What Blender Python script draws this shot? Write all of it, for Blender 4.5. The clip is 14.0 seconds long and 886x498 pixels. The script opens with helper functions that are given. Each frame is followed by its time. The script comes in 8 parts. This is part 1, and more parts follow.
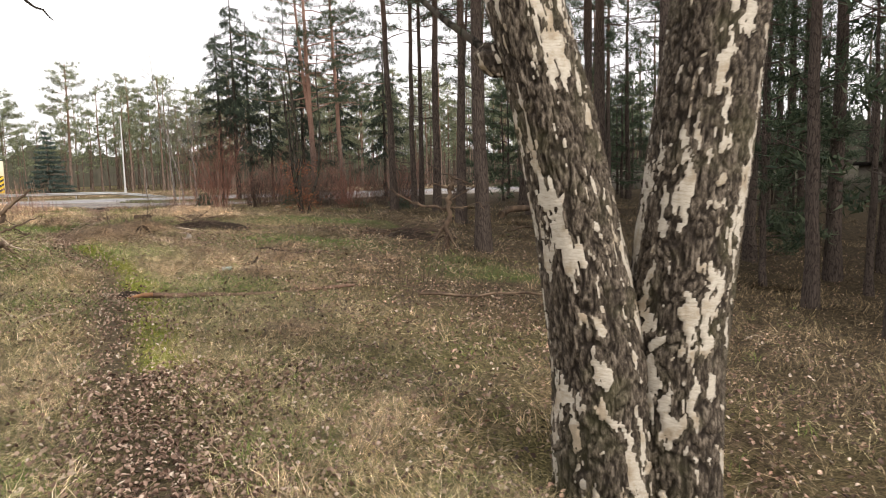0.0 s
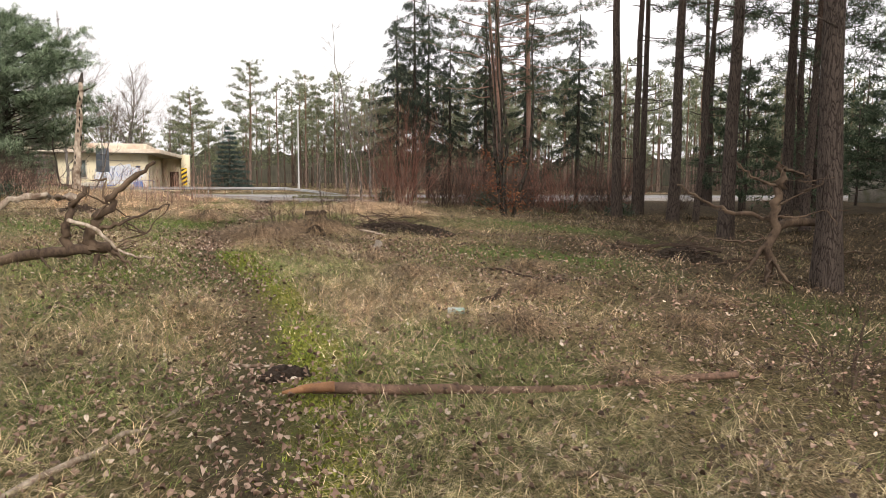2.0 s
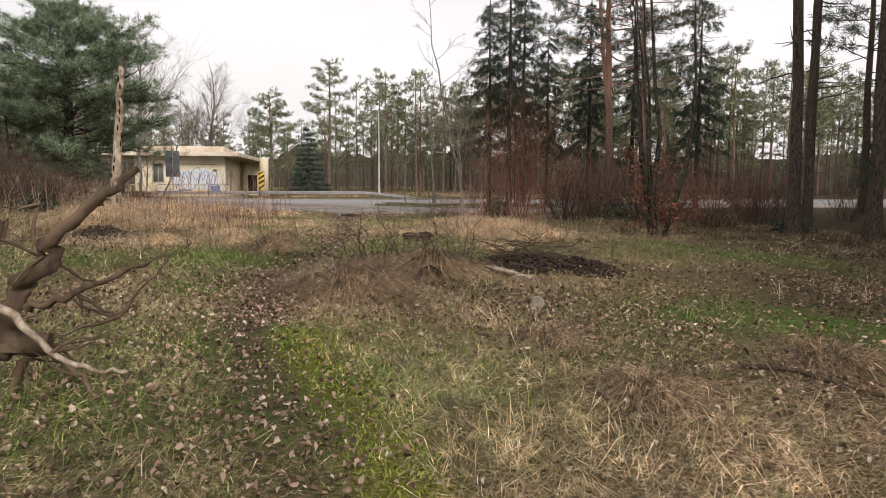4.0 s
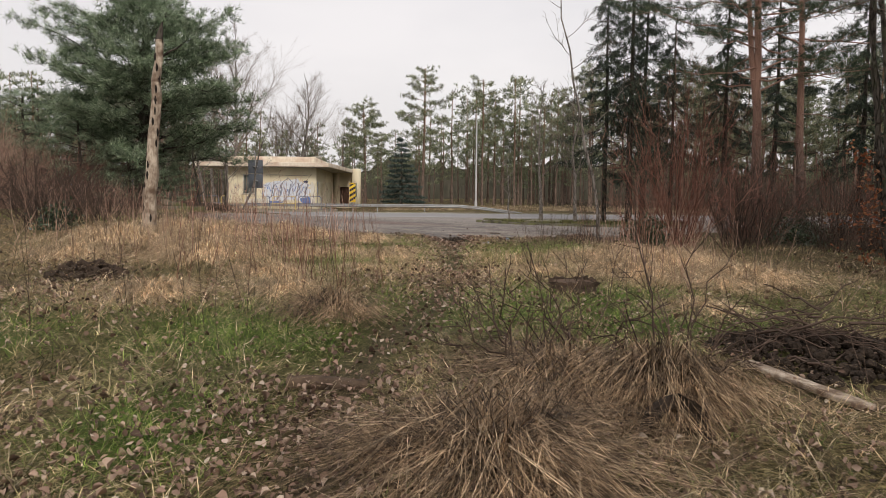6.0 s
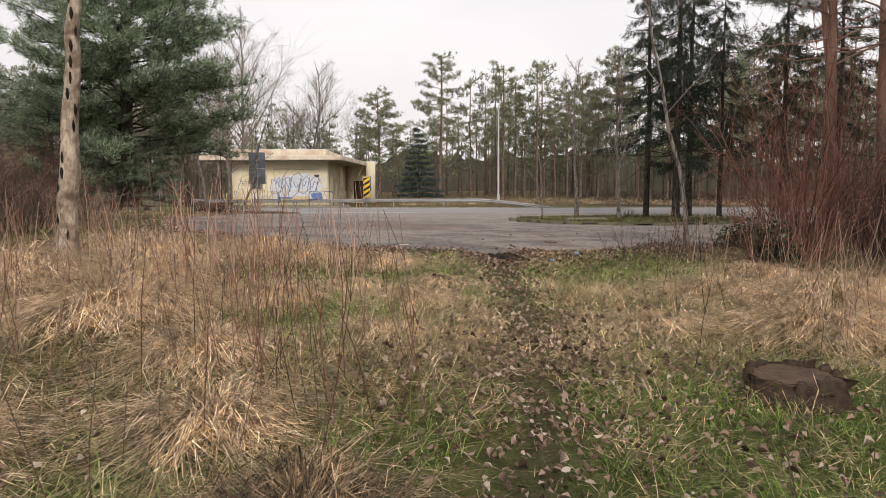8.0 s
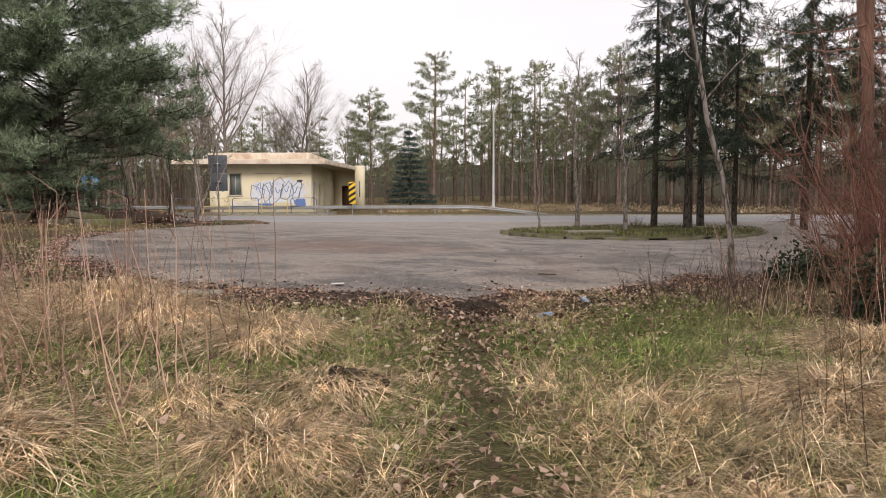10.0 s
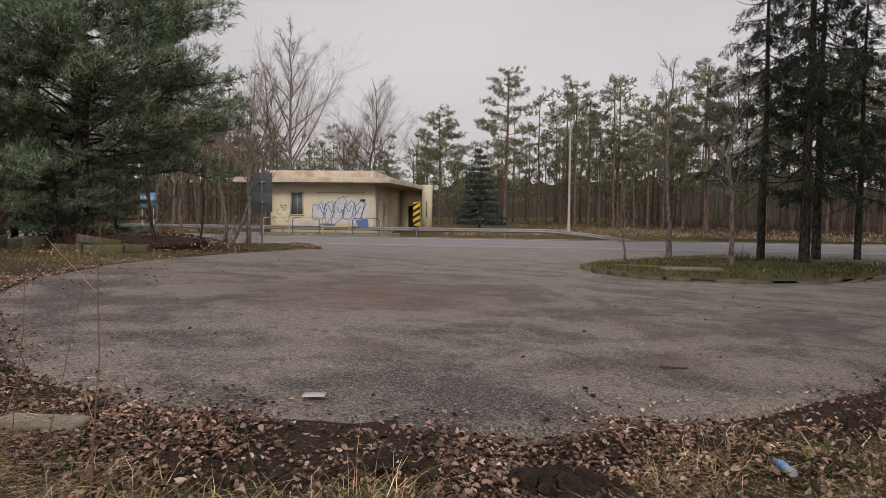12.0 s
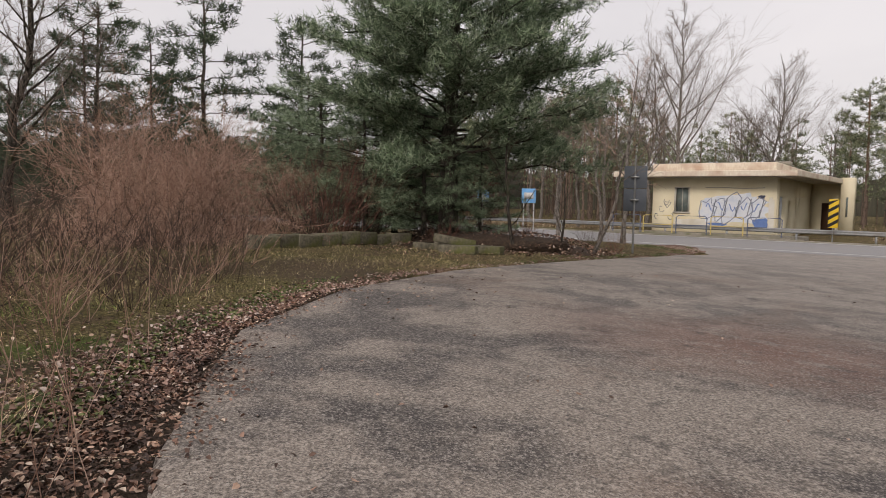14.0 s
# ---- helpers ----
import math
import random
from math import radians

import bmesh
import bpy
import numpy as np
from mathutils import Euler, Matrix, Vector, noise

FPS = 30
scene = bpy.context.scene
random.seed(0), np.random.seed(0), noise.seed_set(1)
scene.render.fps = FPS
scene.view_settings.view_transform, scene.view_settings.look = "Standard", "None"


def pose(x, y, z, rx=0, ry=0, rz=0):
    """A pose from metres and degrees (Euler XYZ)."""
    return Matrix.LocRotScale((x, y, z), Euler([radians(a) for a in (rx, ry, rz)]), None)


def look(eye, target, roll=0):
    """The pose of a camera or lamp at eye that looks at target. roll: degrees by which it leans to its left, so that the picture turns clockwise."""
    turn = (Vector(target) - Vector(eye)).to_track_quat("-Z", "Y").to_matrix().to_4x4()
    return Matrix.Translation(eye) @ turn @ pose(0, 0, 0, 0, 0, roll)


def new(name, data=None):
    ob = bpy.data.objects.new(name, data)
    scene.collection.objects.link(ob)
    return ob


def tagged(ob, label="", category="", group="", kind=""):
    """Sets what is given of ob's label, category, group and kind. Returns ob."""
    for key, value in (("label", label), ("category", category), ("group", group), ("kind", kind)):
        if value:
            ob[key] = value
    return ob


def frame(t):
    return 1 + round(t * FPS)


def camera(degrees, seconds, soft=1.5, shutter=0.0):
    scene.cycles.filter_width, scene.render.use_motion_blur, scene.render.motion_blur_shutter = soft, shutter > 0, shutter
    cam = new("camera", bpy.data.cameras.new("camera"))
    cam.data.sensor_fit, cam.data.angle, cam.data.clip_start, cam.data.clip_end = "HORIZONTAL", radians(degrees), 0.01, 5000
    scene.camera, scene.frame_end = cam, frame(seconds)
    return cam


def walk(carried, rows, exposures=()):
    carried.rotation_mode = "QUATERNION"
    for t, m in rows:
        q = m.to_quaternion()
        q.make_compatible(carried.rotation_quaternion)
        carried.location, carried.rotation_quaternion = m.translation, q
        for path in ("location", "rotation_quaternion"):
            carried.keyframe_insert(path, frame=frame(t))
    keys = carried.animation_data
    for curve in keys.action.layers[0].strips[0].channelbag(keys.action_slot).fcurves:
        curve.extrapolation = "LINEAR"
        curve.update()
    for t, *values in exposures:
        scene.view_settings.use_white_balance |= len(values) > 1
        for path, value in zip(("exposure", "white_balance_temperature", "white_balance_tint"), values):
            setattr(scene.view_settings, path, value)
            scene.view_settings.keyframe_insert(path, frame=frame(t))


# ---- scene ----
cam = camera(66, 14.0, soft=0.8, shutter=0.1)
PATH = [
    (0, (0.000, -0.057, 2.335), (0.794, 1.766, 2.119), -1.31),
    (0.5, (0.198, 1.973, 2.135), (0.852, 3.853, 1.938), -0.72),
    (1, (0.135, 4.053, 2.004), (0.655, 5.973, 1.799), -0.07),
    (1.5, (0.042, 5.797, 1.909), (0.471, 7.740, 1.706), 0.25),
    (2, (-0.084, 7.336, 1.954), (0.283, 9.293, 1.760), 0.30),
    (2.5, (-0.247, 8.836, 1.976), (0.020, 10.809, 1.782), 0.22),
    (3, (-0.371, 10.185, 2.089), (-0.144, 12.162, 1.895), 0.38),
    (3.2, (-0.474, 10.704, 2.087), (-0.257, 12.682, 1.885), 0.47),
    (5.3, (-0.676, 15.948, 2.203), (-0.691, 17.941, 2.044), 0.06),
    (5.5, (-0.871, 16.445, 2.187), (-0.915, 18.438, 2.029), 0.34),
    (6, (-1.158, 17.666, 2.153), (-1.271, 19.657, 1.998), 0.48),
    (6.5, (-1.505, 18.700, 2.201), (-1.651, 20.688, 2.047), -0.04),
    (7, (-1.770, 19.634, 2.265), (-1.939, 21.620, 2.107), -0.08),
    (7.2, (-1.854, 20.069, 2.286), (-2.027, 22.055, 2.121), -0.01),
    (9.3, (-1.833, 23.775, 2.274), (-1.952, 25.763, 2.091), -0.47),
    (9.5, (-1.714, 24.118, 2.315), (-1.836, 26.106, 2.136), -0.29),
    (10, (-1.555, 25.143, 2.398), (-1.709, 27.131, 2.232), -0.20),
    (10.5, (-1.493, 26.096, 2.494), (-1.739, 28.077, 2.374), 0.01),
    (11, (-1.599, 27.026, 2.592), (-1.892, 29.001, 2.484), 0.10),
    (11.5, (-1.614, 27.895, 2.590), (-1.941, 29.865, 2.485), 0.37),
    (12, (-1.748, 28.719, 2.576), (-2.109, 30.684, 2.465), 0.53),
    (12.5, (-1.820, 29.469, 2.557), (-2.291, 31.408, 2.426), 0.99),
    (13, (-1.943, 30.281, 2.557), (-2.694, 32.130, 2.429), 1.14),
    (13.5, (-2.225, 30.921, 2.671), (-3.306, 32.599, 2.542), 1.06),
    (14, (-2.590, 31.672, 2.705), (-3.928, 33.152, 2.563), 1.06),
]
walk(cam, [(t, look(eye, target, roll)) for t, eye, target, roll in PATH],
     exposures=[(0.0, 0.8, 6850, 14), (3.2, 0.42, 6900, 15), (6.0, 0.05, 6850, 15), (9.5, 0.3, 6900, 17), (10.5, 0.28, 6850, 18), (11.0, 0.08, 6850, 18), (11.5, -0.32, 6850, 18), (12.2, -0.4, 6850, 19), (13.2, -0.12, 6900, 18), (14.0, -0.06, 6850, 17)])

# ---------------------------------------------------------------- light
world = bpy.data.worlds.new("overcast_sky")
scene.world = world
world.use_nodes = True
wn, wl = world.node_tree.nodes, world.node_tree.links
sky = wn.new("ShaderNodeTexSky")
sky.sky_type, sky.sun_disc = "NISHITA", False
sky.sun_elevation, sky.sun_rotation = radians(34), radians(200)
sky.air_density, sky.dust_density = 1.5, 3.0
sky_dim = wn.new("ShaderNodeVectorMath")
sky_dim.operation = "SCALE"
sky_dim.inputs["Scale"].default_value = 0.1
cloud_co = wn.new("ShaderNodeTexCoord")
cloud_map = wn.new("ShaderNodeMapping")
cloud_map.inputs["Scale"].default_value = (1.0, 1.0, 2.6)
cloud = wn.new("ShaderNodeTexNoise")
cloud.inputs["Scale"].default_value = 1.7
cloud.inputs["Detail"].default_value = 5.0
cloud.inputs["Roughness"].default_value = 0.5
cloud_ramp = wn.new("ShaderNodeValToRGB")
cloud_ramp.color_ramp.elements[0].position, cloud_ramp.color_ramp.elements[0].color = 0.3, (0.70, 0.72, 0.76, 1)
cloud_ramp.color_ramp.elements[1].position, cloud_ramp.color_ramp.elements[1].color = 0.72, (0.90, 0.91, 0.93, 1)
sky_mix = wn.new("ShaderNodeMix")
sky_mix.data_type = "RGBA"
sky_mix.inputs["Factor"].default_value = 0.88
backing = wn["Background"]
backing.inputs["Strength"].default_value = 1.0
wl.new(sky.outputs["Color"], sky_dim.inputs[0])
wl.new(cloud_co.outputs["Generated"], cloud_map.inputs["Vector"])
wl.new(cloud_map.outputs["Vector"], cloud.inputs["Vector"])
wl.new(cloud.outputs["Fac"], cloud_ramp.inputs["Fac"])
wl.new(sky_dim.outputs["Vector"], sky_mix.inputs["A"])
wl.new(cloud_ramp.outputs["Color"], sky_mix.inputs["B"])
wl.new(sky_mix.outputs["Result"], backing.inputs["Color"])

sun = new("sun", bpy.data.lights.new("sun", "SUN"))
sun.data.energy, sun.data.angle, sun.data.color = 1.5, radians(14), (1.0, 0.97, 0.92)
sun.matrix_world = look((0, 0, 50), (-11.9, 32.7, 26.5))

# ---------------------------------------------------------------- materials


def nd(tree, kind, **inputs):
    n = tree.nodes.new(kind)
    for k, v in inputs.items():
        n.inputs[k.replace("_", " ")].default_value = v
    return n


def ramp(tree, fac, stops):
    r = tree.nodes.new("ShaderNodeValToRGB")
    el = r.color_ramp.elements
    while len(el) < len(stops):
        el.new(0.5)
    for e, (p, c) in zip(el, stops):
        e.position, e.color = p, (*c, 1)
    tree.links.new(fac, r.inputs["Fac"])
    return r.outputs["Color"]


def mixc(tree, fac, a, b, mode="MIX"):
    m = tree.nodes.new("ShaderNodeMix")
    m.data_type, m.blend_type = "RGBA", mode
    for sock, v in (("Factor", fac), ("A", a), ("B", b)):
        if isinstance(v, bpy.types.NodeSocket):
            tree.links.new(v, m.inputs[sock])
        elif sock == "Factor":
            m.inputs[sock].default_value = v
        else:
            m.inputs[sock].default_value = (*v, 1)
    return m.outputs["Result"]


def noise_of(tree, scale, detail=4.0, rough=0.55, stretch=(1, 1, 1), distort=0.0, kind="Object"):
    co = tree.nodes.new("ShaderNodeTexCoord")
    mp = tree.nodes.new("ShaderNodeMapping")
    mp.inputs["Scale"].default_value = stretch
    n = nd(tree, "ShaderNodeTexNoise", Scale=scale, Detail=detail, Roughness=rough, Distortion=distort)
    tree.links.new(co.outputs[kind], mp.inputs["Vector"])
    tree.links.new(mp.outputs["Vector"], n.inputs["Vector"])
    return n.outputs["Fac"]


def base_mat(name, rough=0.9, metal=0.0, spec=0.25):
    m = bpy.data.materials.new(name)
    m.use_nodes = True
    b = m.node_tree.nodes["Principled BSDF"]
    b.inputs["Roughness"].default_value = rough
    b.inputs["Metallic"].default_value = metal
    b.inputs["Specular IOR Level"].default_value = spec
    return m, m.node_tree, b


def bump(tree, b, height, strength=0.4, distance=0.02):
    n = nd(tree, "ShaderNodeBump", Strength=strength, Distance=distance)
    tree.links.new(height, n.inputs["Height"])
    tree.links.new(n.outputs["Normal"], b.inputs["Normal"])


def surface(name, c0, c1, c2, fine=20.0, coarse=1.5, rough=0.9, metal=0.0, bumpy=0.3, depth=0.01, stretch=(1, 1, 1), spec=0.25, vary=0.0):
    """A surface of three tones: grain between the first two, broad stains of the third, and some change from piece to piece."""
    m, t, b = base_mat(name, rough, metal, spec)
    f = noise_of(t, fine, 6, 0.65, stretch)
    c = noise_of(t, coarse, 3, 0.5)
    col = ramp(t, f, [(0.35, c0), (0.65, c1)])
    msk = ramp(t, c, [(0.45, (0, 0, 0)), (0.7, (1, 1, 1))])
    col = mixc(t, msk, col, c2)
    if vary:
        info = t.nodes.new("ShaderNodeObjectInfo")
        hsv = t.nodes.new("ShaderNodeHueSaturation")
        mr = nd(t, "ShaderNodeMapRange", To_Min=1 - vary, To_Max=1 + vary)
        t.links.new(info.outputs["Random"], mr.inputs["Value"])
        t.links.new(mr.outputs["Result"], hsv.inputs["Value"])
        t.links.new(col, hsv.inputs["Color"])
        col = hsv.outputs["Color"]
    t.links.new(col, b.inputs["Base Color"])
    bump(t, b, f, bumpy, depth)
    return m


def islands(name, stops, rough=0.85, spec=0.2, thin=0.0, clump=0.0, depth=0.55):
    """Each loose piece takes its own colour from the ramp."""
    m, t, b = base_mat(name, rough, 0, spec)
    geo = t.nodes.new("ShaderNodeNewGeometry")
    col = ramp(t, geo.outputs["Random Per Island"], stops)
    n = noise_of(t, 0.35, 3, 0.6)
    hsv = t.nodes.new("ShaderNodeHueSaturation")
    mr = nd(t, "ShaderNodeMapRange", From_Min=0.3, From_Max=0.7, To_Min=0.7, To_Max=1.25)
    t.links.new(n, mr.inputs["Value"])
    tone = mr.outputs["Result"]
    if clump:
        fine = nd(t, "ShaderNodeMapRange", From_Min=0.35, From_Max=0.65, To_Min=1 - depth, To_Max=1 + depth)
        t.links.new(noise_of(t, clump, 4, 0.65), fine.inputs["Value"])
        tuft = nd(t, "ShaderNodeMapRange", From_Min=0.38, From_Max=0.62, To_Min=1 - depth, To_Max=1 + depth)
        t.links.new(noise_of(t, clump * 3.7, 3, 0.6), tuft.inputs["Value"])
        for layer in (fine, tuft):
            mul = nd(t, "ShaderNodeMath")
            mul.operation = "MULTIPLY"
            t.links.new(tone, mul.inputs[0])
            t.links.new(layer.outputs["Result"], mul.inputs[1])
            tone = mul.outputs["Value"]
    t.links.new(tone, hsv.inputs["Value"])
    t.links.new(col, hsv.inputs["Color"])
    t.links.new(hsv.outputs["Color"], b.inputs["Base Color"])
    if thin:
        tr = t.nodes.new("ShaderNodeBsdfTranslucent")
        t.links.new(hsv.outputs["Color"], tr.inputs["Color"])
        mx = nd(t, "ShaderNodeMixShader", Fac=thin)
        t.links.new(b.outputs["BSDF"], mx.inputs[1])
        t.links.new(tr.outputs["BSDF"], mx.inputs[2])
        t.links.new(mx.outputs["Shader"], t.nodes["Material Output"].inputs["Surface"])
    return m


def bark_mat(name, dark, mid, light, scale=9.0, moss=None, plates=(1, 1, 0.28), red_above=None):
    """Furrowed bark: long plates between dark furrows."""
    m, t, b = base_mat(name, 0.95, 0, 0.1)
    co = t.nodes.new("ShaderNodeTexCoord")
    mp = t.nodes.new("ShaderNodeMapping")
    mp.inputs["Scale"].default_value = plates
    warp = nd(t, "ShaderNodeTexNoise", Scale=5.0, Detail=4.0)
    v = nd(t, "ShaderNodeTexVoronoi", Scale=scale)
    v.feature = "DISTANCE_TO_EDGE"
    t.links.new(co.outputs["Object"], mp.inputs["Vector"])
    mixv = mixc(t, 0.2, mp.outputs["Vector"], warp.outputs["Color"])
    t.links.new(mp.outputs["Vector"], warp.inputs["Vector"])
    t.links.new(mixv, v.inputs["Vector"])
    grain = noise_of(t, scale * 4, 6, 0.7, (1, 1, 0.35))
    col = ramp(t, grain, [(0.3, mid), (0.7, light)])
    crack = ramp(t, v.outputs["Distance"], [(0.0, (1, 1, 1)), (0.13, (0, 0, 0))])
    col = mixc(t, crack, col, dark)
    if red_above:
        sep = t.nodes.new("ShaderNodeSeparateXYZ")
        t.links.new(co.outputs["Object"], sep.inputs["Vector"])
        mr = nd(t, "ShaderNodeMapRange", From_Min=red_above[0], From_Max=red_above[1])
        t.links.new(sep.outputs["Z"], mr.inputs["Value"])
        col = mixc(t, mr.outputs["Result"], col, red_above[2])
    if moss:
        mm = ramp(t, noise_of(t, 1.3, 4, 0.6), [(0.52, (0, 0, 0)), (0.68, (1, 1, 1))])
        col = mixc(t, mm, col, moss)
    t.links.new(col, b.inputs["Base Color"])
    inv = ramp(t, v.outputs["Distance"], [(0.0, (0, 0, 0)), (0.2, (1, 1, 1))])
    hh = mixc(t, 0.35, inv, grain)
    bump(t, b, hh, 0.8, 0.03)
    return m


M_PINE = bark_mat("pine_bark", (0.03, 0.023, 0.019), (0.07, 0.055, 0.046), (0.14, 0.112, 0.094), 26.0, plates=(1, 1, 0.16), red_above=(7.0, 16.0, (0.17, 0.1, 0.068)))
M_PINE_RED = bark_mat("red_pine_bark", (0.045, 0.033, 0.028), (0.11, 0.08, 0.066), (0.2, 0.15, 0.125), 14.0, plates=(1, 1, 0.2), red_above=(2.5, 7.0, (0.31, 0.185, 0.14)))
# bark across the road: haze of distance is mixed into these paler tones
M_PINE_FAR = bark_mat("hazed_pine_bark", (0.10, 0.075, 0.06), (0.16, 0.118, 0.095), (0.26, 0.19, 0.15), 5.0, red_above=(4.0, 12.0, (0.24, 0.145, 0.095)))
M_DARK_BARK = bark_mat("dark_bark", (0.018, 0.016, 0.013), (0.06, 0.052, 0.042), (0.11, 0.095, 0.08), 10.0, moss=(0.075, 0.085, 0.045))
M_GREY_BARK = bark_mat("grey_bark", (0.07, 0.06, 0.05), (0.2, 0.175, 0.15), (0.32, 0.29, 0.26), 12.0)
M_TWIG = surface("bare_twigs", (0.16, 0.128, 0.105), (0.28, 0.235, 0.2), (0.2, 0.16, 0.13), 30, 3, bumpy=0.1, vary=0.2)
M_RED_TWIG = islands("red_twigs", [(0.0, (0.10, 0.042, 0.032)), (0.5, (0.215, 0.10, 0.072)), (1.0, (0.37, 0.205, 0.15))])
M_TAN_TWIG = islands("tan_twigs", [(0.0, (0.2, 0.115, 0.082)), (0.5, (0.43, 0.27, 0.2)), (1.0, (0.66, 0.46, 0.36))])
M_BROWN_TWIG = islands("brown_twigs", [(0.0, (0.042, 0.029, 0.023)), (0.5, (0.09, 0.062, 0.048)), (1.0, (0.18, 0.127, 0.097))])
M_NEEDLE = islands("pine_needles", [(0.0, (0.02, 0.036, 0.02)), (0.5, (0.055, 0.082, 0.044)), (1.0, (0.13, 0.165, 0.095))], 0.7, 0.3, 0.15)
M_NEEDLE_BLUE = islands("blue_green_needles", [(0.0, (0.045, 0.08, 0.045)), (0.5, (0.185, 0.255, 0.145)), (1.0, (0.48, 0.56, 0.4))], 0.7, 0.3, 0.28, 1.1, 0.4)
# needles across the road, lightened in colour to stand for haze
M_NEEDLE_FAR = islands("hazed_pine_needles", [(0.0, (0.08, 0.105, 0.06)), (0.5, (0.2, 0.225, 0.13)), (1.0, (0.38, 0.4, 0.25))], 0.7, 0.3, 0.2, 0.6, 0.33)
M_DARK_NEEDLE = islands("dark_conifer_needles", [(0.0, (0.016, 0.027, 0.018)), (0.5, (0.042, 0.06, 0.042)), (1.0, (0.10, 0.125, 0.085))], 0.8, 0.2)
M_SPRUCE = islands("spruce_needles", [(0.0, (0.018, 0.036, 0.028)), (0.6, (0.055, 0.088, 0.072)), (1.0, (0.2, 0.25, 0.22))], 0.7, 0.3, 0.1)
M_DRY = islands("dry_grass_blades", [(0.0, (0.15, 0.085, 0.04)), (0.35, (0.40, 0.27, 0.145)), (0.7, (0.66, 0.49, 0.30)), (1.0, (0.88, 0.73, 0.52))], 0.75, 0.3, 0.1, 3.5, 0.62)
M_BROWN_GRASS = islands("brown_grass_blades", [(0.0, (0.045, 0.027, 0.015)), (0.35, (0.14, 0.088, 0.049)), (0.7, (0.30, 0.205, 0.12)), (1.0, (0.56, 0.42, 0.27))], 0.75, 0.3, 0.05, 4.0, 0.6)
# brown grass by the wood, with the canopy's shade put into its colours
M_WOOD_GRASS = islands("shade_toned_grass_blades", [(0.0, (0.03, 0.021, 0.012)), (0.4, (0.085, 0.063, 0.033)), (0.75, (0.18, 0.135, 0.075)), (1.0, (0.38, 0.29, 0.18))], 0.8, 0.2, 0.05, 4.0, 0.7)
M_TURF = islands("island_turf_blades", [(0.0, (0.045, 0.052, 0.016)), (0.5, (0.11, 0.115, 0.04)), (1.0, (0.24, 0.22, 0.095))], 0.8, 0.2, 0.05, 0.8, 0.4)
M_VERGE_GRASS = islands("verge_grass_blades", [(0.0, (0.16, 0.11, 0.065)), (0.5, (0.30, 0.225, 0.14)), (1.0, (0.46, 0.37, 0.25))], 0.85, 0.2, 0.05, 0.5, 0.4)
M_OLIVE = islands("olive_grass_blades", [(0.0, (0.085, 0.078, 0.03)), (0.4, (0.22, 0.195, 0.085)), (0.75, (0.42, 0.345, 0.18)), (1.0, (0.72, 0.59, 0.38))], 0.75, 0.3, 0.1, 3.5, 0.62)
M_GREEN = islands("green_grass_blades", [(0.0, (0.06, 0.115, 0.018)), (0.5, (0.155, 0.255, 0.042)), (1.0, (0.36, 0.45, 0.12))], 0.7, 0.3, 0.2, 4.0, 0.45)
M_MOSS = islands("moss_tufts", [(0.0, (0.12, 0.145, 0.02)), (0.5, (0.25, 0.275, 0.045)), (1.0, (0.38, 0.39, 0.09))], 0.95, 0.1)
M_LEAF = islands("fallen_leaves", [(0.0, (0.06, 0.037, 0.026)), (0.35, (0.2, 0.128, 0.092)), (0.68, (0.36, 0.24, 0.178)), (0.9, (0.5, 0.37, 0.285)), (1.0, (0.68, 0.58, 0.47))], 0.7, 0.3, 0.1)
M_LEAF_PINK = islands("dry_pinkish_leaves", [(0.0, (0.13, 0.075, 0.058)), (0.4, (0.34, 0.21, 0.165)), (0.75, (0.52, 0.37, 0.31)), (1.0, (0.68, 0.57, 0.5))], 0.75, 0.3, 0.1)
M_WEED = islands("green_weeds", [(0.0, (0.055, 0.07, 0.024)), (0.6, (0.13, 0.155, 0.055)), (1.0, (0.25, 0.27, 0.115))], 0.6, 0.3, 0.1)
M_LEAF_WET = islands("damp_leaves", [(0.0, (0.045, 0.026, 0.018)), (0.4, (0.16, 0.09, 0.063)), (0.72, (0.34, 0.205, 0.145)), (0.93, (0.48, 0.34, 0.25)), (1.0, (0.64, 0.54, 0.44))], 0.55, 0.4, 0.05, 2.2, 0.5)
M_RUST_LEAF = islands("rust_leaves", [(0.0, (0.16, 0.05, 0.025)), (0.6, (0.30, 0.11, 0.05)), (1.0, (0.40, 0.2, 0.1))], 0.7, 0.3, 0.2)
M_IVY = islands("dark_evergreen_leaves", [(0.0, (0.012, 0.026, 0.012)), (0.6, (0.03, 0.055, 0.022)), (1.0, (0.06, 0.09, 0.035))], 0.4, 0.5, 0.05)
M_DEADWOOD = surface("weathered_dead_wood", (0.05, 0.034, 0.024), (0.12, 0.083, 0.057), (0.2, 0.14, 0.093), 16, 2.2, bumpy=0.8, depth=0.014, stretch=(1, 1, 0.5))
M_ROTWOOD = surface("rotten_brown_wood", (0.03, 0.021, 0.015), (0.10, 0.066, 0.044), (0.055, 0.039, 0.027), 18, 3, bumpy=0.7, depth=0.015)
M_BAREWOOD = surface("barkless_pale_wood", (0.22, 0.16, 0.115), (0.62, 0.53, 0.42), (0.15, 0.10, 0.07), 11, 6.5, bumpy=0.7, depth=0.012, stretch=(1.5, 1.5, 0.5))
M_ORANGEWOOD = surface("fresh_broken_wood", (0.22, 0.105, 0.05), (0.36, 0.19, 0.095), (0.14, 0.075, 0.045), 25, 6, bumpy=0.6)
M_LOGBARK = surface("fallen_log_bark", (0.045, 0.03, 0.022), (0.27, 0.165, 0.115), (0.11, 0.068, 0.047), 14, 7, bumpy=0.7, depth=0.01)
M_CUT = surface("cut_stump_top", (0.07, 0.045, 0.03), (0.15, 0.095, 0.062), (0.06, 0.042, 0.028), 22, 4, bumpy=0.5)
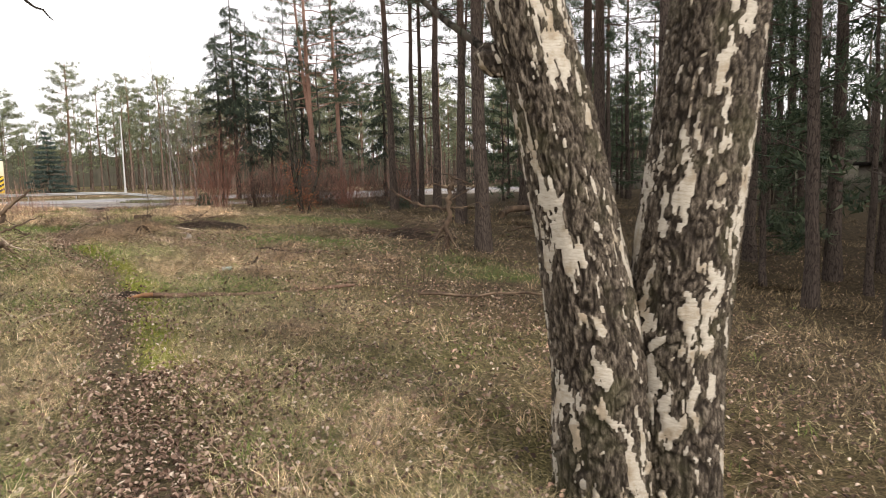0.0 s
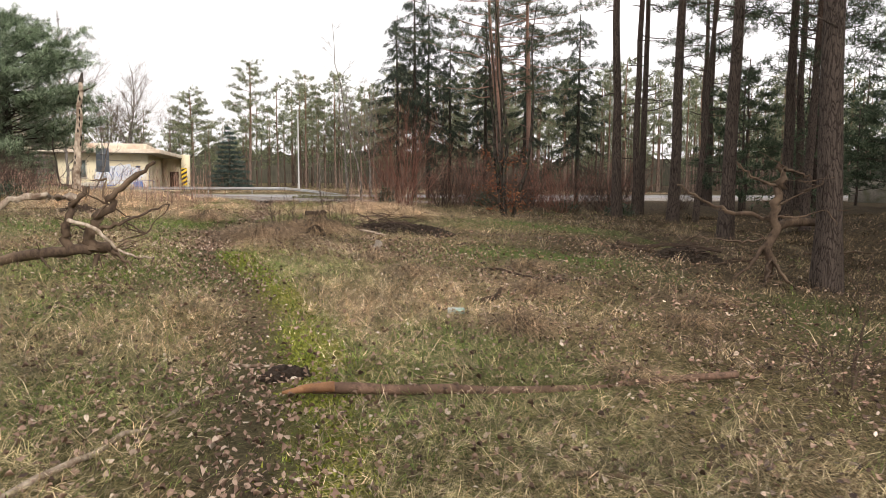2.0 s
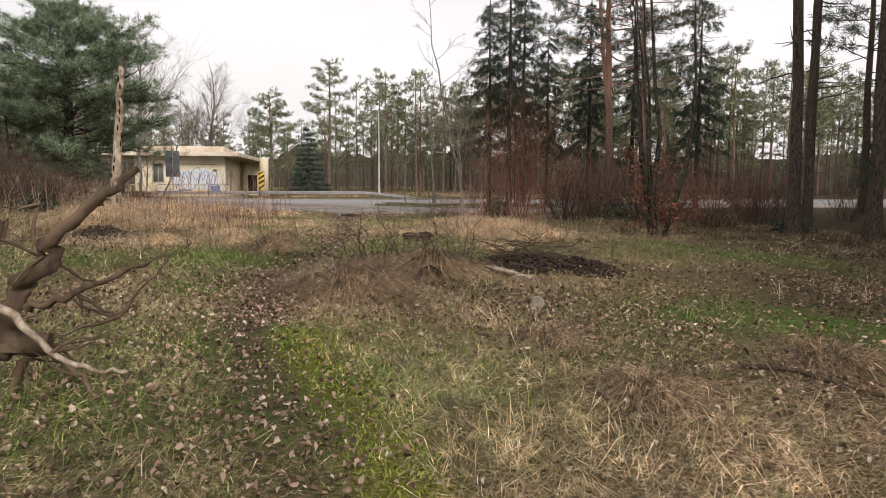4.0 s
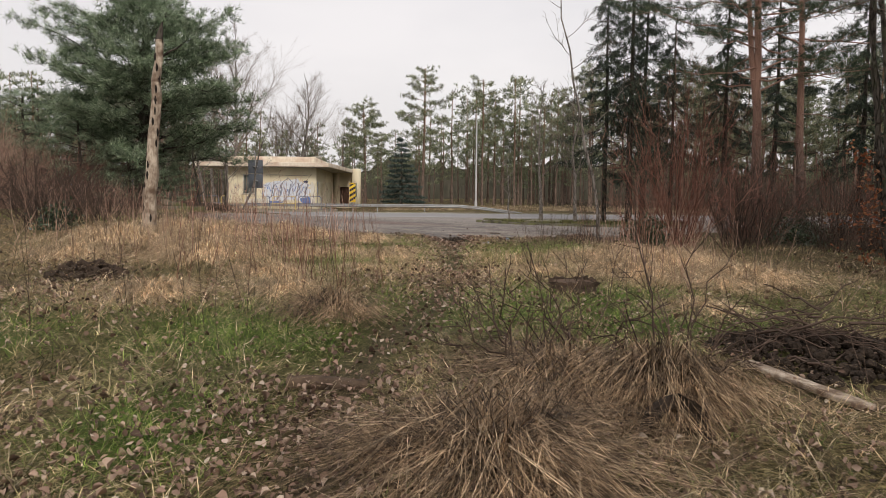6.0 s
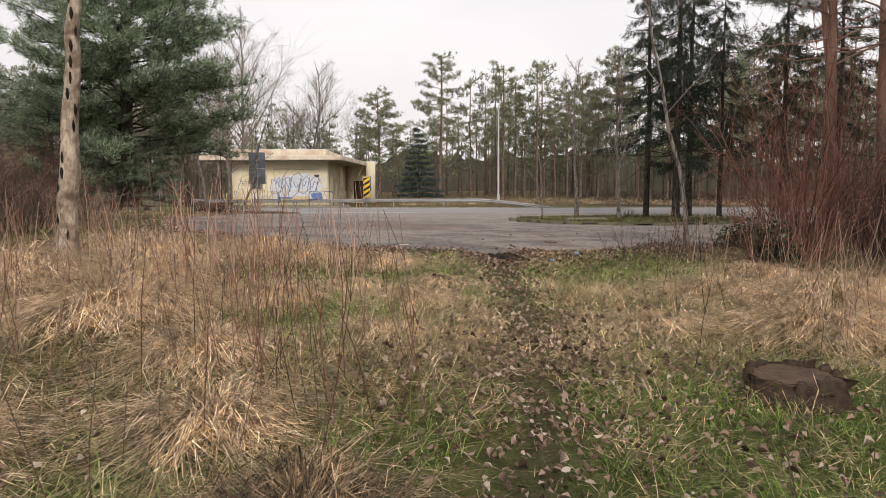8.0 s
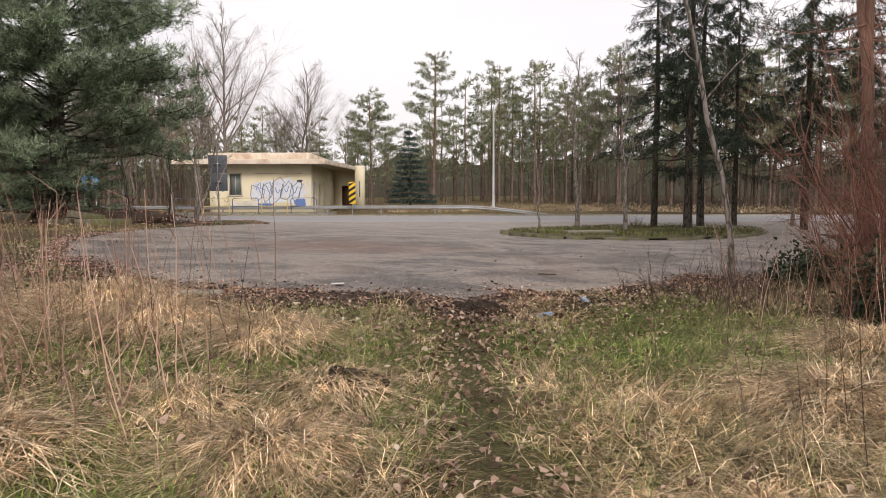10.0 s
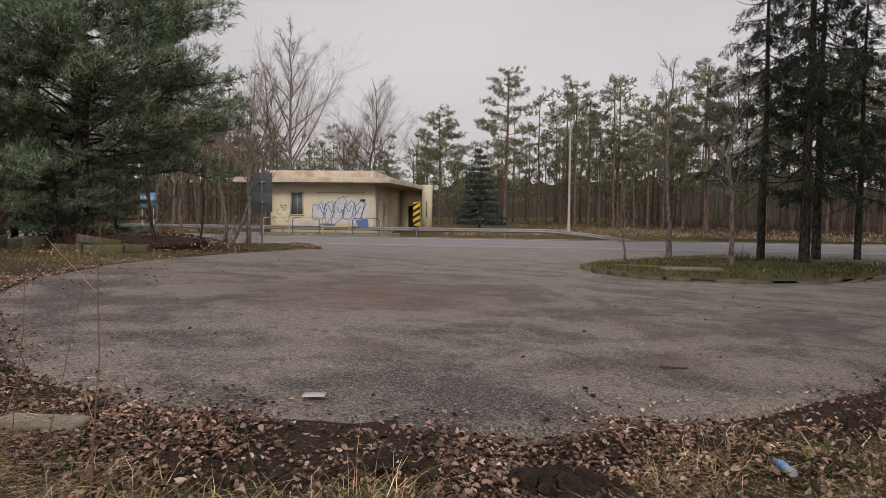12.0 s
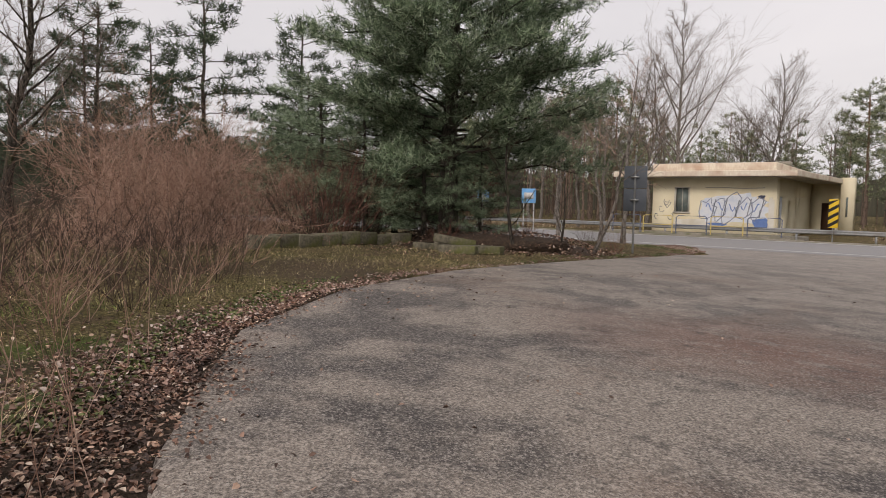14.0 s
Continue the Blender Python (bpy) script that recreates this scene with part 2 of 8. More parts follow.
M_SOIL = surface("dark_soil", (0.02, 0.015, 0.011), (0.07, 0.05, 0.036), (0.04, 0.028, 0.02), 25, 3, bumpy=1.0, depth=0.03)
M_BANK = surface("leafy_bank_soil", (0.025, 0.018, 0.013), (0.12, 0.08, 0.055), (0.06, 0.043, 0.03), 14, 2, bumpy=1.0, depth=0.06)
M_STONE = surface("grey_field_stone", (0.2, 0.175, 0.145), (0.37, 0.33, 0.28), (0.27, 0.22, 0.17), 14, 3, bumpy=0.5)
M_CONC = surface("weathered_concrete", (0.21, 0.19, 0.155), (0.36, 0.33, 0.275), (0.17, 0.17, 0.105), 16, 1.6, bumpy=0.4, vary=0.12)
M_MOSSCONC = surface("mossy_concrete", (0.10, 0.09, 0.065), (0.2, 0.18, 0.13), (0.13, 0.14, 0.035), 14, 2.2, bumpy=0.5, vary=0.2)
M_GALV = surface("galvanised_steel", (0.3, 0.31, 0.31), (0.42, 0.43, 0.43), (0.30, 0.285, 0.26), 12, 1.2, rough=0.45, metal=0.7, bumpy=0.05)
M_SIGNBACK = surface("grey_sign_back", (0.10, 0.115, 0.135), (0.13, 0.145, 0.165), (0.115, 0.125, 0.14), 6, 1.5, rough=0.5, bumpy=0.03)
M_POLE = surface("painted_steel_pole", (0.5, 0.5, 0.5), (0.62, 0.62, 0.61), (0.45, 0.44, 0.42), 8, 0.6, rough=0.5, bumpy=0.05)
M_STUCCO = surface("yellowed_stucco", (0.70, 0.62, 0.43), (0.80, 0.73, 0.54), (0.66, 0.57, 0.38), 30, 0.45, bumpy=0.25, depth=0.006)
M_STUCCO_WHITE = surface("whitewashed_patch", (0.66, 0.63, 0.55), (0.76, 0.73, 0.66), (0.62, 0.57, 0.46), 20, 1.1, bumpy=0.2, depth=0.004)
M_FASCIA = surface("stained_concrete_fascia", (0.66, 0.57, 0.45), (0.80, 0.73, 0.60), (0.55, 0.40, 0.30), 9, 0.9, bumpy=0.3, stretch=(1.5, 1.5, 0.25))
M_SOFFIT = surface("grey_soffit", (0.33, 0.3, 0.25), (0.43, 0.39, 0.33), (0.27, 0.24, 0.2), 8, 0.8, bumpy=0.1)
M_DARKOPEN = surface("dark_doorway", (0.012, 0.01, 0.008), (0.03, 0.025, 0.02), (0.02, 0.016, 0.012), 5, 1, bumpy=0.0)
M_DOORBROWN = surface("brown_door_paint", (0.07, 0.035, 0.022), (0.12, 0.06, 0.035), (0.08, 0.045, 0.03), 8, 2, rough=0.6)
M_WINBOARD = surface("grey_green_window_board", (0.13, 0.165, 0.155), (0.2, 0.235, 0.22), (0.16, 0.17, 0.15), 6, 2, rough=0.5)
M_PALEFRAME = surface("pale_window_frame", (0.5, 0.47, 0.4), (0.62, 0.59, 0.52), (0.45, 0.41, 0.34), 12, 2)
M_GRAFWHITE = surface("white_spray_paint", (0.66, 0.69, 0.74), (0.78, 0.8, 0.83), (0.6, 0.65, 0.75), 14, 2.5, rough=0.7, bumpy=0.05)
M_GRAFBLUE = surface("blue_spray_paint", (0.10, 0.18, 0.42), (0.18, 0.28, 0.56), (0.13, 0.2, 0.4), 14, 3, rough=0.7, bumpy=0.05)
M_GRAFLINE = surface("grey_blue_outline_paint", (0.16, 0.19, 0.27), (0.26, 0.29, 0.37), (0.2, 0.22, 0.3), 14, 3, rough=0.7, bumpy=0.05)
M_GRAFDARK = surface("dark_spray_paint", (0.05, 0.06, 0.10), (0.10, 0.11, 0.16), (0.06, 0.06, 0.09), 14, 3, rough=0.7, bumpy=0.05)
M_YELLOW = surface("yellow_sign_paint", (0.72, 0.46, 0.02), (0.82, 0.55, 0.04), (0.62, 0.42, 0.05), 12, 3, rough=0.5, bumpy=0.03)
M_BLACK = surface("black_sign_paint", (0.015, 0.015, 0.015), (0.03, 0.03, 0.03), (0.025, 0.022, 0.02), 12, 3, rough=0.5, bumpy=0.03)
M_BLUEPAINT = surface("blue_rail_paint", (0.09, 0.11, 0.17), (0.15, 0.18, 0.26), (0.12, 0.13, 0.17), 12, 3, rough=0.5)
M_RAILYELLOW = surface("yellow_rail_paint", (0.62, 0.48, 0.16), (0.72, 0.58, 0.22), (0.5, 0.4, 0.2), 12, 3, rough=0.5)
M_BLUESIGN = surface("blue_sign_face", (0.12, 0.34, 0.66), (0.18, 0.44, 0.76), (0.25, 0.46, 0.7), 3, 2.5, rough=0.4, bumpy=0.0)
M_WHITE = surface("white_marking", (0.5, 0.5, 0.48), (0.72, 0.72, 0.7), (0.42, 0.41, 0.39), 25, 2.5, bumpy=0.05)
M_PAPER = surface("dirty_white_paper", (0.62, 0.6, 0.56), (0.78, 0.76, 0.72), (0.55, 0.5, 0.44), 30, 12, bumpy=0.1)
M_PET = surface("clear_blue_plastic", (0.3, 0.36, 0.45), (0.5, 0.56, 0.63), (0.16, 0.24, 0.45), 18, 9, rough=0.2, spec=0.5, bumpy=0.1)
M_CAN = surface("pale_green_can", (0.45, 0.5, 0.47), (0.62, 0.66, 0.62), (0.10, 0.22, 0.15), 20, 14, rough=0.35, metal=0.4)

# ---------------------------------------------------------------- helpers for shapes
rng = np.random.default_rng(7)
GROUND = (1.1382, -0.3369, -0.5229, -2.352, 2.0147, 1.9821, -1.2301, 0.402, 0.1338, -0.1633, -0.0119, 0.2817, -0.3756)


def G(x, y):
    """The height of the ground: a level path, falling to the woods on one side and to the road at the end."""
    dip = 0.42 * np.exp(-(((np.asarray(x, float) - 3.6) / 1.4) ** 2 + ((np.asarray(y, float) - 4.3) / 1.3) ** 2))
    x = np.clip(np.asarray(x, float), -15, 15) / 10
    y = np.clip(np.asarray(y, float), 0, 78) / 40 - 1
    terms = (1 + 0 * x, x, y, y * y, y**3, y**4, y**5, x * y, x * y * y, x * y**3, x * x, x * x * y, x * x * y * y)
    return sum(c * k for c, k in zip(GROUND, terms)) - dip


def gz(x, y):
    return float(H(x, y))


def mesh_of(name, verts, faces, smooth=False):
    """A mesh from vertex and face arrays. Faces may be an array of quads or triangles, or a list of them."""
    me = bpy.data.meshes.new(name)
    verts = np.asarray(verts, np.float32)
    if isinstance(faces, np.ndarray):
        k = faces.shape[1]
        me.vertices.add(len(verts))
        me.vertices.foreach_set("co", verts.ravel())
        me.loops.add(faces.size)
        me.loops.foreach_set("vertex_index", faces.astype(np.int32).ravel())
        me.polygons.add(len(faces))
        me.polygons.foreach_set("loop_start", np.arange(0, faces.size, k, dtype=np.int32))
        me.polygons.foreach_set("loop_total", np.full(len(faces), k, dtype=np.int32))
        if smooth:
            me.polygons.foreach_set("use_smooth", np.ones(len(faces), dtype=bool))
        me.update(calc_edges=True)
    else:
        me.from_pydata([tuple(v) for v in verts], [], [tuple(f) for f in faces])
        if smooth:
            for p in me.polygons:
                p.use_smooth = True
    me.validate()
    return me


class Shape:
    """Gathers tubes, boxes and blades into one mesh."""

    def __init__(self):
        self.v, self.f, self.n = [], [], 0

    def add(self, v, f):
        v = np.asarray(v, float)
        self.v.append(v)
        self.f.append(np.asarray(f, int) + self.n)
        self.n += len(v)
        return self

    def tube(self, pts, radii, sides=6, wobble=0.0, seed=0, cap=True):
        pts = np.asarray(pts, float)
        radii = np.broadcast_to(np.asarray(radii, float), (len(pts),))
        d = np.gradient(pts, axis=0)
        d /= np.linalg.norm(d, axis=1, keepdims=True) + 1e-9
        ref = np.array([1.0, 0.0, 0.0]) if abs(d[0, 0]) < 0.8 else np.array([0.0, 1.0, 0.0])
        a = np.cross(d, ref)
        a /= np.linalg.norm(a, axis=1, keepdims=True) + 1e-9
        b = np.cross(d, a)
        ang = np.linspace(0, 2 * np.pi, sides, endpoint=False)
        r = radii[:, None] * np.ones(sides)
        if wobble:
            q = np.random.default_rng(seed)
            r = r * (1 + wobble * q.normal(size=(1, sides)) * 0.6 + wobble * q.normal(size=(len(pts), sides)) * 0.6)
        v = pts[:, None] + r[..., None] * (np.cos(ang)[None, :, None] * a[:, None] + np.sin(ang)[None, :, None] * b[:, None])
        v = v.reshape(-1, 3)
        i = np.arange(len(pts) - 1)[:, None] * sides
        j = np.arange(sides)[None]
        k = (j + 1) % sides
        f = np.stack([i + j, i + k, i + sides + k, i + sides + j], -1).reshape(-1, 4)
        self.add(v, f)
        if cap and radii[0] > 0.004:
            for end, rev in ((0, False), (len(pts) - 1, True)):
                ring = v[end * sides : (end + 1) * sides]
                c = ring.mean(0)
                vv = np.vstack([ring, c])
                ff = [(m, (m + 1) % sides, sides, sides) if rev else ((m + 1) % sides, m, sides, sides) for m in range(sides)]
                self.add(vv, ff)
        return self

    def box(self, x0, x1, y0, y1, z0, z1):
        v = [(x, y, z) for x in (x0, x1) for y in (y0, y1) for z in (z0, z1)]
        f = [(0, 1, 3, 2), (4, 6, 7, 5), (0, 4, 5, 1), (2, 3, 7, 6), (0, 2, 6, 4), (1, 5, 7, 3)]
        return self.add(v, f)

    def mesh(self, name, smooth=True):
        if not self.v:
            return mesh_of(name, np.zeros((0, 3)), np.zeros((0, 4), int))
        v, f = np.vstack(self.v), np.vstack(self.f)
        tri = f[:, 2] == f[:, 3]
        if tri.any():
            faces = [tuple(q) for q in f[~tri]] + [tuple(q[:3]) for q in f[tri]]
            return mesh_of(name, v, faces, smooth)
        return mesh_of(name, v, f, smooth)


def bevelled(ob, width=0.01, segments=2):
    m = ob.modifiers.new("edge", "BEVEL")
    m.width, m.segments, m.limit_method = width, segments, "ANGLE"
    return ob


def thing(name, label, category, at=(0, 0, 0), turn=0.0, group="", kind="", lean=(0, 0)):
    ob = new(name)
    ob.empty_display_size = 0.1
    ob.matrix_basis = pose(*at, lean[0], lean[1], turn)
    return tagged(ob, label, category, group, kind)


def part(name, me, material, parent, label="", kind=""):
    if isinstance(me, Shape):
        me = me.mesh(name)
    if material and not me.materials:
        me.materials.append(material)
    ob = new(name, me)
    ob.parent = parent
    return tagged(ob, label, kind=kind)


def solo(name, me, material, label, category, at=(0, 0, 0), turn=0.0, group="", kind="", rx=0.0, ry=0.0):
    if isinstance(me, Shape):
        me = me.mesh(name)
    if material and not me.materials:
        me.materials.append(material)
    ob = new(name, me)
    ob.matrix_basis = pose(*at, rx, ry, turn)
    return tagged(ob, label, category, group, kind)


def bent(p0, p1, n=6, bend=0.1, q=rng, sag=0.0):
    """A crooked line from p0 to p1."""
    p0, p1 = np.asarray(p0, float), np.asarray(p1, float)
    t = np.linspace(0, 1, n)[:, None]
    length = np.linalg.norm(p1 - p0)
    off = q.normal(size=(n, 3)) * bend * length
    off = np.cumsum(off, axis=0) / max(1, n) ** 0.5
    off -= off[0] + (off[-1] - off[0]) * t
    line = p0 + (p1 - p0) * t + off
    line[:, 2] -= sag * length * (t[:, 0] * (1 - t[:, 0])) * 4
    return line


def unit(v):
    v = np.asarray(v, float)
    return v / (np.linalg.norm(v, axis=-1, keepdims=True) + 1e-9)


def spikes(centres, dirs, count, length, width, q, spread=0.9):
    """Tufts of needles: thin triangles that fan out from each centre about its direction."""
    n = len(centres)
    c = np.repeat(centres, count, 0)
    d = unit(np.repeat(unit(dirs), count, 0) + q.normal(size=(n * count, 3)) * spread)
    ln = length * q.uniform(0.6, 1.2, (n * count, 1))
    s = unit(np.cross(d, q.normal(size=d.shape))) * width * q.uniform(0.7, 1.3, (n * count, 1))
    c = c + q.normal(size=c.shape) * length * 0.25
    v = np.stack([c - s, c + s, c + d * ln], 1).reshape(-1, 3)
    return v, np.arange(len(v)).reshape(-1, 3)


def leaves(centres, size, q, flat=0.35, curl=0.25):
    """Small pointed leaves, each folded along its middle."""
    n = len(centres)
    nrm = unit(np.array([0, 0, 1.0]) + q.normal(size=(n, 3)) * flat)
    a = unit(np.cross(nrm, q.normal(size=(n, 3))))
    b = np.cross(nrm, a)
    s = size * q.uniform(0.6, 1.3, (n, 1))
    w = s * q.uniform(0.5, 0.8, (n, 1))
    up = nrm * s * q.uniform(-curl, curl * 2, (n, 1))
    v = np.stack([centres - a * s * 0.5, centres - a * s * 0.15 + b * w * 0.5 + up, centres + a * s * 0.25 + b * w * 0.38 + up, centres + a * s * 0.55 + up * 0.3, centres + a * s * 0.2 - b * w * 0.42 + up * 0.8, centres - a * s * 0.2 - b * w * 0.5 + up], 1)
    v = v.reshape(-1, 3)
    i = np.arange(n)[:, None] * 6
    f = np.concatenate([i + np.array([0, 1, 2, 3]), i + np.array([0, 3, 4, 5])])
    return v, f


def blades(x, y, z, length, lean, width, q, droop=0.35, comb=None):
    """Blades of grass: each a strip that bends over to a point. comb gives a direction to lie in."""
    n = len(x)
    az = q.uniform(0, 2 * np.pi, n) if comb is None else comb + q.normal(size=n) * 0.55
    d = np.stack([np.cos(az), np.sin(az), 0 * az], 1)
    side = np.stack([-np.sin(az), np.cos(az), 0 * az], 1) * (width * q.uniform(0.6, 1.5, n))[:, None]
    p0 = np.stack([x, y, z - 0.01], 1)
    ln = length[:, None]
    lz = np.cos(lean)[:, None]
    lh = np.sin(lean)[:, None]
    p1 = p0 + ln * 0.5 * (d * lh + np.array([0, 0, 1.0]) * lz)
    d2 = unit(d + q.normal(size=(n, 3)) * (0.45, 0.45, 0))
    p2 = p1 + ln * 0.55 * (d2 * np.minimum(1, lh + 0.35) + np.array([0, 0, 1.0]) * (lz - droop))
    p2[:, 2] = np.maximum(p2[:, 2], z + 0.008)
    v = np.stack([p0 - side, p0 + side, p1 - side * 0.85, p1 + side * 0.85, p2], 1).reshape(-1, 3)
    i = np.arange(n)[:, None] * 5
    f = np.concatenate([i + np.array([0, 1, 3]), i + np.array([0, 3, 2]), i + np.array([2, 3, 4])])
    return v, f


# ---------------------------------------------------------------- trees


def pine(h=18.0, r=0.22, crown_from=0.55, clumps=260, needles=8, seed=1, stubs=16, lean=(0.0, 0.0), size=0.55, spreadr=2.6, fork=0.0, wide=0.03, fill=1.0, tuft_step=0.3, rise=(0.0, 0.35), jitter=0.55, domed=False):
    """Meshes of a Scots pine: trunk, dead limbs, living limbs and crown."""
    q = np.random.default_rng(seed)
    n = 14
    t = np.linspace(0, 1, n)
    wob = np.cumsum(q.normal(size=(n, 2)) * 0.05, 0) * 0.6
    wob -= wob[0]
    line = np.stack([lean[0] * h * t + wob[:, 0], lean[1] * h * t + wob[:, 1], h * t - 0.15], 1)
    rad = r * (1 - 0.75 * t) * (1 + 0.35 * np.exp(-t * 40))
    trunk = Shape().tube(line, rad, 14, 0.035, seed)
    at = lambda s: np.array([np.interp(s, t, line[:, k]) for k in range(3)])
    if fork:
        p0 = at(fork)
        trunk.tube(bent(p0, p0 + np.array([-1.3, 0.2, h * (0.95 - fork)]), 9, 0.02, q), np.linspace(r * 0.62, r * 0.2, 9), 10, 0.03, seed)
    dead = Shape()
    for _ in range(stubs):
        s = q.uniform(0.12, crown_from + 0.1)
        a = q.uniform(0, 6.28)
        ln = q.uniform(0.25, 1.6) * (1.4 if s > 0.35 else 0.7)
        p0 = at(s)
        p1 = p0 + np.array([np.cos(a), np.sin(a), q.uniform(-0.25, 0.35)]) * ln
        dead.tube(bent(p0, p1, 5, 0.06, q), np.linspace(0.028, 0.006, 5), 4, cap=False)
    limbs = Shape()
    cs, ds = [], []
    nl = max(9, clumps // 11)
    for k in range(nl):
        rel = (k + 0.5) / nl
        s = crown_from + (1 - crown_from) * rel**0.9
        a = k * 2.4 + q.uniform(-0.5, 0.5)
        reach = spreadr * (1.1 - 0.7 * rel**1.6) * (0.75 + 0.25 * min(1, rel * 6)) * q.uniform(0.5, 1.15)
        if domed:
            reach = spreadr * math.sqrt(max(0.05, 1 - ((rel - 0.32) / 0.7) ** 2)) * q.uniform(0.55, 1.1) * (1 - 1.5 * max(0, rel - 0.55))
        p0 = at(min(s, 0.985))
        d = np.array([np.cos(a), np.sin(a), q.uniform(*rise) - 0.12 * (1 - rel)])
        p1 = p0 + d * reach
        path = bent(p0, p1, 7, 0.07, q)
        r0 = min(0.05, 0.014 + 0.008 * reach)
        limbs.tube(path, np.linspace(r0, 0.006, 7), 5, cap=False)
        shoots = max(4, int(round(fill * (2.5 + 2.2 * reach))))
        for j in range(shoots):
            u = 0.28 + 0.72 * (j + q.uniform(0, 0.9)) / shoots
            i0 = min(5, int(u * 6))
            b0 = path[i0] + (path[i0 + 1] - path[i0]) * (u * 6 - i0 if u < 1 else 1)
            turn = a + (1 if j % 2 else -1) * q.uniform(0.2, 1.1) * (1.15 - 0.6 * u)
            ln = (0.28 + 0.3 * reach * (1.1 - 0.6 * u)) * q.uniform(0.6, 1.15)
            sd = unit(np.array([np.cos(turn), np.sin(turn), q.uniform(0.05, 0.5)]))
            tip = b0 + sd * ln
            limbs.tube(np.stack([b0, (b0 + tip) / 2 - (0, 0, 0.03), tip]), [0.009, 0.006, 0.003], 3, cap=False)
            tn = max(2, int(round(ln / tuft_step)))
            for m_ in range(tn):
                w = (m_ + 1) / tn
                cs.append(b0 + sd * ln * w + q.normal(size=3) * np.array([0.5, 0.5, 0.3]) * size * jitter)
                ds.append(sd + np.array([0, 0, 0.35 + 0.5 * w]))
    v, f = spikes(np.array(cs), np.array(ds), needles, size, wide, q, 0.95)
    return trunk.mesh("trunk"), dead.mesh("dead_limbs"), limbs.mesh("limbs"), mesh_of("crown", v, f)


def plant_pine(meshes, at, label, group="", turn=0.0, bark=None, needle=None, name="pine_tree", scale=1.0):
    trunk, dead, limbs, crown = meshes
    e = thing(name, label, "tree", at, turn, group)
    e.scale = (scale, scale, scale)
    part("trunk", trunk, bark or M_PINE, e)
    if len(dead.vertices):
        part("dead_branchwork", dead, bark or M_PINE, e, kind="stuff")
    part("branchwork", limbs, bark or M_PINE, e, kind="stuff")
    part("crown", crown, needle or M_NEEDLE, e, kind="stuff")
    return e


def bare_tree(h=9.0, r=0.09, seed=3, limbs=14, twigs=7, start=0.3, up=0.9, reach=0.28, lean=(0, 0), twig_r=0.006, sub=3, vase=0.0, fan=0.32):
    """Meshes of a leafless tree: trunk, limbs, fine twigs."""
    q = np.random.default_rng(seed)
    n = 10
    t = np.linspace(0, 1, n)
    wob = np.cumsum(q.normal(size=(n, 2)) * 0.012 * h, 0)
    wob -= wob[0]
    line = np.stack([lean[0] * h * t + wob[:, 0], lean[1] * h * t + wob[:, 1], h * t - 0.1], 1)
    trunk = Shape().tube(line, r * (1 - 0.9 * t) * (1 + 0.3 * np.exp(-t * 30)) + 0.004, 9, 0.04, seed)
    at = lambda s: np.array([np.interp(s, t, line[:, k]) for k in range(3)])
    big, fine = Shape(), Shape()
    for k in range(limbs):
        s = start + (0.97 - start) * (k + q.uniform(0, 0.8)) / limbs
        a = k * 2.4 + q.uniform(-0.6, 0.6)
        ln = h * reach * (1.25 - s) * q.uniform(0.7, 1.2)
        p0 = at(s)
        d = unit(np.array([np.cos(a), np.sin(a), up * q.uniform(0.6, 1.4)]))
        if vase:
            ln = (h * (1.03 - 0.25 * q.uniform()) - p0[2]) * vase + 0.6
        path = bent(p0, p0 + d * ln, 6, 0.05, q)
        path[:, 2] += np.linspace(0, 1, 6) ** 2 * ln * 0.12
        r0 = max(0.008, r * (0.62 if vase else 0.45) * (1 - s * 0.8))
        big.tube(path, np.linspace(r0, 0.004, 6), 5, cap=False)
        for _ in range(twigs):
            w = q.uniform(0.2, 1.0)
            i = min(4, int(w * 5))
            p = path[i] + (path[i + 1] - path[i]) * q.uniform()
            dd = unit(d + q.normal(size=3) * (fan if vase else 0.55) + np.array([0, 0, 0.25]))
            l2 = ln * q.uniform(0.2, 0.5)
            tw = bent(p, p + dd * l2, 4, 0.06, q)
            fine.tube(tw, np.linspace(twig_r, twig_r * 0.4, 4), 3, cap=False)
            for _ in range(sub):
                p2 = tw[1] + (tw[3] - tw[1]) * q.uniform()
                d3 = unit(dd + q.normal(size=3) * 0.5)
                fine.tube(np.stack([p2, p2 + d3 * l2 * 0.3, p2 + unit(d3 + q.normal(size=3) * 0.2) * l2 * 0.6]), np.array([1, 0.8, 0.4]) * twig_r * 0.7, 3, cap=False)
    return trunk.mesh("trunk"), big.mesh("limbs"), fine.mesh("twigs")


def plant_bare(meshes, at, label, group="", turn=0.0, bark=None, twig=None, name="bare_tree", scale=1.0, lean=(0, 0)):
    e = thing(name, label, "tree", at, turn, group, lean=lean)
    e.scale = (scale, scale, scale)
    for nm, me, m in zip(("trunk", "branchwork", "twig_work"), meshes, (bark or M_GREY_BARK, bark or M_GREY_BARK, twig or M_TWIG)):
        if len(me.vertices):
            part(nm, me, m, e, kind="" if nm == "trunk" else "stuff")
    return e


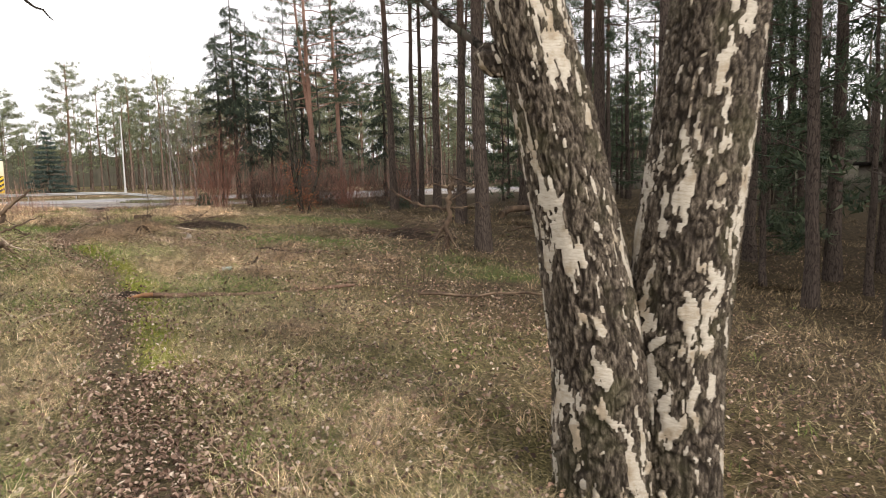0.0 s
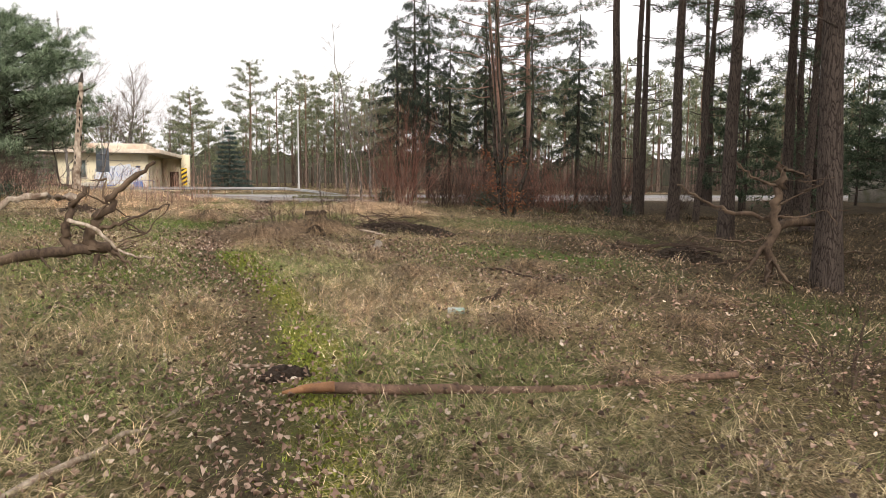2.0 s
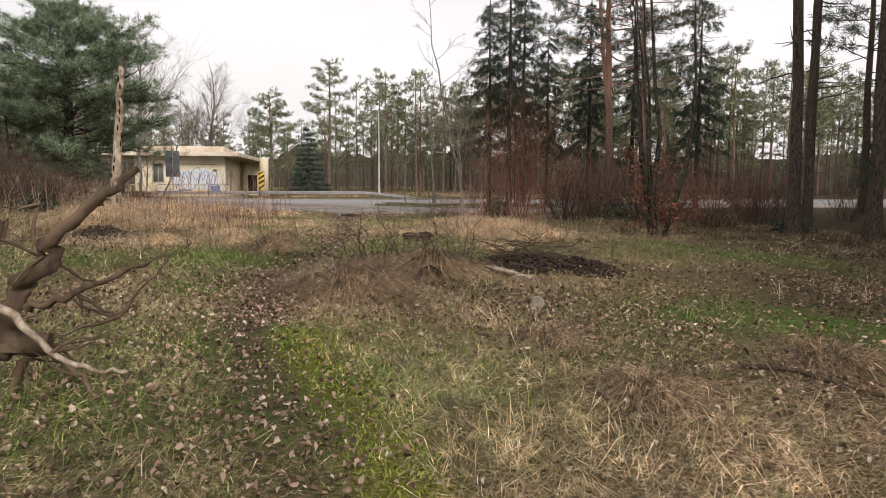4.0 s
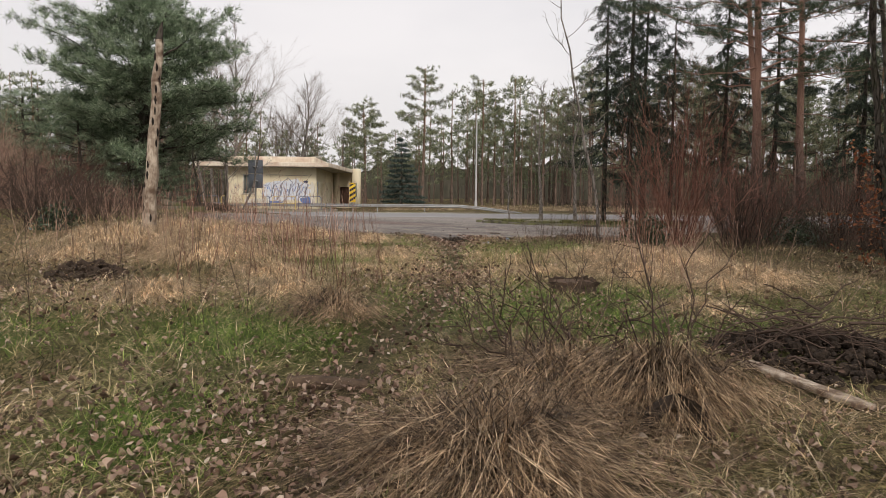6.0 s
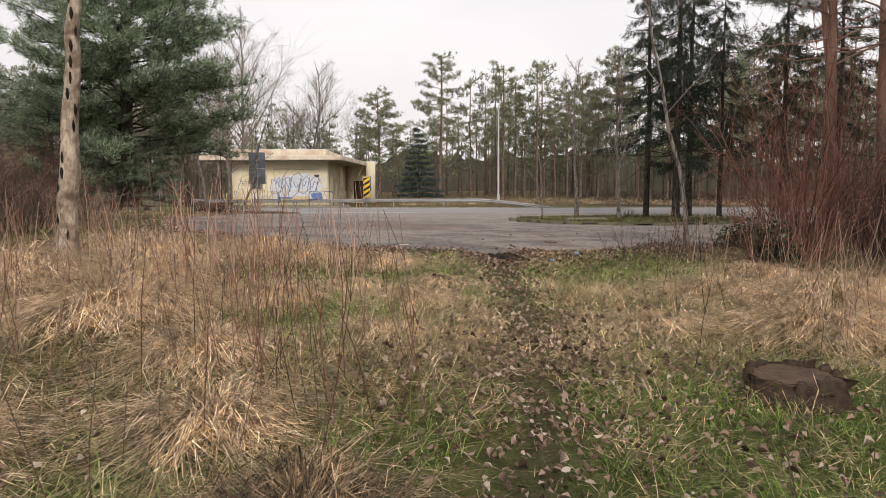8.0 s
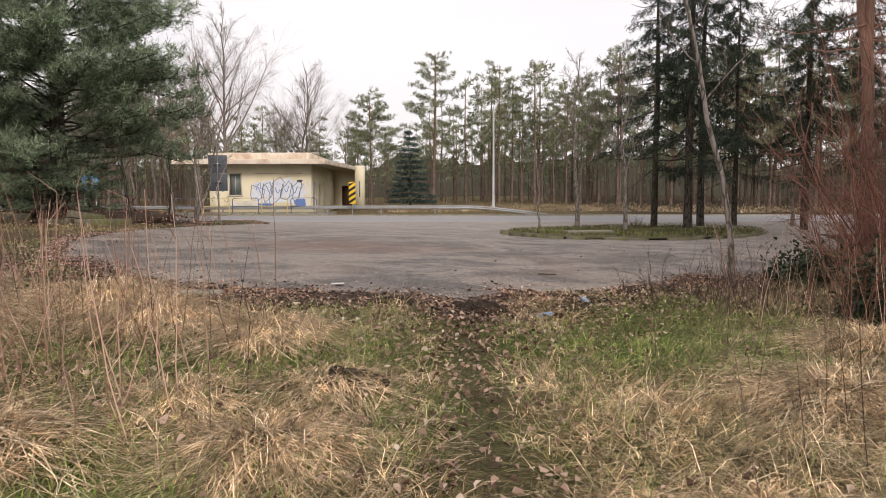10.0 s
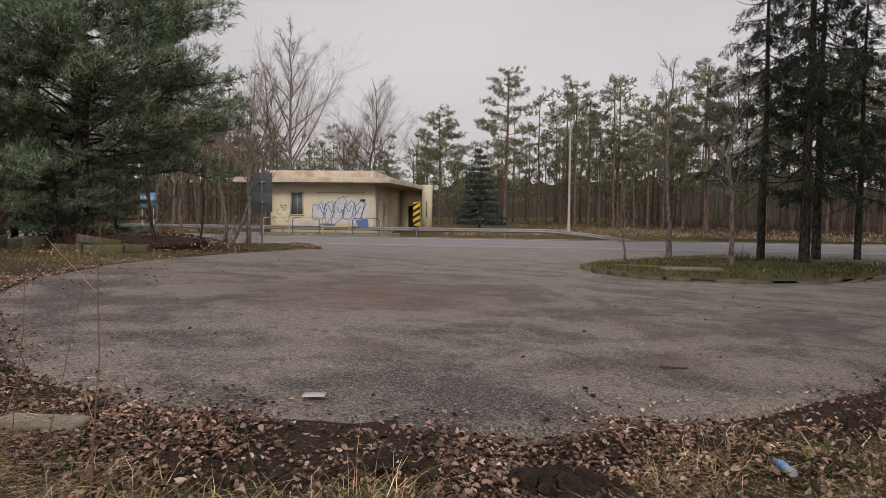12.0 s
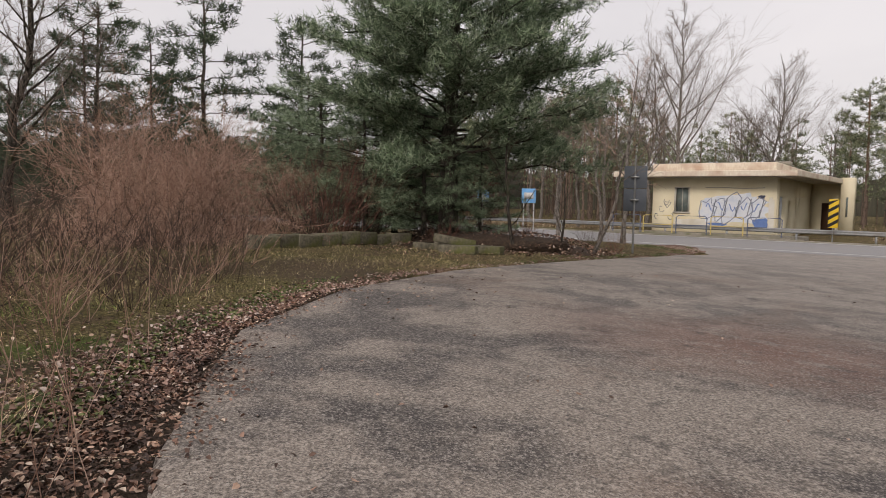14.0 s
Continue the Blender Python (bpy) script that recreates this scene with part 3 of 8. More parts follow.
def shrub(h=2.5, stems=70, spread=0.5, seed=5, r=0.008, sub=5, base=0.25, droop=0.0, lo=0.3, bend=0.05, tips=0, wild=0.6):
    """Meshes of a leafless shrub: stems that fan up from the base, and their side twigs."""
    q = np.random.default_rng(seed)
    stem, fine = Shape(), Shape()
    for _ in range(stems):
        a = q.uniform(0, 6.28)
        p0 = np.array([np.cos(a), np.sin(a), 0]) * base * q.uniform(0, 1)
        p0[2] = -0.05
        out = spread * q.uniform(0.05, 1.0)
        ln = h * q.uniform(0.6, 1.05) * (1 - 0.12 * out)
        a2 = a + q.normal() * 0.4
        d = unit(np.array([np.cos(a2) * out, np.sin(a2) * out, 1.0]))
        path = bent(p0, p0 + d * ln, 7, bend, q)
        path[:, 2] -= droop * np.linspace(0, 1, 7) ** 2 * ln * out
        path[1:] += np.cumsum(q.normal(size=(6, 3)) * 0.022 * ln, 0)
        stem.tube(path, np.linspace(r, r * 0.35, 7), 4, cap=False)
        for _ in range(sub):
            w = q.uniform(lo, 0.95)
            i = min(5, int(w * 6))
            p = path[i] + (path[i + 1] - path[i]) * q.uniform()
            dd = unit(d + q.normal(size=3) * wild)
            l2 = ln * q.uniform(0.1, 0.3)
            tw = bent(p, p + dd * l2, 4, 0.08, q)
            fine.tube(tw[[0, 2, 3]], np.array([0.45, 0.3, 0.2]) * r, 3, cap=False)
            for _ in range(tips):
                p2 = tw[1] + (tw[3] - tw[1]) * q.uniform()
                fine.tube(np.stack([p2, p2 + unit(dd + q.normal(size=3) * 0.6) * l2 * q.uniform(0.3, 0.6)]), [r * 0.28, r * 0.14], 3, cap=False)
    return stem.mesh("stems"), fine.mesh("twigs")


def plant_shrub(meshes, at, label, mat, group="", turn=0.0, scale=1.0, name="bare_shrub", category="shrub"):
    e = thing(name, label, category, at, turn, group)
    e.scale = (scale, scale, scale) if not isinstance(scale, tuple) else scale
    part("cane_work", meshes[0], mat, e, kind="stuff")
    if len(meshes[1].vertices):
        part("twig_work", meshes[1], mat, e, kind="stuff")
    return e


def spruce(h=6.0, w=1.9, seed=2, rows=20, needles=9):
    q = np.random.default_rng(seed)
    trunk = Shape().tube([(0, 0, -0.1), (0, 0, h * 0.5), (0, 0, h * 0.97)], [0.11, 0.07, 0.015], 8, 0.04, seed)
    limbs = Shape()
    cs, ds = [], []
    for k in range(rows):
        z = h * (0.12 + 0.86 * k / (rows - 1))
        reach = w * (1 - (k / rows) ** 1.15) + 0.12
        for j in range(max(5, int(11 * (1 - 0.5 * k / rows)))):
            a = j * 2 * np.pi / 11 * 1.3 + k * 1.7 + q.uniform(-0.2, 0.2)
            ln = reach * q.uniform(0.75, 1.1)
            p0 = np.array([0, 0, z])
            p1 = p0 + np.array([np.cos(a) * ln, np.sin(a) * ln, -0.18 * ln + 0.12])
            mid = (p0 + p1) / 2 - np.array([0, 0, 0.12 * ln])
            limbs.tube(np.stack([p0, mid, p1]), [0.02, 0.012, 0.005], 4, cap=False)
            for s in np.linspace(0.25, 1.0, max(3, int(ln * 6))):
                c = (1 - s) * p0 + s * p1 + np.array([0, 0, -0.3 * s * (1 - s) * ln])
                cs.append(c + q.normal(size=3) * 0.04)
                ds.append(unit(p1 - p0) + np.array([0, 0, -0.3]))
    v, f = spikes(np.array(cs), np.array(ds), needles * 2, 0.26, 0.024, q, 0.6)
    return trunk.mesh("trunk"), limbs.mesh("limbs"), mesh_of("crown", v, f)

# ---------------------------------------------------------------- ground, asphalt, road
TRAIL_Y = (-5, 6, 9, 12, 15, 17, 19, 22.5, 25, 28, 30, 33)
TRAIL_X = (0.2, -0.15, -0.4, -0.5, -0.7, -1.2, -1.9, -2.1, -1.6, -1.55, -1.75, -1.9)


def trail(y):
    return np.interp(y, TRAIL_Y, TRAIL_X)


def lot_near(x):
    """The edge of the parking lot towards the meadow; at its end it swings out to the road."""
    return np.interp(x, (-90, -30, -18, -14, -12.4, -11.2, -10.75, -10.45, -9.6, -8.2, -6.9, -6.0, -4.5, -2.8, -1.4, 0.0, 2.7, 6, 9.5, 12, 25, 90),
                     (63.9, 63.5, 62.4, 60, 57.3, 51, 44.7, 40.6, 37.4, 35.0, 33.9, 33.2, 32.45, 32.5, 33.0, 34.1, 36.4, 41, 48, 55, 58, 59))


def in_lot(x, y):
    return (y > lot_near(x) + 0.3) & (y < 73.6)


def soft_noise(x, y, scale, seed):
    """Smooth bumps from a few waves."""
    q = np.random.default_rng(seed)
    out = 0
    for _ in range(7):
        a, k, ph = q.uniform(0, 6.28), q.uniform(0.5, 1.6) / scale, q.uniform(0, 6.28)
        out = out + np.sin(k * (x * np.cos(a) + y * np.sin(a)) + ph)
    return out / 7


def H(x, y):
    """The ground with its lumps and the trodden path."""
    x, y = np.asarray(x, float), np.asarray(y, float)
    lumpy = (~in_lot(x, y)) & (y < 60)
    z = G(x, y) + np.where(lumpy, 0.065 * soft_noise(x, y, 0.8, 1) + 0.06 * soft_noise(x, y, 0.3, 2), 0)
    return z - np.where(lumpy & (y < 33), 0.07 * np.exp(-((np.abs(x - trail(y)) / 0.35) ** 2)), 0)


def steps(*spans):
    out = []
    for a, b, d in spans:
        out += list(np.arange(a, b, d))
    return np.array(out + [spans[-1][1]])


gx = steps((-400, -60, 40), (-60, -16, 2.0), (-16, 17, 0.2), (17, 60, 2.0), (60, 400, 40))
gy = steps((-80, -2, 6), (-2, 36, 0.2), (36, 80, 1.0), (80, 130, 5), (130, 500, 40))
X, Y = np.meshgrid(gx, gy)
Z = H(X, Y)
lotmask = in_lot(X, Y)
td = np.abs(X - trail(Y))
Z = np.where(lotmask, Z * (1 - np.clip((Y - 53) / 10, 0, 1)) + 0.69 * np.clip((Y - 53) / 10, 0, 1) - 0.12, Z)
Z = Z + np.where(Y > 84, np.clip((Y - 84) * 0.012, 0, 1.2), 0)
n0, n1 = X.shape
ii = (np.arange(n0 - 1)[:, None] * n1 + np.arange(n1 - 1)[None]).ravel()
gm = mesh_of("ground", np.stack([X, Y, Z], -1).reshape(-1, 3), np.stack([ii, ii + 1, ii + n1 + 1, ii + n1], 1), True)
edge_d = lot_near(np.clip(X, -10, 3)) - Y
soil = np.exp(-(td / (np.where(Y > 20, 0.2, 0.42) + 0.12 * soft_noise(X, Y, 0.7, 5))) ** 2) * (Y < 31) * (0.6 + 0.5 * soft_noise(X, Y, 1.0, 6))
soil = np.maximum(soil, np.clip(2.2 - np.abs(edge_d - 0.25) * 2.2 + 1.2 * soft_noise(X, Y, 0.5, 9), 0, 1) * ((X > -10) & (X < 3)))
soil = np.maximum(soil, 0.55 * np.exp(-(((X + 5.7) / 0.5) ** 2 + ((Y - 25.3) / 0.5) ** 2)))
soil = np.maximum(soil, 0.9 * np.exp(-(((X + 15.5) / 3.2) ** 2 + ((Y - 46.5) / 4.0) ** 2)))
soil = np.maximum(soil, np.clip(1.5 - np.abs(edge_d - 0.5) * 0.9 + 0.8 * soft_noise(X, Y, 0.6, 10), 0, 0.6) * ((X <= -7) & (X > -13)))
mossy = np.exp(-((X - trail(Y) - 0.5) / 0.25) ** 2) * ((Y > 8) & (Y < 19)) * (0.75 + 0.6 * soft_noise(X, Y, 0.6, 8))
GREEN_SPOTS = ((-3.2, 23.3, 1.0), (-1.0, 25.5, 0.8), (-3.6, 27.7, 1.1), (-1.1, 30.6, 0.8), (-4.1, 29.9, 0.5), (-3.0, 31.0, 0.5), (-2.9, 21.2, 0.5), (-5.0, 22.6, 0.6), (-2.4, 24.9, 0.5), (-1.7, 12.5, 0.9), (-2.6, 15.0, 1.1), (-1.3, 5.2, 0.5), (0.9, 5.2, 0.4))


def greenness(x, y):
    """Where fresh grass grows."""
    out = np.where(y > 20, 0.85, 0.55) * np.clip(soft_noise(x, y, 1.1, 11) * 2.5 + 0.15, 0, 1) * np.clip((y - 7) / 8, 0.25, 1)
    for gx0, gy0, r0 in GREEN_SPOTS:
        out = np.maximum(out, np.exp(-(((x - gx0) ** 2 + (y - gy0) ** 2) / r0**2)) * np.where(y < 18, 0.55, 1.2))
    return np.clip(out * (1 + 0.5 * soft_noise(x, y, 0.35, 12)), 0, 1)


green = greenness(X, Y) * (Y < 34) * (np.abs(X) < 9)
# needle floor towards the wood; this mask also darkens it for canopy shade
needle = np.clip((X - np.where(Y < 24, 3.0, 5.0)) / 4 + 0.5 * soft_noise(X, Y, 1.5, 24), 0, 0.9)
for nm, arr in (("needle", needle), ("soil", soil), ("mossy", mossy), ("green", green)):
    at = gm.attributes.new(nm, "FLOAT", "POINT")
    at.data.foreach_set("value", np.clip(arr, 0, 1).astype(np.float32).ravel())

m, t, b = base_mat("meadow_ground", 0.97, 0, 0.1)
f1 = noise_of(t, 9.0, 8, 0.75)
f2 = noise_of(t, 0.55, 4, 0.6)
f3 = noise_of(t, 42.0, 3, 0.6)
# matted stems: long fine strands that run two ways
s1 = noise_of(t, 30.0, 4, 0.65, (0.5, 1.6, 1), 1.2)
s2 = noise_of(t, 30.0, 4, 0.65, (1.6, 0.5, 1), 1.2)
strand = mixc(t, ramp(t, noise_of(t, 3.0, 2, 0.5), [(0.45, (0, 0, 0)), (0.55, (1, 1, 1))]), s1, s2)
col = ramp(t, strand, [(0.36, (0.016, 0.011, 0.007)), (0.48, (0.10, 0.07, 0.039)), (0.57, (0.28, 0.2, 0.113)), (0.68, (0.55, 0.43, 0.27))])
olive = ramp(t, strand, [(0.36, (0.014, 0.014, 0.006)), (0.49, (0.08, 0.072, 0.028)), (0.66, (0.32, 0.27, 0.12))])
litter = ramp(t, f1, [(0.38, (0.013, 0.009, 0.007)), (0.5, (0.085, 0.056, 0.04)), (0.63, (0.27, 0.185, 0.135))])
col = mixc(t, ramp(t, f2, [(0.3, (0, 0, 0)), (0.55, (0.85, 0.85, 0.85))]), col, olive)
col = mixc(t, ramp(t, noise_of(t, 1.1, 4, 0.6), [(0.52, (0, 0, 0)), (0.64, (0.65, 0.65, 0.65))]), col, litter)


def attr(name):
    a = t.nodes.new("ShaderNodeAttribute")
    a.attribute_name = name
    return a.outputs["Fac"]


grn = ramp(t, f1, [(0.3, (0.03, 0.055, 0.012)), (0.7, (0.105, 0.16, 0.035))])
# litter tones kept extra dark: they carry the shade of the pines
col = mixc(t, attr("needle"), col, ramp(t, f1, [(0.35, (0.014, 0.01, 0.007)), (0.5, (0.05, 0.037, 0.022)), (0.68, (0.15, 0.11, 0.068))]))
col = mixc(t, attr("green"), col, grn)
dirt = ramp(t, f3, [(0.3, (0.032, 0.024, 0.018)), (0.6, (0.085, 0.063, 0.048)), (0.8, (0.14, 0.10, 0.075))])
col = mixc(t, attr("soil"), col, dirt)
mos = ramp(t, f3, [(0.3, (0.08, 0.10, 0.012)), (0.7, (0.22, 0.24, 0.035))])
col = mixc(t, attr("mossy"), col, mos)
t.links.new(col, b.inputs["Base Color"])
bump(t, b, mixc(t, 0.3, f1, strand), 0.8, 0.05)
gm.materials.append(m)
ground = tagged(new("ground", gm), "grassy woodland ground with trodden path", "ground", kind="structure")

# the parking lot: one thin sheet with a ragged edge
lx = steps((-34, -14, 1.0), (-14, -11, 0.12), (-11, -10.3, 0.04), (-10.3, 3.2, 0.1), (3.2, 16, 0.4), (16, 90, 3.0))
y_edge = lot_near(lx) + 0.05 * soft_noise(lx, 0 * lx, 0.3, 31) + 0.1 * soft_noise(lx, 0 * lx, 0.9, 32)
rows = np.linspace(0, 1, 46) ** 1.5
X = np.repeat(lx[None], len(rows), 0)
Y = y_edge[None] + (64.2 - y_edge)[None] * rows[:, None]
Z = G(X, Y) + 0.012 * soft_noise(X, Y, 1.6, 21) + 0.02
w_ = np.clip((Y - 53) / 10, 0, 1)
Z = Z * (1 - w_) + 0.712 * w_
Z[0] -= 0.1
idx = np.arange(X.size).reshape(X.shape)
q4 = np.stack([idx[:-1, :-1], idx[:-1, 1:], idx[1:, 1:], idx[1:, :-1]], -1).reshape(-1, 4)
lot_mesh = mesh_of("parking_lot", np.stack([X, Y, Z], -1).reshape(-1, 3), q4, True)
m, t, b = base_mat("worn_asphalt", 0.78, 0, 0.35)
g1 = noise_of(t, 38.0, 4, 0.85)
g2 = noise_of(t, 1.0, 7, 0.7, (1, 1, 1), 0.4)
g3 = noise_of(t, 0.33, 6, 0.65, (1, 1, 1), 0.6)
g4 = noise_of(t, 4.0, 6, 0.75)
dark = ramp(t, g1, [(0.38, (0.03, 0.026, 0.024)), (0.5, (0.085, 0.074, 0.067)), (0.6, (0.23, 0.205, 0.185)), (0.7, (0.55, 0.51, 0.46))])
grit = ramp(t, g1, [(0.36, (0.11, 0.092, 0.077)), (0.5, (0.255, 0.218, 0.184)), (0.64, (0.5, 0.435, 0.37))])
blotch = noise_of(t, 0.5, 5, 0.6, (1, 1, 1), 1.5)
col = mixc(t, ramp(t, mixc(t, 0.45, g2, blotch), [(0.44, (0, 0, 0)), (0.54, (1, 1, 1))]), dark, grit)
col = mixc(t, ramp(t, g3, [(0.54, (0, 0, 0)), (0.68, (0.6, 0.6, 0.6))]), col, mixc(t, g1, (0.05, 0.035, 0.026), (0.3, 0.2, 0.15)))
stain = nd(t, "ShaderNodeTexGradient")
stain.gradient_type = "SPHERICAL"
st_co, st_map = t.nodes.new("ShaderNodeTexCoord"), t.nodes.new("ShaderNodeMapping")
st_map.inputs["Location"].default_value, st_map.inputs["Scale"].default_value = (4.6 / 3.2, -38.6 / 1.9, 0), (1 / 3.2, 1 / 1.9, 0)
t.links.new(st_co.outputs["Object"], st_map.inputs["Vector"])
t.links.new(st_map.outputs["Vector"], stain.inputs["Vector"])
smask = nd(t, "ShaderNodeMath")
smask.operation = "MULTIPLY"
t.links.new(stain.outputs["Fac"], smask.inputs[0])
t.links.new(ramp(t, noise_of(t, 2.2, 5, 0.7), [(0.36, (0, 0, 0)), (0.48, (1, 1, 1))]), smask.inputs[1])
col = mixc(t, smask.outputs["Value"], col, mixc(t, g1, (0.07, 0.036, 0.027), (0.26, 0.145, 0.11)))
# paler towards the road: the grazing sky sheen, put into the base colour
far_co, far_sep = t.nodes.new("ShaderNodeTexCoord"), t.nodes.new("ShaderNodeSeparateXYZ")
far_sheen = nd(t, "ShaderNodeMapRange", From_Min=38.0, From_Max=58.0, To_Min=0.0, To_Max=0.6)
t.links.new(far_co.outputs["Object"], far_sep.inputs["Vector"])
t.links.new(far_sep.outputs["Y"], far_sheen.inputs["Value"])
col = mixc(t, far_sheen.outputs["Result"], col, mixc(t, g2, (0.28, 0.245, 0.21), (0.46, 0.415, 0.37)))
peb = nd(t, "ShaderNodeTexVoronoi", Scale=95.0)
peb_co = t.nodes.new("ShaderNodeTexCoord")
t.links.new(peb_co.outputs["Object"], peb.inputs["Vector"])
peb_v = t.nodes.new("ShaderNodeSeparateColor")
t.links.new(peb.outputs["Color"], peb_v.inputs["Color"])
col = mixc(t, ramp(t, peb_v.outputs["Red"], [(0.82, (0, 0, 0)), (0.9, (0.55, 0.55, 0.55))]), col, (0.45, 0.41, 0.36))
col = mixc(t, ramp(t, peb_v.outputs["Green"], [(0.78, (0, 0, 0)), (0.88, (0.55, 0.55, 0.55))]), col, (0.035, 0.031, 0.03))
col = mixc(t, ramp(t, g4, [(0.56, (0, 0, 0)), (0.66, (0.6, 0.6, 0.6))]), col, (0.045, 0.041, 0.039))
t.links.new(col, b.inputs["Base Color"])
bump(t, b, g1, 0.6, 0.012)
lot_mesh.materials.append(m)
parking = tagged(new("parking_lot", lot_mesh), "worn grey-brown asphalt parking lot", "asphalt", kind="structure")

M_ROAD = surface("road_asphalt", (0.24, 0.235, 0.235), (0.34, 0.33, 0.325), (0.3, 0.287, 0.275), 40, 0.5, rough=0.75, bumpy=0.2, depth=0.004)
rx_ = steps((-200, -40, 10), (-40, 40, 1.5), (40, 200, 10))


def strip(name, y0, y1, lift, mat, label, category, rows=4, x0=-200, x1=200, edge=None):
    xs = rx_[(rx_ >= x0) & (rx_ <= x1)]
    ys = np.linspace(y0, y1, rows)
    X, Y = np.meshgrid(xs, ys)
    Z = np.full(X.shape, 0.66 + lift)
    idx = np.arange(X.size).reshape(X.shape)
    q4 = np.stack([idx[:-1, :-1], idx[:-1, 1:], idx[1:, 1:], idx[1:, :-1]], -1).reshape(-1, 4)
    me = mesh_of(name, np.stack([X, Y, Z], -1).reshape(-1, 3), q4, True)
    me.materials.append(mat)
    return tagged(new(name, me), label, category, kind="structure")


strip("road", 63.6, 74.0, 0.06, M_ROAD, "grey asphalt main road", "road", 6)
strip("road_marking_near", 64.7, 64.95, 0.066, M_WHITE, "faded white road edge line", "marking", 2)
strip("road_marking_far", 73.2, 73.5, 0.066, M_WHITE, "faded white road edge line", "marking", 2)

# ---------------------------------------------------------------- the disused stop building
HZ, HTOP, HD = 0.95, 4.55, 14.5
hut = thing("roadside_building", "disused flat-roofed yellow stucco building covered in graffiti", "building", (-15.75, 77.0, 0), 6.5)


def slab_box(x0, x1, y0, y1, z0, z1):
    return Shape().box(x0, x1, y0, y1, z0, z1).mesh("slab", False)


def holed_wall(x0, x1, z0, z1, depth, holes):
    """A wall along x from 0 to depth in y, with rectangular holes (x0, x1, z0, z1) cut through it."""
    xs = sorted({x0, x1, *[h[0] for h in holes], *[h[1] for h in holes]})
    zs = sorted({z0, z1, *[h[2] for h in holes], *[h[3] for h in holes]})
    sh = Shape()
    for i in range(len(xs) - 1):
        for k in range(len(zs) - 1):
            cx, cz = (xs[i] + xs[i + 1]) / 2, (zs[k] + zs[k + 1]) / 2
            if any(h[0] < cx < h[1] and h[2] < cz < h[3] for h in holes):
                continue
            sh.box(xs[i], xs[i + 1], 0, depth, zs[k], zs[k + 1])
    me = sh.mesh("wall", False)
    bm = bmesh.new()
    bm.from_mesh(me)
    bmesh.ops.remove_doubles(bm, verts=bm.verts, dist=0.001)
    bm.to_mesh(me)
    bm.free()
    return me


part("front_wall", holed_wall(-7.75, 0.0, HZ - 0.6, HTOP, 0.3, [(-6.2, -5.35, 2.25, 3.85)]), M_STUCCO, hut)
side = part("side_wall", holed_wall(0.3, HD, HZ - 0.6, HTOP, 0.3, [(1.0, 2.6, HZ, 3.35), (4.3, 5.3, HZ, 3.1), (7.2, 7.75, 2.0, 3.4), (8.8, 9.3, 2.0, 3.4)]), M_STUCCO, hut)
side.matrix_basis = pose(0, 0, 0, 0, 0, 90)
part("end_wall", slab_box(-7.75, -7.45, 0.3, HD, HZ - 0.6, HTOP), M_STUCCO, hut)
part("rear_wall", slab_box(-7.45, -0.3, HD - 0.3, HD, HZ - 0.6, HTOP), M_STUCCO, hut)
wing = part("wing_wall", holed_wall(0.0, 2.1, HZ - 0.6, HTOP, 0.3, [(0.75, 1.75, HZ, 3.05)]), M_STUCCO, hut)
wing.matrix_basis = pose(0, HD, 0)
part("pier", slab_box(2.11, 3.0, HD - 0.9, HD + 0.7, HZ - 0.6, HTOP + 0.45), M_STUCCO, hut)
part("window_slit", slab_box(2.5, 2.63, HD - 0.93, HD - 0.903, 2.0, 3.5), M_WINBOARD, hut)
part("floor_slab", slab_box(-7.4, -0.35, 0.35, HD - 0.35, HZ - 0.5, HZ), M_CONC, hut)


def splayed(x0, x1, x2, y0, y1, z0, z1):
    """A slab whose one side runs from x1 at the front to x2 at the back."""
    v = [(x, y, z) for z in (z0, z1) for x, y in ((x0, y0), (x1, y0), (x2, y1), (x0, y1))]
    return mesh_of("slab", np.array(v), [(3, 2, 1, 0), (4, 5, 6, 7), (0, 1, 5, 4), (1, 2, 6, 5), (2, 3, 7, 6), (3, 0, 4, 7)])


bevelled(part("canopy_slab", splayed(-10.1, 1.3, 2.3, -1.35, HD + 0.4, HTOP, HTOP + 0.36), M_FASCIA, hut, "stained concrete canopy slab"), 0.03)
part("soffit", splayed(-9.8, 1.15, 2.1, -1.2, HD - 0.95, HTOP - 0.03, HTOP - 0.003), M_SOFFIT, hut)
bevelled(part("parapet", slab_box(-7.85, -0.1, 0.1, HD - 0.5, HTOP + 0.36, HTOP + 0.92), M_FASCIA, hut), 0.03)
part("chimney", slab_box(-1.2, -0.3, 6, 7, HTOP + 0.92, HTOP + 1.3), M_CONC, hut)
bevelled(part("plinth", slab_box(-10.5, 1.9, -1.75, -0.003, HZ - 0.6, HZ - 0.02), M_CONC, hut), 0.03)
part("step", slab_box(-0.2, 1.7, -2.5, -1.76, HZ - 0.6, HZ - 0.28), M_CONC, hut)
# window and doors set into the openings
win = part("window", slab_box(-6.2, -5.35, 0.12, 0.16, 2.25, 3.85), M_WINBOARD, hut, "boarded grey-green window")
for nm, a in (("frame_left", (-6.28, -6.18, -0.03, 0.1, 2.2, 3.9)), ("frame_right", (-5.37, -5.27, -0.03, 0.1, 2.2, 3.9)), ("lintel", (-6.18, -5.37, -0.03, 0.1, 3.82, 3.9)), ("sill", (-6.35, -5.2, -0.07, 0.1, 2.15, 2.25)), ("mullion", (-5.8, -5.76, 0.1, 0.119, 2.25, 3.82))):
    part(nm, slab_box(*a), M_PALEFRAME, win)


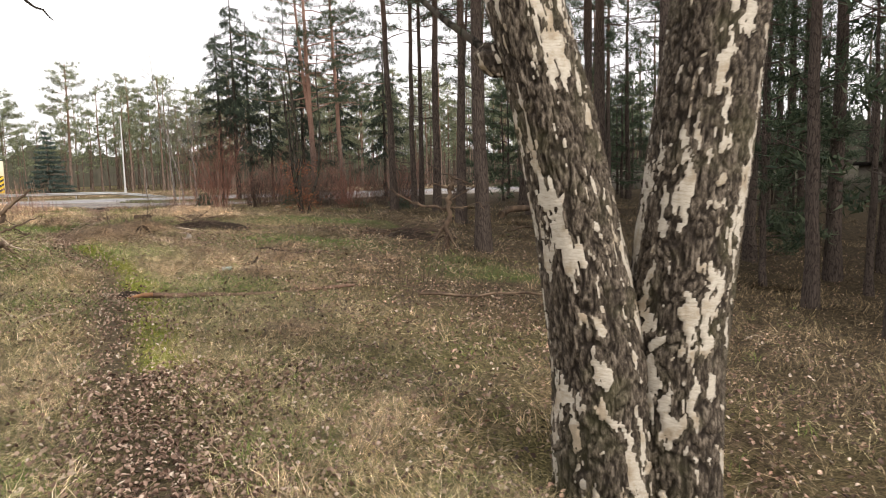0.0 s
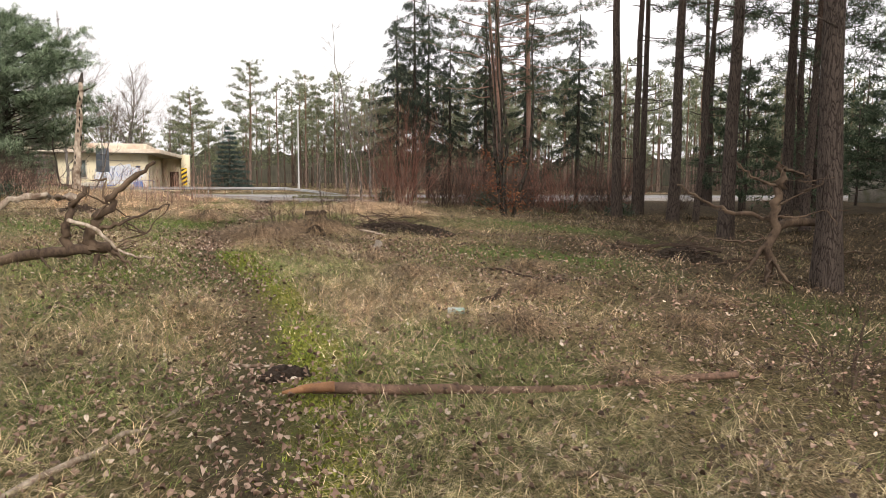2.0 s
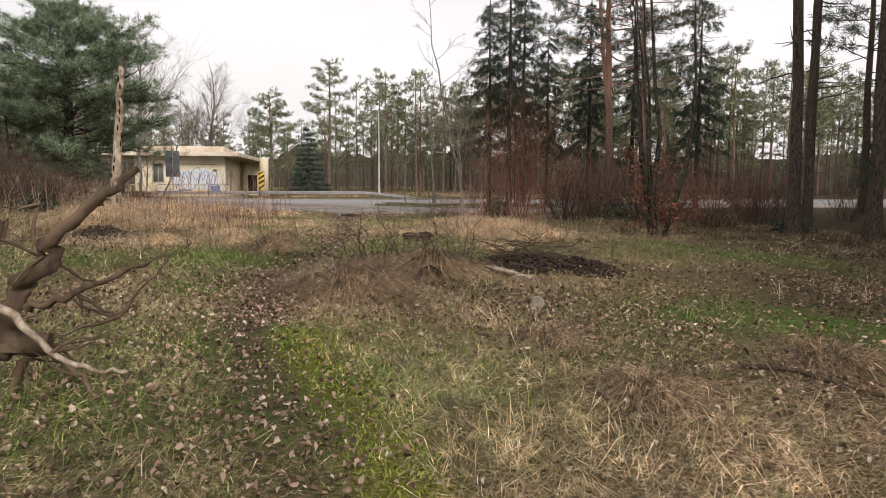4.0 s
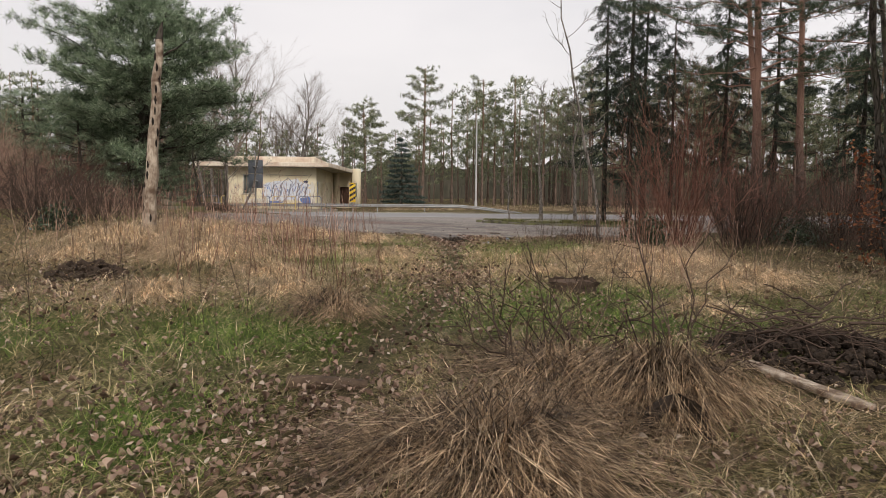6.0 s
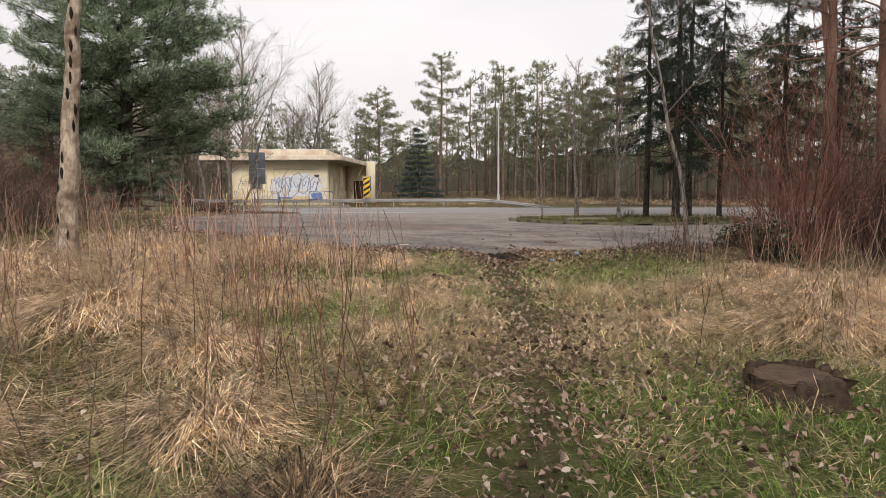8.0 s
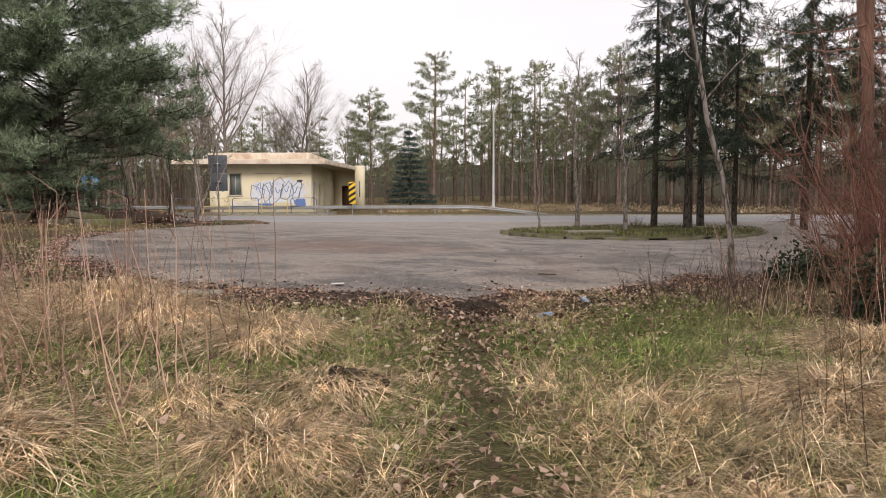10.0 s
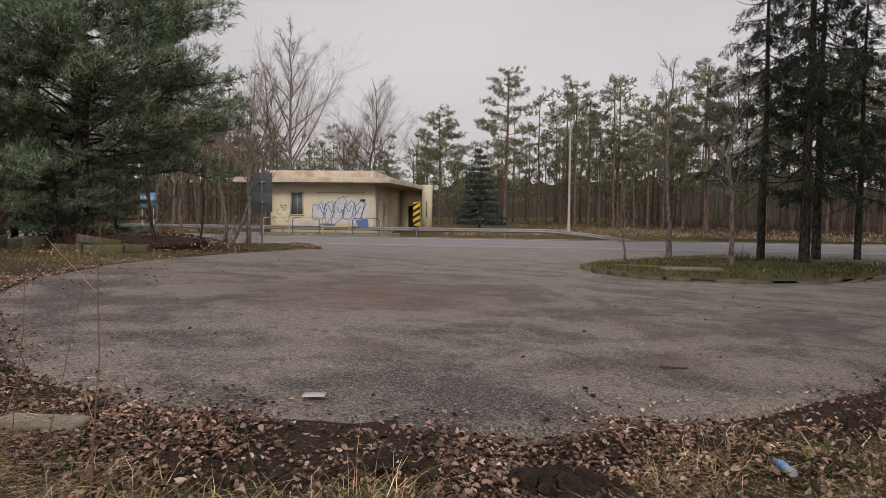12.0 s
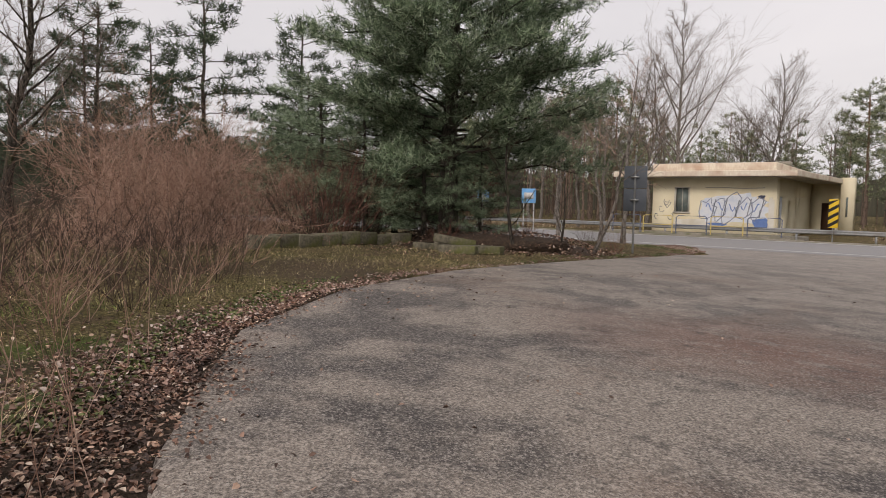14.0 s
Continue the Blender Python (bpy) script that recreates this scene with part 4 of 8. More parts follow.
def on_side(name, y0, y1, z0, z1, inset, mat, label=""):
    return part(name, slab_box(-inset - 0.05, -inset, y0, y1, z0, z1), mat, hut, label)


on_side("door", 1.0, 2.6, HZ, 3.35, 0.12, M_GRAFWHITE, "painted white double door")
on_side("door_glass", 1.25, 1.7, 1.9, 3.1, 0.09, M_WINBOARD)
on_side("door", 4.3, 5.3, HZ, 3.1, 0.2, M_DOORBROWN, "dark brown door")
on_side("window", 7.2, 7.75, 2.0, 3.4, 0.15, M_WINBOARD)
on_side("window", 8.8, 9.3, 2.0, 3.4, 0.15, M_WINBOARD)
part("door", slab_box(0.75, 1.75, HD + 0.24, HD + 0.28, HZ, 3.05), M_DOORBROWN, hut, "dark brown door in the wing")
# paint on the walls: flat patches
q = np.random.default_rng(12)


def blot(cx, cz, w, h, seed, n=22, rag=0.12):
    """A flat patch of paint with a ragged edge, in the plane of the front wall."""
    qq = np.random.default_rng(seed)
    a = np.linspace(0, 2 * np.pi, n, endpoint=False)
    r = 1 + qq.normal(size=n) * rag
    px = np.sign(np.cos(a)) * np.abs(np.cos(a)) ** 0.55 * r * w / 2 + cx
    pz = np.sign(np.sin(a)) * np.abs(np.sin(a)) ** 0.55 * r * h / 2 + cz
    v = [(x, 0, z) for x, z in zip(px, pz)]
    return mesh_of("paint", np.array(v), [tuple(range(n))])


def stroke(points, width):
    """A sprayed line of flat quads in the plane of the front wall."""
    p = np.asarray(points, float)
    d = unit(np.gradient(p, axis=0))
    nrm = np.stack([-d[:, 1], d[:, 0]], 1) * width / 2
    v = np.concatenate([np.insert(p + nrm, 1, 0, axis=1), np.insert(p - nrm, 1, 0, axis=1)])
    n = len(p)
    return mesh_of("paint", v, np.array([(i, i + 1, n + i + 1, n + i) for i in range(n - 1)]))


def sprayed(me, lift, mat, label=""):
    """Paint on the front wall, lifted a little off it."""
    ob = part("graffiti", me, mat, hut, label)
    ob.matrix_basis = pose(0, -lift, 0)


sprayed(blot(-2.45, 2.5, 4.1, 1.75, 3, 40, 0.07), 0.004, M_GRAFWHITE, "large white graffiti with blue outlines")
sprayed(blot(-4.9, 1.5, 2.6, 0.6, 4, 26, 0.06), 0.0035, M_STUCCO_WHITE)
sprayed(blot(-0.85, 1.6, 0.9, 0.65, 5, 20, 0.12), 0.008, M_GRAFBLUE)
sprayed(blot(-3.5, 1.5, 1.1, 0.16, 6, 20, 0.12), 0.008, M_GRAFBLUE)
sprayed(blot(-0.85, 3.3, 0.4, 0.22, 7, 14, 0.2), 0.008, M_GRAFDARK)
tt = np.linspace(0, 1, 14)
for k in range(5):
    cx, cz, wx, hz_ = -4.05 + 0.72 * k, 2.5 + 0.08 * (k % 2), 0.36, 0.68 + 0.08 * q.normal()
    turn_ = np.linspace(0, 2 * np.pi, 10) + 0.3 * q.normal(size=10) * 0.5
    turn_[-1] = turn_[0] + 2 * np.pi
    bulge = 1 + 0.28 * q.normal(size=10)
    bulge[-1] = bulge[0]
    corners = np.stack([wx * 1.25 * np.cos(turn_) * bulge, hz_ * np.sin(turn_) * bulge], 1)
    shape = np.concatenate([np.linspace(p0, p1, 4)[:-1] for p0, p1 in zip(corners[:-1], corners[1:])] + [corners[-1:]])
    shape[:, 0] += 0.2 * shape[:, 1]
    sprayed(stroke(shape + (cx, cz), 0.05), 0.012 + 0.001 * k, M_GRAFLINE)
    sprayed(stroke(np.stack([np.linspace(-0.16, 0.2, 6), 0.25 * np.sin(np.linspace(0, 4.5, 6) + k)], 1) + (cx, cz + 0.1), 0.06), 0.018 + 0.001 * k, M_GRAFBLUE)
    sprayed(stroke(np.stack([np.full(4, 0.33) + 0.12 * np.linspace(-1, 1, 4), np.linspace(-0.55, 0.6, 4)], 1) + (cx, cz), 0.05), 0.024 + 0.001 * k, M_SIGNBACK)
for k in range(5):
    x0, z0 = -7.5 + 0.32 * k, 1.9 + 0.5 * (k % 3)
    line = np.stack([x0 + 0.14 * np.cos(tt * 5 + k) + 0.1 * tt, z0 + 0.2 * np.sin(tt * 5 + k)], 1)
    sprayed(stroke(line, 0.03), 0.006, M_GRAFDARK)
heart = np.stack([-6.75 + 0.24 * np.sin(tt * 6.28) ** 3, 2.75 + 0.2 * np.cos(tt * 6.28) - 0.08 * np.cos(tt * 12.56)], 1)
sprayed(stroke(heart, 0.035), 0.006, M_GRAFDARK)
sprayed(blot(-0.25, 2.2, 0.35, 2.3, 8, 20, 0.1), 0.006, M_STUCCO_WHITE)
sprayed(stroke(np.stack([np.linspace(-4.3, -0.7, 8), 3.85 + 0.02 * np.sin(np.arange(8))], 1), 0.05), 0.007, M_SOFFIT)

# barrier rails before the front
def barrier(u, mat, label):
    e = thing("pedestrian_barrier", label, "barrier", (0, 0, 0), group="barriers before the building")
    c, s_ = math.cos(radians(6.5)), math.sin(radians(6.5))
    e.matrix_basis = pose(-15.75 + u * c + 2.0 * s_, 77.0 + u * s_ - 2.0 * c, 0.86, 0, 0, 6.5)
    hoop = [(0, 0, 0), (0, 0, 1.05), (0.12, 0, 1.15), (1.78, 0, 1.15), (1.9, 0, 1.05), (1.9, 0, 0)]
    part("hoop", Shape().tube(hoop, 0.035, 8), mat, e)
    part("crossbar", Shape().tube([(0, 0, 0.55), (1.9, 0, 0.55)], 0.025, 6), mat, e)
    return e


for k, u in enumerate((-9.75, -7.65, -5.5, -3.35, -1.2)):
    if k in (1, 3):
        barrier(u, M_RAILYELLOW, "yellow tubular steel barrier hoop")
    else:
        barrier(u, M_BLUEPAINT, "dark blue tubular steel barrier hoop")

# guard rail along the far side of the road
rail = thing("guard_rail", "long galvanised steel crash barrier on posts", "guard rail", (0, 75.0, 0.72))
prof = [(0.0, 0.44), (-0.04, 0.50), (-0.01, 0.56), (-0.01, 0.60), (-0.04, 0.66), (0.0, 0.72)]
xs = np.concatenate([np.linspace(-60, -3.2, 40), np.linspace(-2.0, 2.2, 8)])
drop = np.where(xs > -3.2, ((xs + 3.2) / 5.4) ** 1.3 * 0.62, 0)
v, f = [], []
for i, (x, d) in enumerate(zip(xs, drop)):
    for y, zz in prof:
        v.append((x, y, zz - d))
for i in range(len(xs) - 1):
    for k in range(5):
        a = i * 6 + k
        f.append((a, a + 6, a + 7, a + 1))
beam = part("beam", mesh_of("beam", np.array(v), np.array(f), True), M_GALV, rail)
beam.modifiers.new("thick", "SOLIDIFY").thickness = 0.006
for x in np.arange(-58, -3, 4.0):
    part("post", slab_box(x - 0.05, x + 0.05, 0.02, 0.1, -0.3, 0.66), M_GALV, rail)
kerb = strip("kerb", 74.2, 74.4, 0.13, M_CONC, "low concrete kerb along the road", "kerb", 2)
kerb.modifiers.new("thick", "SOLIDIFY").thickness = -0.15
kerb.modifiers["thick"].offset = 1

# hazard board
hz = thing("hazard_sign", "yellow and black striped hazard board on a post", "sign", (-12.0, 74.4, 0.72), 5)
part("post", Shape().tube([(0, 0.05, -0.2), (0, 0.05, 2.4)], 0.03, 8), M_GALV, hz)
bevelled(part("board", slab_box(-0.25, 0.25, 0, 0.02, 0.85, 2.45), M_YELLOW, hz), 0.01)
for k in range(4):
    z0 = 0.85 + k * 0.42
    me = mesh_of("stripe", np.array([(-0.25, -0.004, z0), (0.25, -0.004, min(2.45, z0 + 0.32)), (0.25, -0.004, min(2.45, z0 + 0.52)), (-0.25, -0.004, min(2.45, z0 + 0.2))]), [(0, 1, 2, 3)])
    part("stripe", me, M_BLACK, hz)

# the sign seen from behind
sg = thing("road_sign", "two grey sign panels seen from behind on one post", "sign", (-12.6, 51.7, gz(-12.6, 51.7)), 14)
part("post", Shape().tube([(0, 0, -0.2), (0, 0, 3.1)], 0.032, 8), M_GALV, sg)
for k, z0 in enumerate((1.35, 2.07)):
    bevelled(part("panel", slab_box(-0.36, 0.36, 0.04, 0.06, z0, z0 + 0.7), M_SIGNBACK, sg, "grey sheet metal sign back"), 0.008)
    part("clamp", slab_box(-0.12, 0.12, -0.04, 0.039, z0 + 0.32, z0 + 0.38), M_GALV, sg)

bs = thing("information_sign", "blue information board on two posts", "sign", (-27.5, 67.2, 0.7), 25)
for x in (-0.32, 0.32):
    part("post", Shape().tube([(x, 0, -0.2), (x, 0, 2.8)], 0.035, 8), M_POLE, bs)
bevelled(part("board", slab_box(-0.45, 0.45, -0.06, -0.04, 1.95, 2.85), M_BLUESIGN, bs), 0.01)
part("symbol", slab_box(-0.3, 0.3, -0.066, -0.061, 2.2, 2.6), M_WHITE, bs)
ws = thing("crossing_sign", "small blue and white sign on a post", "sign", (-32.8, 69.2, 0.7), 30)
part("post", Shape().tube([(0, 0, -0.2), (0, 0, 3.2)], 0.035, 8), M_GALV, ws)
part("panel", slab_box(-0.4, 0.4, -0.06, -0.04, 2.0, 2.8), M_BLUESIGN, ws)
part("symbol", mesh_of("symbol", np.array([(-0.3, -0.066, 2.1), (0.3, -0.066, 2.1), (0, -0.066, 2.65)]), [(0, 1, 2)]), M_WHITE, ws)

pole = thing("street_lamp", "tall pale steel street lamp pole", "lamp", (-1.75, 81.3, 0.85))
part("mast", Shape().tube([(0, 0, -0.3), (0, 0, 4), (0, 0, 8.5)], [0.1, 0.08, 0.055], 12), M_POLE, pole)
part("base_sleeve", Shape().tube([(0, 0, -0.1), (0, 0, 0.9)], 0.13, 12), M_POLE, pole)

# the kerbed island in the lot
ICX, ICY, IA, IB, IR = 4.9, 54.4, 10.6, 4.2, radians(62)
th = np.linspace(0, 2 * np.pi, 96, endpoint=False)


def isle(k, a):
    u, w = IA * k * np.cos(a), IB * k * np.sin(a)
    return ICX + u * math.cos(IR) - w * math.sin(IR), ICY + u * math.sin(IR) + w * math.cos(IR)


v = []
for k in np.linspace(0.0, 0.985, 9):
    x, y = isle(k, th)
    v.append(np.stack([x, y, G(x, y) + 0.07 + 0.1 * (1 - k) + 0.03 * soft_noise(x, y, 0.8, 3)], 1))
f = [(r * 96 + i, r * 96 + (i + 1) % 96, (r + 1) * 96 + (i + 1) % 96, (r + 1) * 96 + i) for r in range(8) for i in range(96)]
M_ISLE = surface("island_turf", (0.05, 0.045, 0.02), (0.13, 0.11, 0.05), (0.08, 0.095, 0.025), 12, 0.9, bumpy=0.8, depth=0.04)
island = tagged(new("traffic_island", mesh_of("traffic_island", np.vstack(v), np.array(f), True)), "grass-covered kerbed island in the lot", "island", kind="structure")
island.data.materials.append(M_ISLE)
kerb_me = Shape().box(-0.5, 0.5, -0.09, 0.09, -0.2, 0.09).mesh("kerbstone", False)
kerb_me.materials.append(M_MOSSCONC)
q = np.random.default_rng(4)
for i in range(52):
    a = 2 * np.pi * (i + 0.5) / 52
    (x0, y0), (x1, y1) = isle(1.0, a - 0.06), isle(1.0, a + 0.06)
    ln = math.hypot(x1 - x0, y1 - y0)
    if i % 9 == 4:
        continue
    ob = new("kerbstone", kerb_me)
    ob.parent = island
    x, y = (x0 + x1) / 2, (y0 + y1) / 2
    ob.matrix_basis = pose(x + q.normal() * 0.04, y + q.normal() * 0.04, gz(x, y) + q.uniform(-0.06, 0.04), q.uniform(-9, 9), q.uniform(-4, 4), q.normal() * 4 + math.degrees(math.atan2(y1 - y0, x1 - x0)))
    ob.scale = (ln * 0.97, 1, 1)
solo("concrete_slab", slab_box(-0.8, 0.8, -0.25, 0.25, 0, 0.1), M_CONC, "pale concrete slab lying on the island", "slab", (1.5, 47.9, gz(1.5, 47.9) + 0.1), 4)
solo("concrete_slab", slab_box(-0.6, 0.6, -0.2, 0.2, 0, 0.1), M_MOSSCONC, "mossy yellow concrete slab sunk in the island turf", "slab", (0.2, 48.8, gz(0.2, 48.8) + 0.06), -14)

# ---------------------------------------------------------------- trees and shrubs
q = np.random.default_rng(21)
# pines at the edge of the meadow: each limb near enough to tell apart is a part
FOREST_LABEL = "tall pine with dark furrowed bark and dead limbs"


def near_pine(x, y, r, h, seed, label=FOREST_LABEL, crown_from=0.5, clumps=330, lean=(0, 0), spreadr=3.4, stubs=11, fork=0.0, bark=None):
    trunk, dead, limbs, crown = pine(h, r, crown_from, clumps, 22, seed, 0, lean, 0.26, spreadr, fork, 0.011, 1.0, 0.3, jitter=0.8)
    e = plant_pine((trunk, dead, limbs, crown), (x, y, gz(x, y)), label, "pines beside the meadow", bark=bark)
    qq = np.random.default_rng(seed + 500)
    for _ in range(stubs):
        s = qq.uniform(0.1, 0.5)
        a = qq.uniform(0, 6.28)
        ln = qq.uniform(0.3, 1.8)
        p0 = np.array([lean[0] * h * s, lean[1] * h * s, h * s])
        p1 = p0 + np.array([np.cos(a), np.sin(a), qq.uniform(-0.2, 0.4)]) * (ln + r)
        part("dead_limb", Shape().tube(bent(p0, p1, 6, 0.06, qq), np.linspace(0.03, 0.007, 6), 5, cap=False), bark or M_PINE, e)
    return e


near_pine(9.6, 18.8, 0.24, 19, 30, "thick pine trunk standing alone in the grass", stubs=4)
near_pine(12.55, 26.7, 0.22, 19, 31)
near_pine(11.6, 32.5, 0.19, 20, 32, lean=(-0.03, 0))
near_pine(13.7, 35.2, 0.16, 20, 33)
near_pine(14.9, 37.2, 0.16, 19, 34)
near_pine(13.65, 31.9, 0.21, 20, 35)
near_pine(15.4, 33.2, 0.12, 17, 36, lean=(0.07, 0.02))
near_pine(12.0, 51.2, 0.25, 18, 37, "red-barked forked pine at the far lot", 0.36, 520, (-0.02, 0), 6.0, 12, 0.3, M_PINE_RED)
near_pine(14.2, 51.6, 0.2, 18, 38, "red-barked pine beside the forked one", 0.4, 380, (-0.03, 0), 4.6, 12, 0.0, M_PINE_RED)
near_pine(16.1, 21.6, 0.25, 20, 39)
near_pine(18.2, 25.2, 0.21, 19, 40)
near_pine(16.5, 17.2, 0.22, 20, 41)
near_pine(12.6, 14.2, 0.20, 20, 42, crown_from=0.5)
near_pine(15.5, 12.0, 0.18, 19, 43)
near_pine(19.0, 14.0, 0.23, 19, 44)
near_pine(21.0, 19.5, 0.20, 18, 45)
near_pine(14.2, 9.0, 0.16, 18, 46)

wood = [pine(17, 0.2, 0.4, 240, 15, s, 14, size=0.32, spreadr=2.8, wide=0.017, rise=(0, 0.6), jitter=1.0) for s in range(60, 64)]
low = [pine(9, 0.12, 0.1, 330, 18, s, 3, size=0.3, spreadr=2.7, wide=0.019, fill=1.1, jitter=0.8) for s in range(64, 67)]
wood_far = [pine(17, 0.2, 0.38, 130, 8, s, 4, size=0.5, spreadr=3.0, wide=0.045, fill=0.65, tuft_step=0.6, jitter=1.4) for s in range(60, 63)]
low_far = [pine(9, 0.12, 0.1, 150, 8, s, 0, size=0.5, spreadr=2.5, wide=0.045, fill=0.7, tuft_step=0.55) for s in range(64, 66)]


def stand(name, kinds, spots, bark, needle, label):
    """Many trees as one stretch of wood: trunks and crowns joined."""
    tv, tf, cv, cf, nt, nc = [], [], [], [], 0, 0
    for i, (x, y, s, a) in enumerate(spots):
        tr, dead, lm, cr = kinds[i % len(kinds)]
        rot = np.array([[math.cos(a), -math.sin(a), 0], [math.sin(a), math.cos(a), 0], [0, 0, 1]]) * s
        off = np.array([x, y, gz(x, y) + float(np.clip((y - 84) * 0.012, 0, 1.2))])
        for me, vs, fs, is_t in ((tr, tv, tf, True), (cr, cv, cf, False)):
            if not len(me.vertices):
                continue
            co = np.empty(len(me.vertices) * 3, np.float32)
            me.vertices.foreach_get("co", co)
            quads = np.array([p.vertices[:] for p in me.polygons if len(p.vertices) == (4 if is_t else 3)]) if me.name not in QUADS else QUADS[me.name]
            QUADS[me.name] = quads
            vs.append(co.reshape(-1, 3) @ rot.T + off)
            if is_t:
                fs.append(quads + nt)
                nt += len(co) // 3
            else:
                fs.append(quads + nc)
                nc += len(co) // 3
    e = tagged(new(name), label, "wood", kind="stuff")
    part("trunk_mass", mesh_of("trunk_mass", np.vstack(tv), np.vstack(tf), True), bark, e, kind="stuff")
    part("crown_mass", mesh_of("crown_mass", np.vstack(cv), np.vstack(cf)), needle, e, kind="stuff")


QUADS = {}
k = 0
rest = []
for _ in range(1400):
    x, y = q.uniform(13, 75), q.uniform(-6, 62)
    if x < 15.5 + 0.1 * abs(y - 20) or (x < 22 and y > 40) or (y > 47 and x < 36):
        continue
    k += 1
    if k > 300:
        break
    young = q.uniform() < 0.25
    if x < 38 and k < 220:
        if young:
            plant_pine(low[k % 3], (x, y, gz(x, y)), "young bushy pine in the wood", "pines of the dark wood", q.uniform(0, 360), scale=q.uniform(0.4, 0.9))
        else:
            plant_pine(wood[k % 4], (x, y, gz(x, y)), "tall slender pine in the dark wood", "pines of the dark wood", q.uniform(0, 360), scale=q.uniform(0.8, 1.15))
    else:
        rest.append((x, y, q.uniform(0.5, 1.1), q.uniform(0, 6.28)))
stand("dark_wood", wood_far + low_far, rest, M_PINE, M_NEEDLE, "dense dark pine wood in the distance")

# wall and shed glimpsed beyond the dark wood
solo("garden_wall", slab_box(-14, 14, -0.1, 0.1, -0.4, 1.6), M_CONC, "long grey concrete garden wall beyond the trees", "wall", (46, 40, gz(46, 40) + 0.2), -62)
shed = thing("shed", "grey shed with a flat roof beyond the trees", "shed", (43, 27, gz(43, 27)), -60)
part("wall", slab_box(-2.5, 2.5, -1.5, 1.5, -0.3, 2.3), M_CONC, shed)
part("roof", slab_box(-2.8, 2.8, -1.8, 1.8, 2.3, 2.5), M_DARKOPEN, shed)
part("window", slab_box(-1.0, 0.4, -1.53, -1.503, 1.0, 1.8), M_WINBOARD, shed)

# pines across the road
far = [pine(15.5, 0.15, cf, 230, 17, s, 5, size=0.36, spreadr=sp_, wide=0.024, fill=1.1, tuft_step=0.32, rise=(0, 0.6), jitter=0.95) for s, cf, sp_ in ((1, 0.45, 2.9), (2, 0.5, 2.5), (3, 0.36, 3.1), (4, 0.52, 2.4), (5, 0.4, 2.8), (6, 0.28, 3.0))]
rest, k = [], 0
while k < 330:
    x = q.uniform(-80, 85)
    y = 99 + q.exponential(14)
    if -36 < x < -6 and y < 116 and q.uniform() < 0.9:
        continue
    if x > 18:
        y -= 10
    k += 1
    s = q.uniform(0.62, 1.1) * (0.62 if -40 < x < -12 else 1.0)
    if y < 106 and -30 < x < 45 and k < 200:
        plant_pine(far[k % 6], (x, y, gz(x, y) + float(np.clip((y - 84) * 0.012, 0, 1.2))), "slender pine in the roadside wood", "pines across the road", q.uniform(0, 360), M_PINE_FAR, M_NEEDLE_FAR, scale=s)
    else:
        rest.append((x, y, s, q.uniform(0, 6.28)))
for _ in range(220):
    rest.append((q.uniform(-60, 75), q.uniform(101, 130), q.uniform(0.3, 0.7), q.uniform(0, 6.28)))
far_lod = [pine(15.5, 0.15, cf, 130, 9, s, 3, size=0.55, spreadr=sp_, wide=0.06, fill=0.65, tuft_step=0.6, rise=(0, 0.6), jitter=1.2) for s, cf, sp_ in ((1, 0.5, 2.7), (2, 0.55, 2.3), (3, 0.35, 3.0), (4, 0.25, 2.6))]
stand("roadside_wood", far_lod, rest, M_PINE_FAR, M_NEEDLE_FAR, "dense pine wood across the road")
# the wood goes on behind: a ragged dark ridge of distance
bx = np.linspace(-260, 260, 420)
top = 8.5 + 2.2 * soft_noise(bx, 0 * bx, 3.0, 71) + 1.6 * soft_noise(bx, 0 * bx, 0.7, 72) + q.uniform(-0.8, 0.8, len(bx))
by = 150 + 0.0006 * bx**2 * -1
v = np.concatenate([np.stack([bx, by, 0 * bx - 1], 1), np.stack([bx, by, top], 1)])
nb = len(bx)
M_RIDGE = surface("distant_wood", (0.045, 0.044, 0.033), (0.12, 0.108, 0.082), (0.08, 0.083, 0.056), 0.9, 0.12, bumpy=0.0, stretch=(2.5, 1, 0.4))
solo("backdrop", mesh_of("backdrop", v, np.array([(i, i + 1, nb + i + 1, nb + i) for i in range(nb - 1)])), M_RIDGE, "distant dark woodland behind the road", "backdrop", kind="structure")
sx = np.linspace(-60, 160, 240)
v = np.concatenate([np.stack([95 - 0.0 * sx, sx, 0 * sx - 3], 1), np.stack([95 + 0 * sx, sx, 9 + 2 * soft_noise(sx, 0 * sx, 2.0, 73) + q.uniform(-0.8, 0.8, 240)], 1)])
solo("backdrop", mesh_of("backdrop", v, np.array([(i, i + 1, 240 + i + 1, 240 + i) for i in range(239)])), M_RIDGE, "distant dark woodland beyond the pines", "backdrop", kind="structure")
v2 = v * (-1, 1, 1) + (15, 0, 0)
solo("backdrop", mesh_of("backdrop", v2, np.array([(i, i + 1, 240 + i + 1, 240 + i) for i in range(239)])), M_RIDGE, "distant dark woodland beyond the shrubs", "backdrop", kind="structure")

rp = pine(13.5, 0.22, 0.42, 440, 18, 77, 5, size=0.36, spreadr=3.8, wide=0.024, rise=(0.1, 0.7), jitter=1.0)
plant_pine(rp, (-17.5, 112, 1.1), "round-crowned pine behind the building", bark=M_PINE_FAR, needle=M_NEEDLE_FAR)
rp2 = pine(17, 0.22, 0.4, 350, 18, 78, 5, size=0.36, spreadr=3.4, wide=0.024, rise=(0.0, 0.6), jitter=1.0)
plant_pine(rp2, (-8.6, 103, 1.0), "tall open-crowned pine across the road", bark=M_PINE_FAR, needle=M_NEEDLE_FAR)

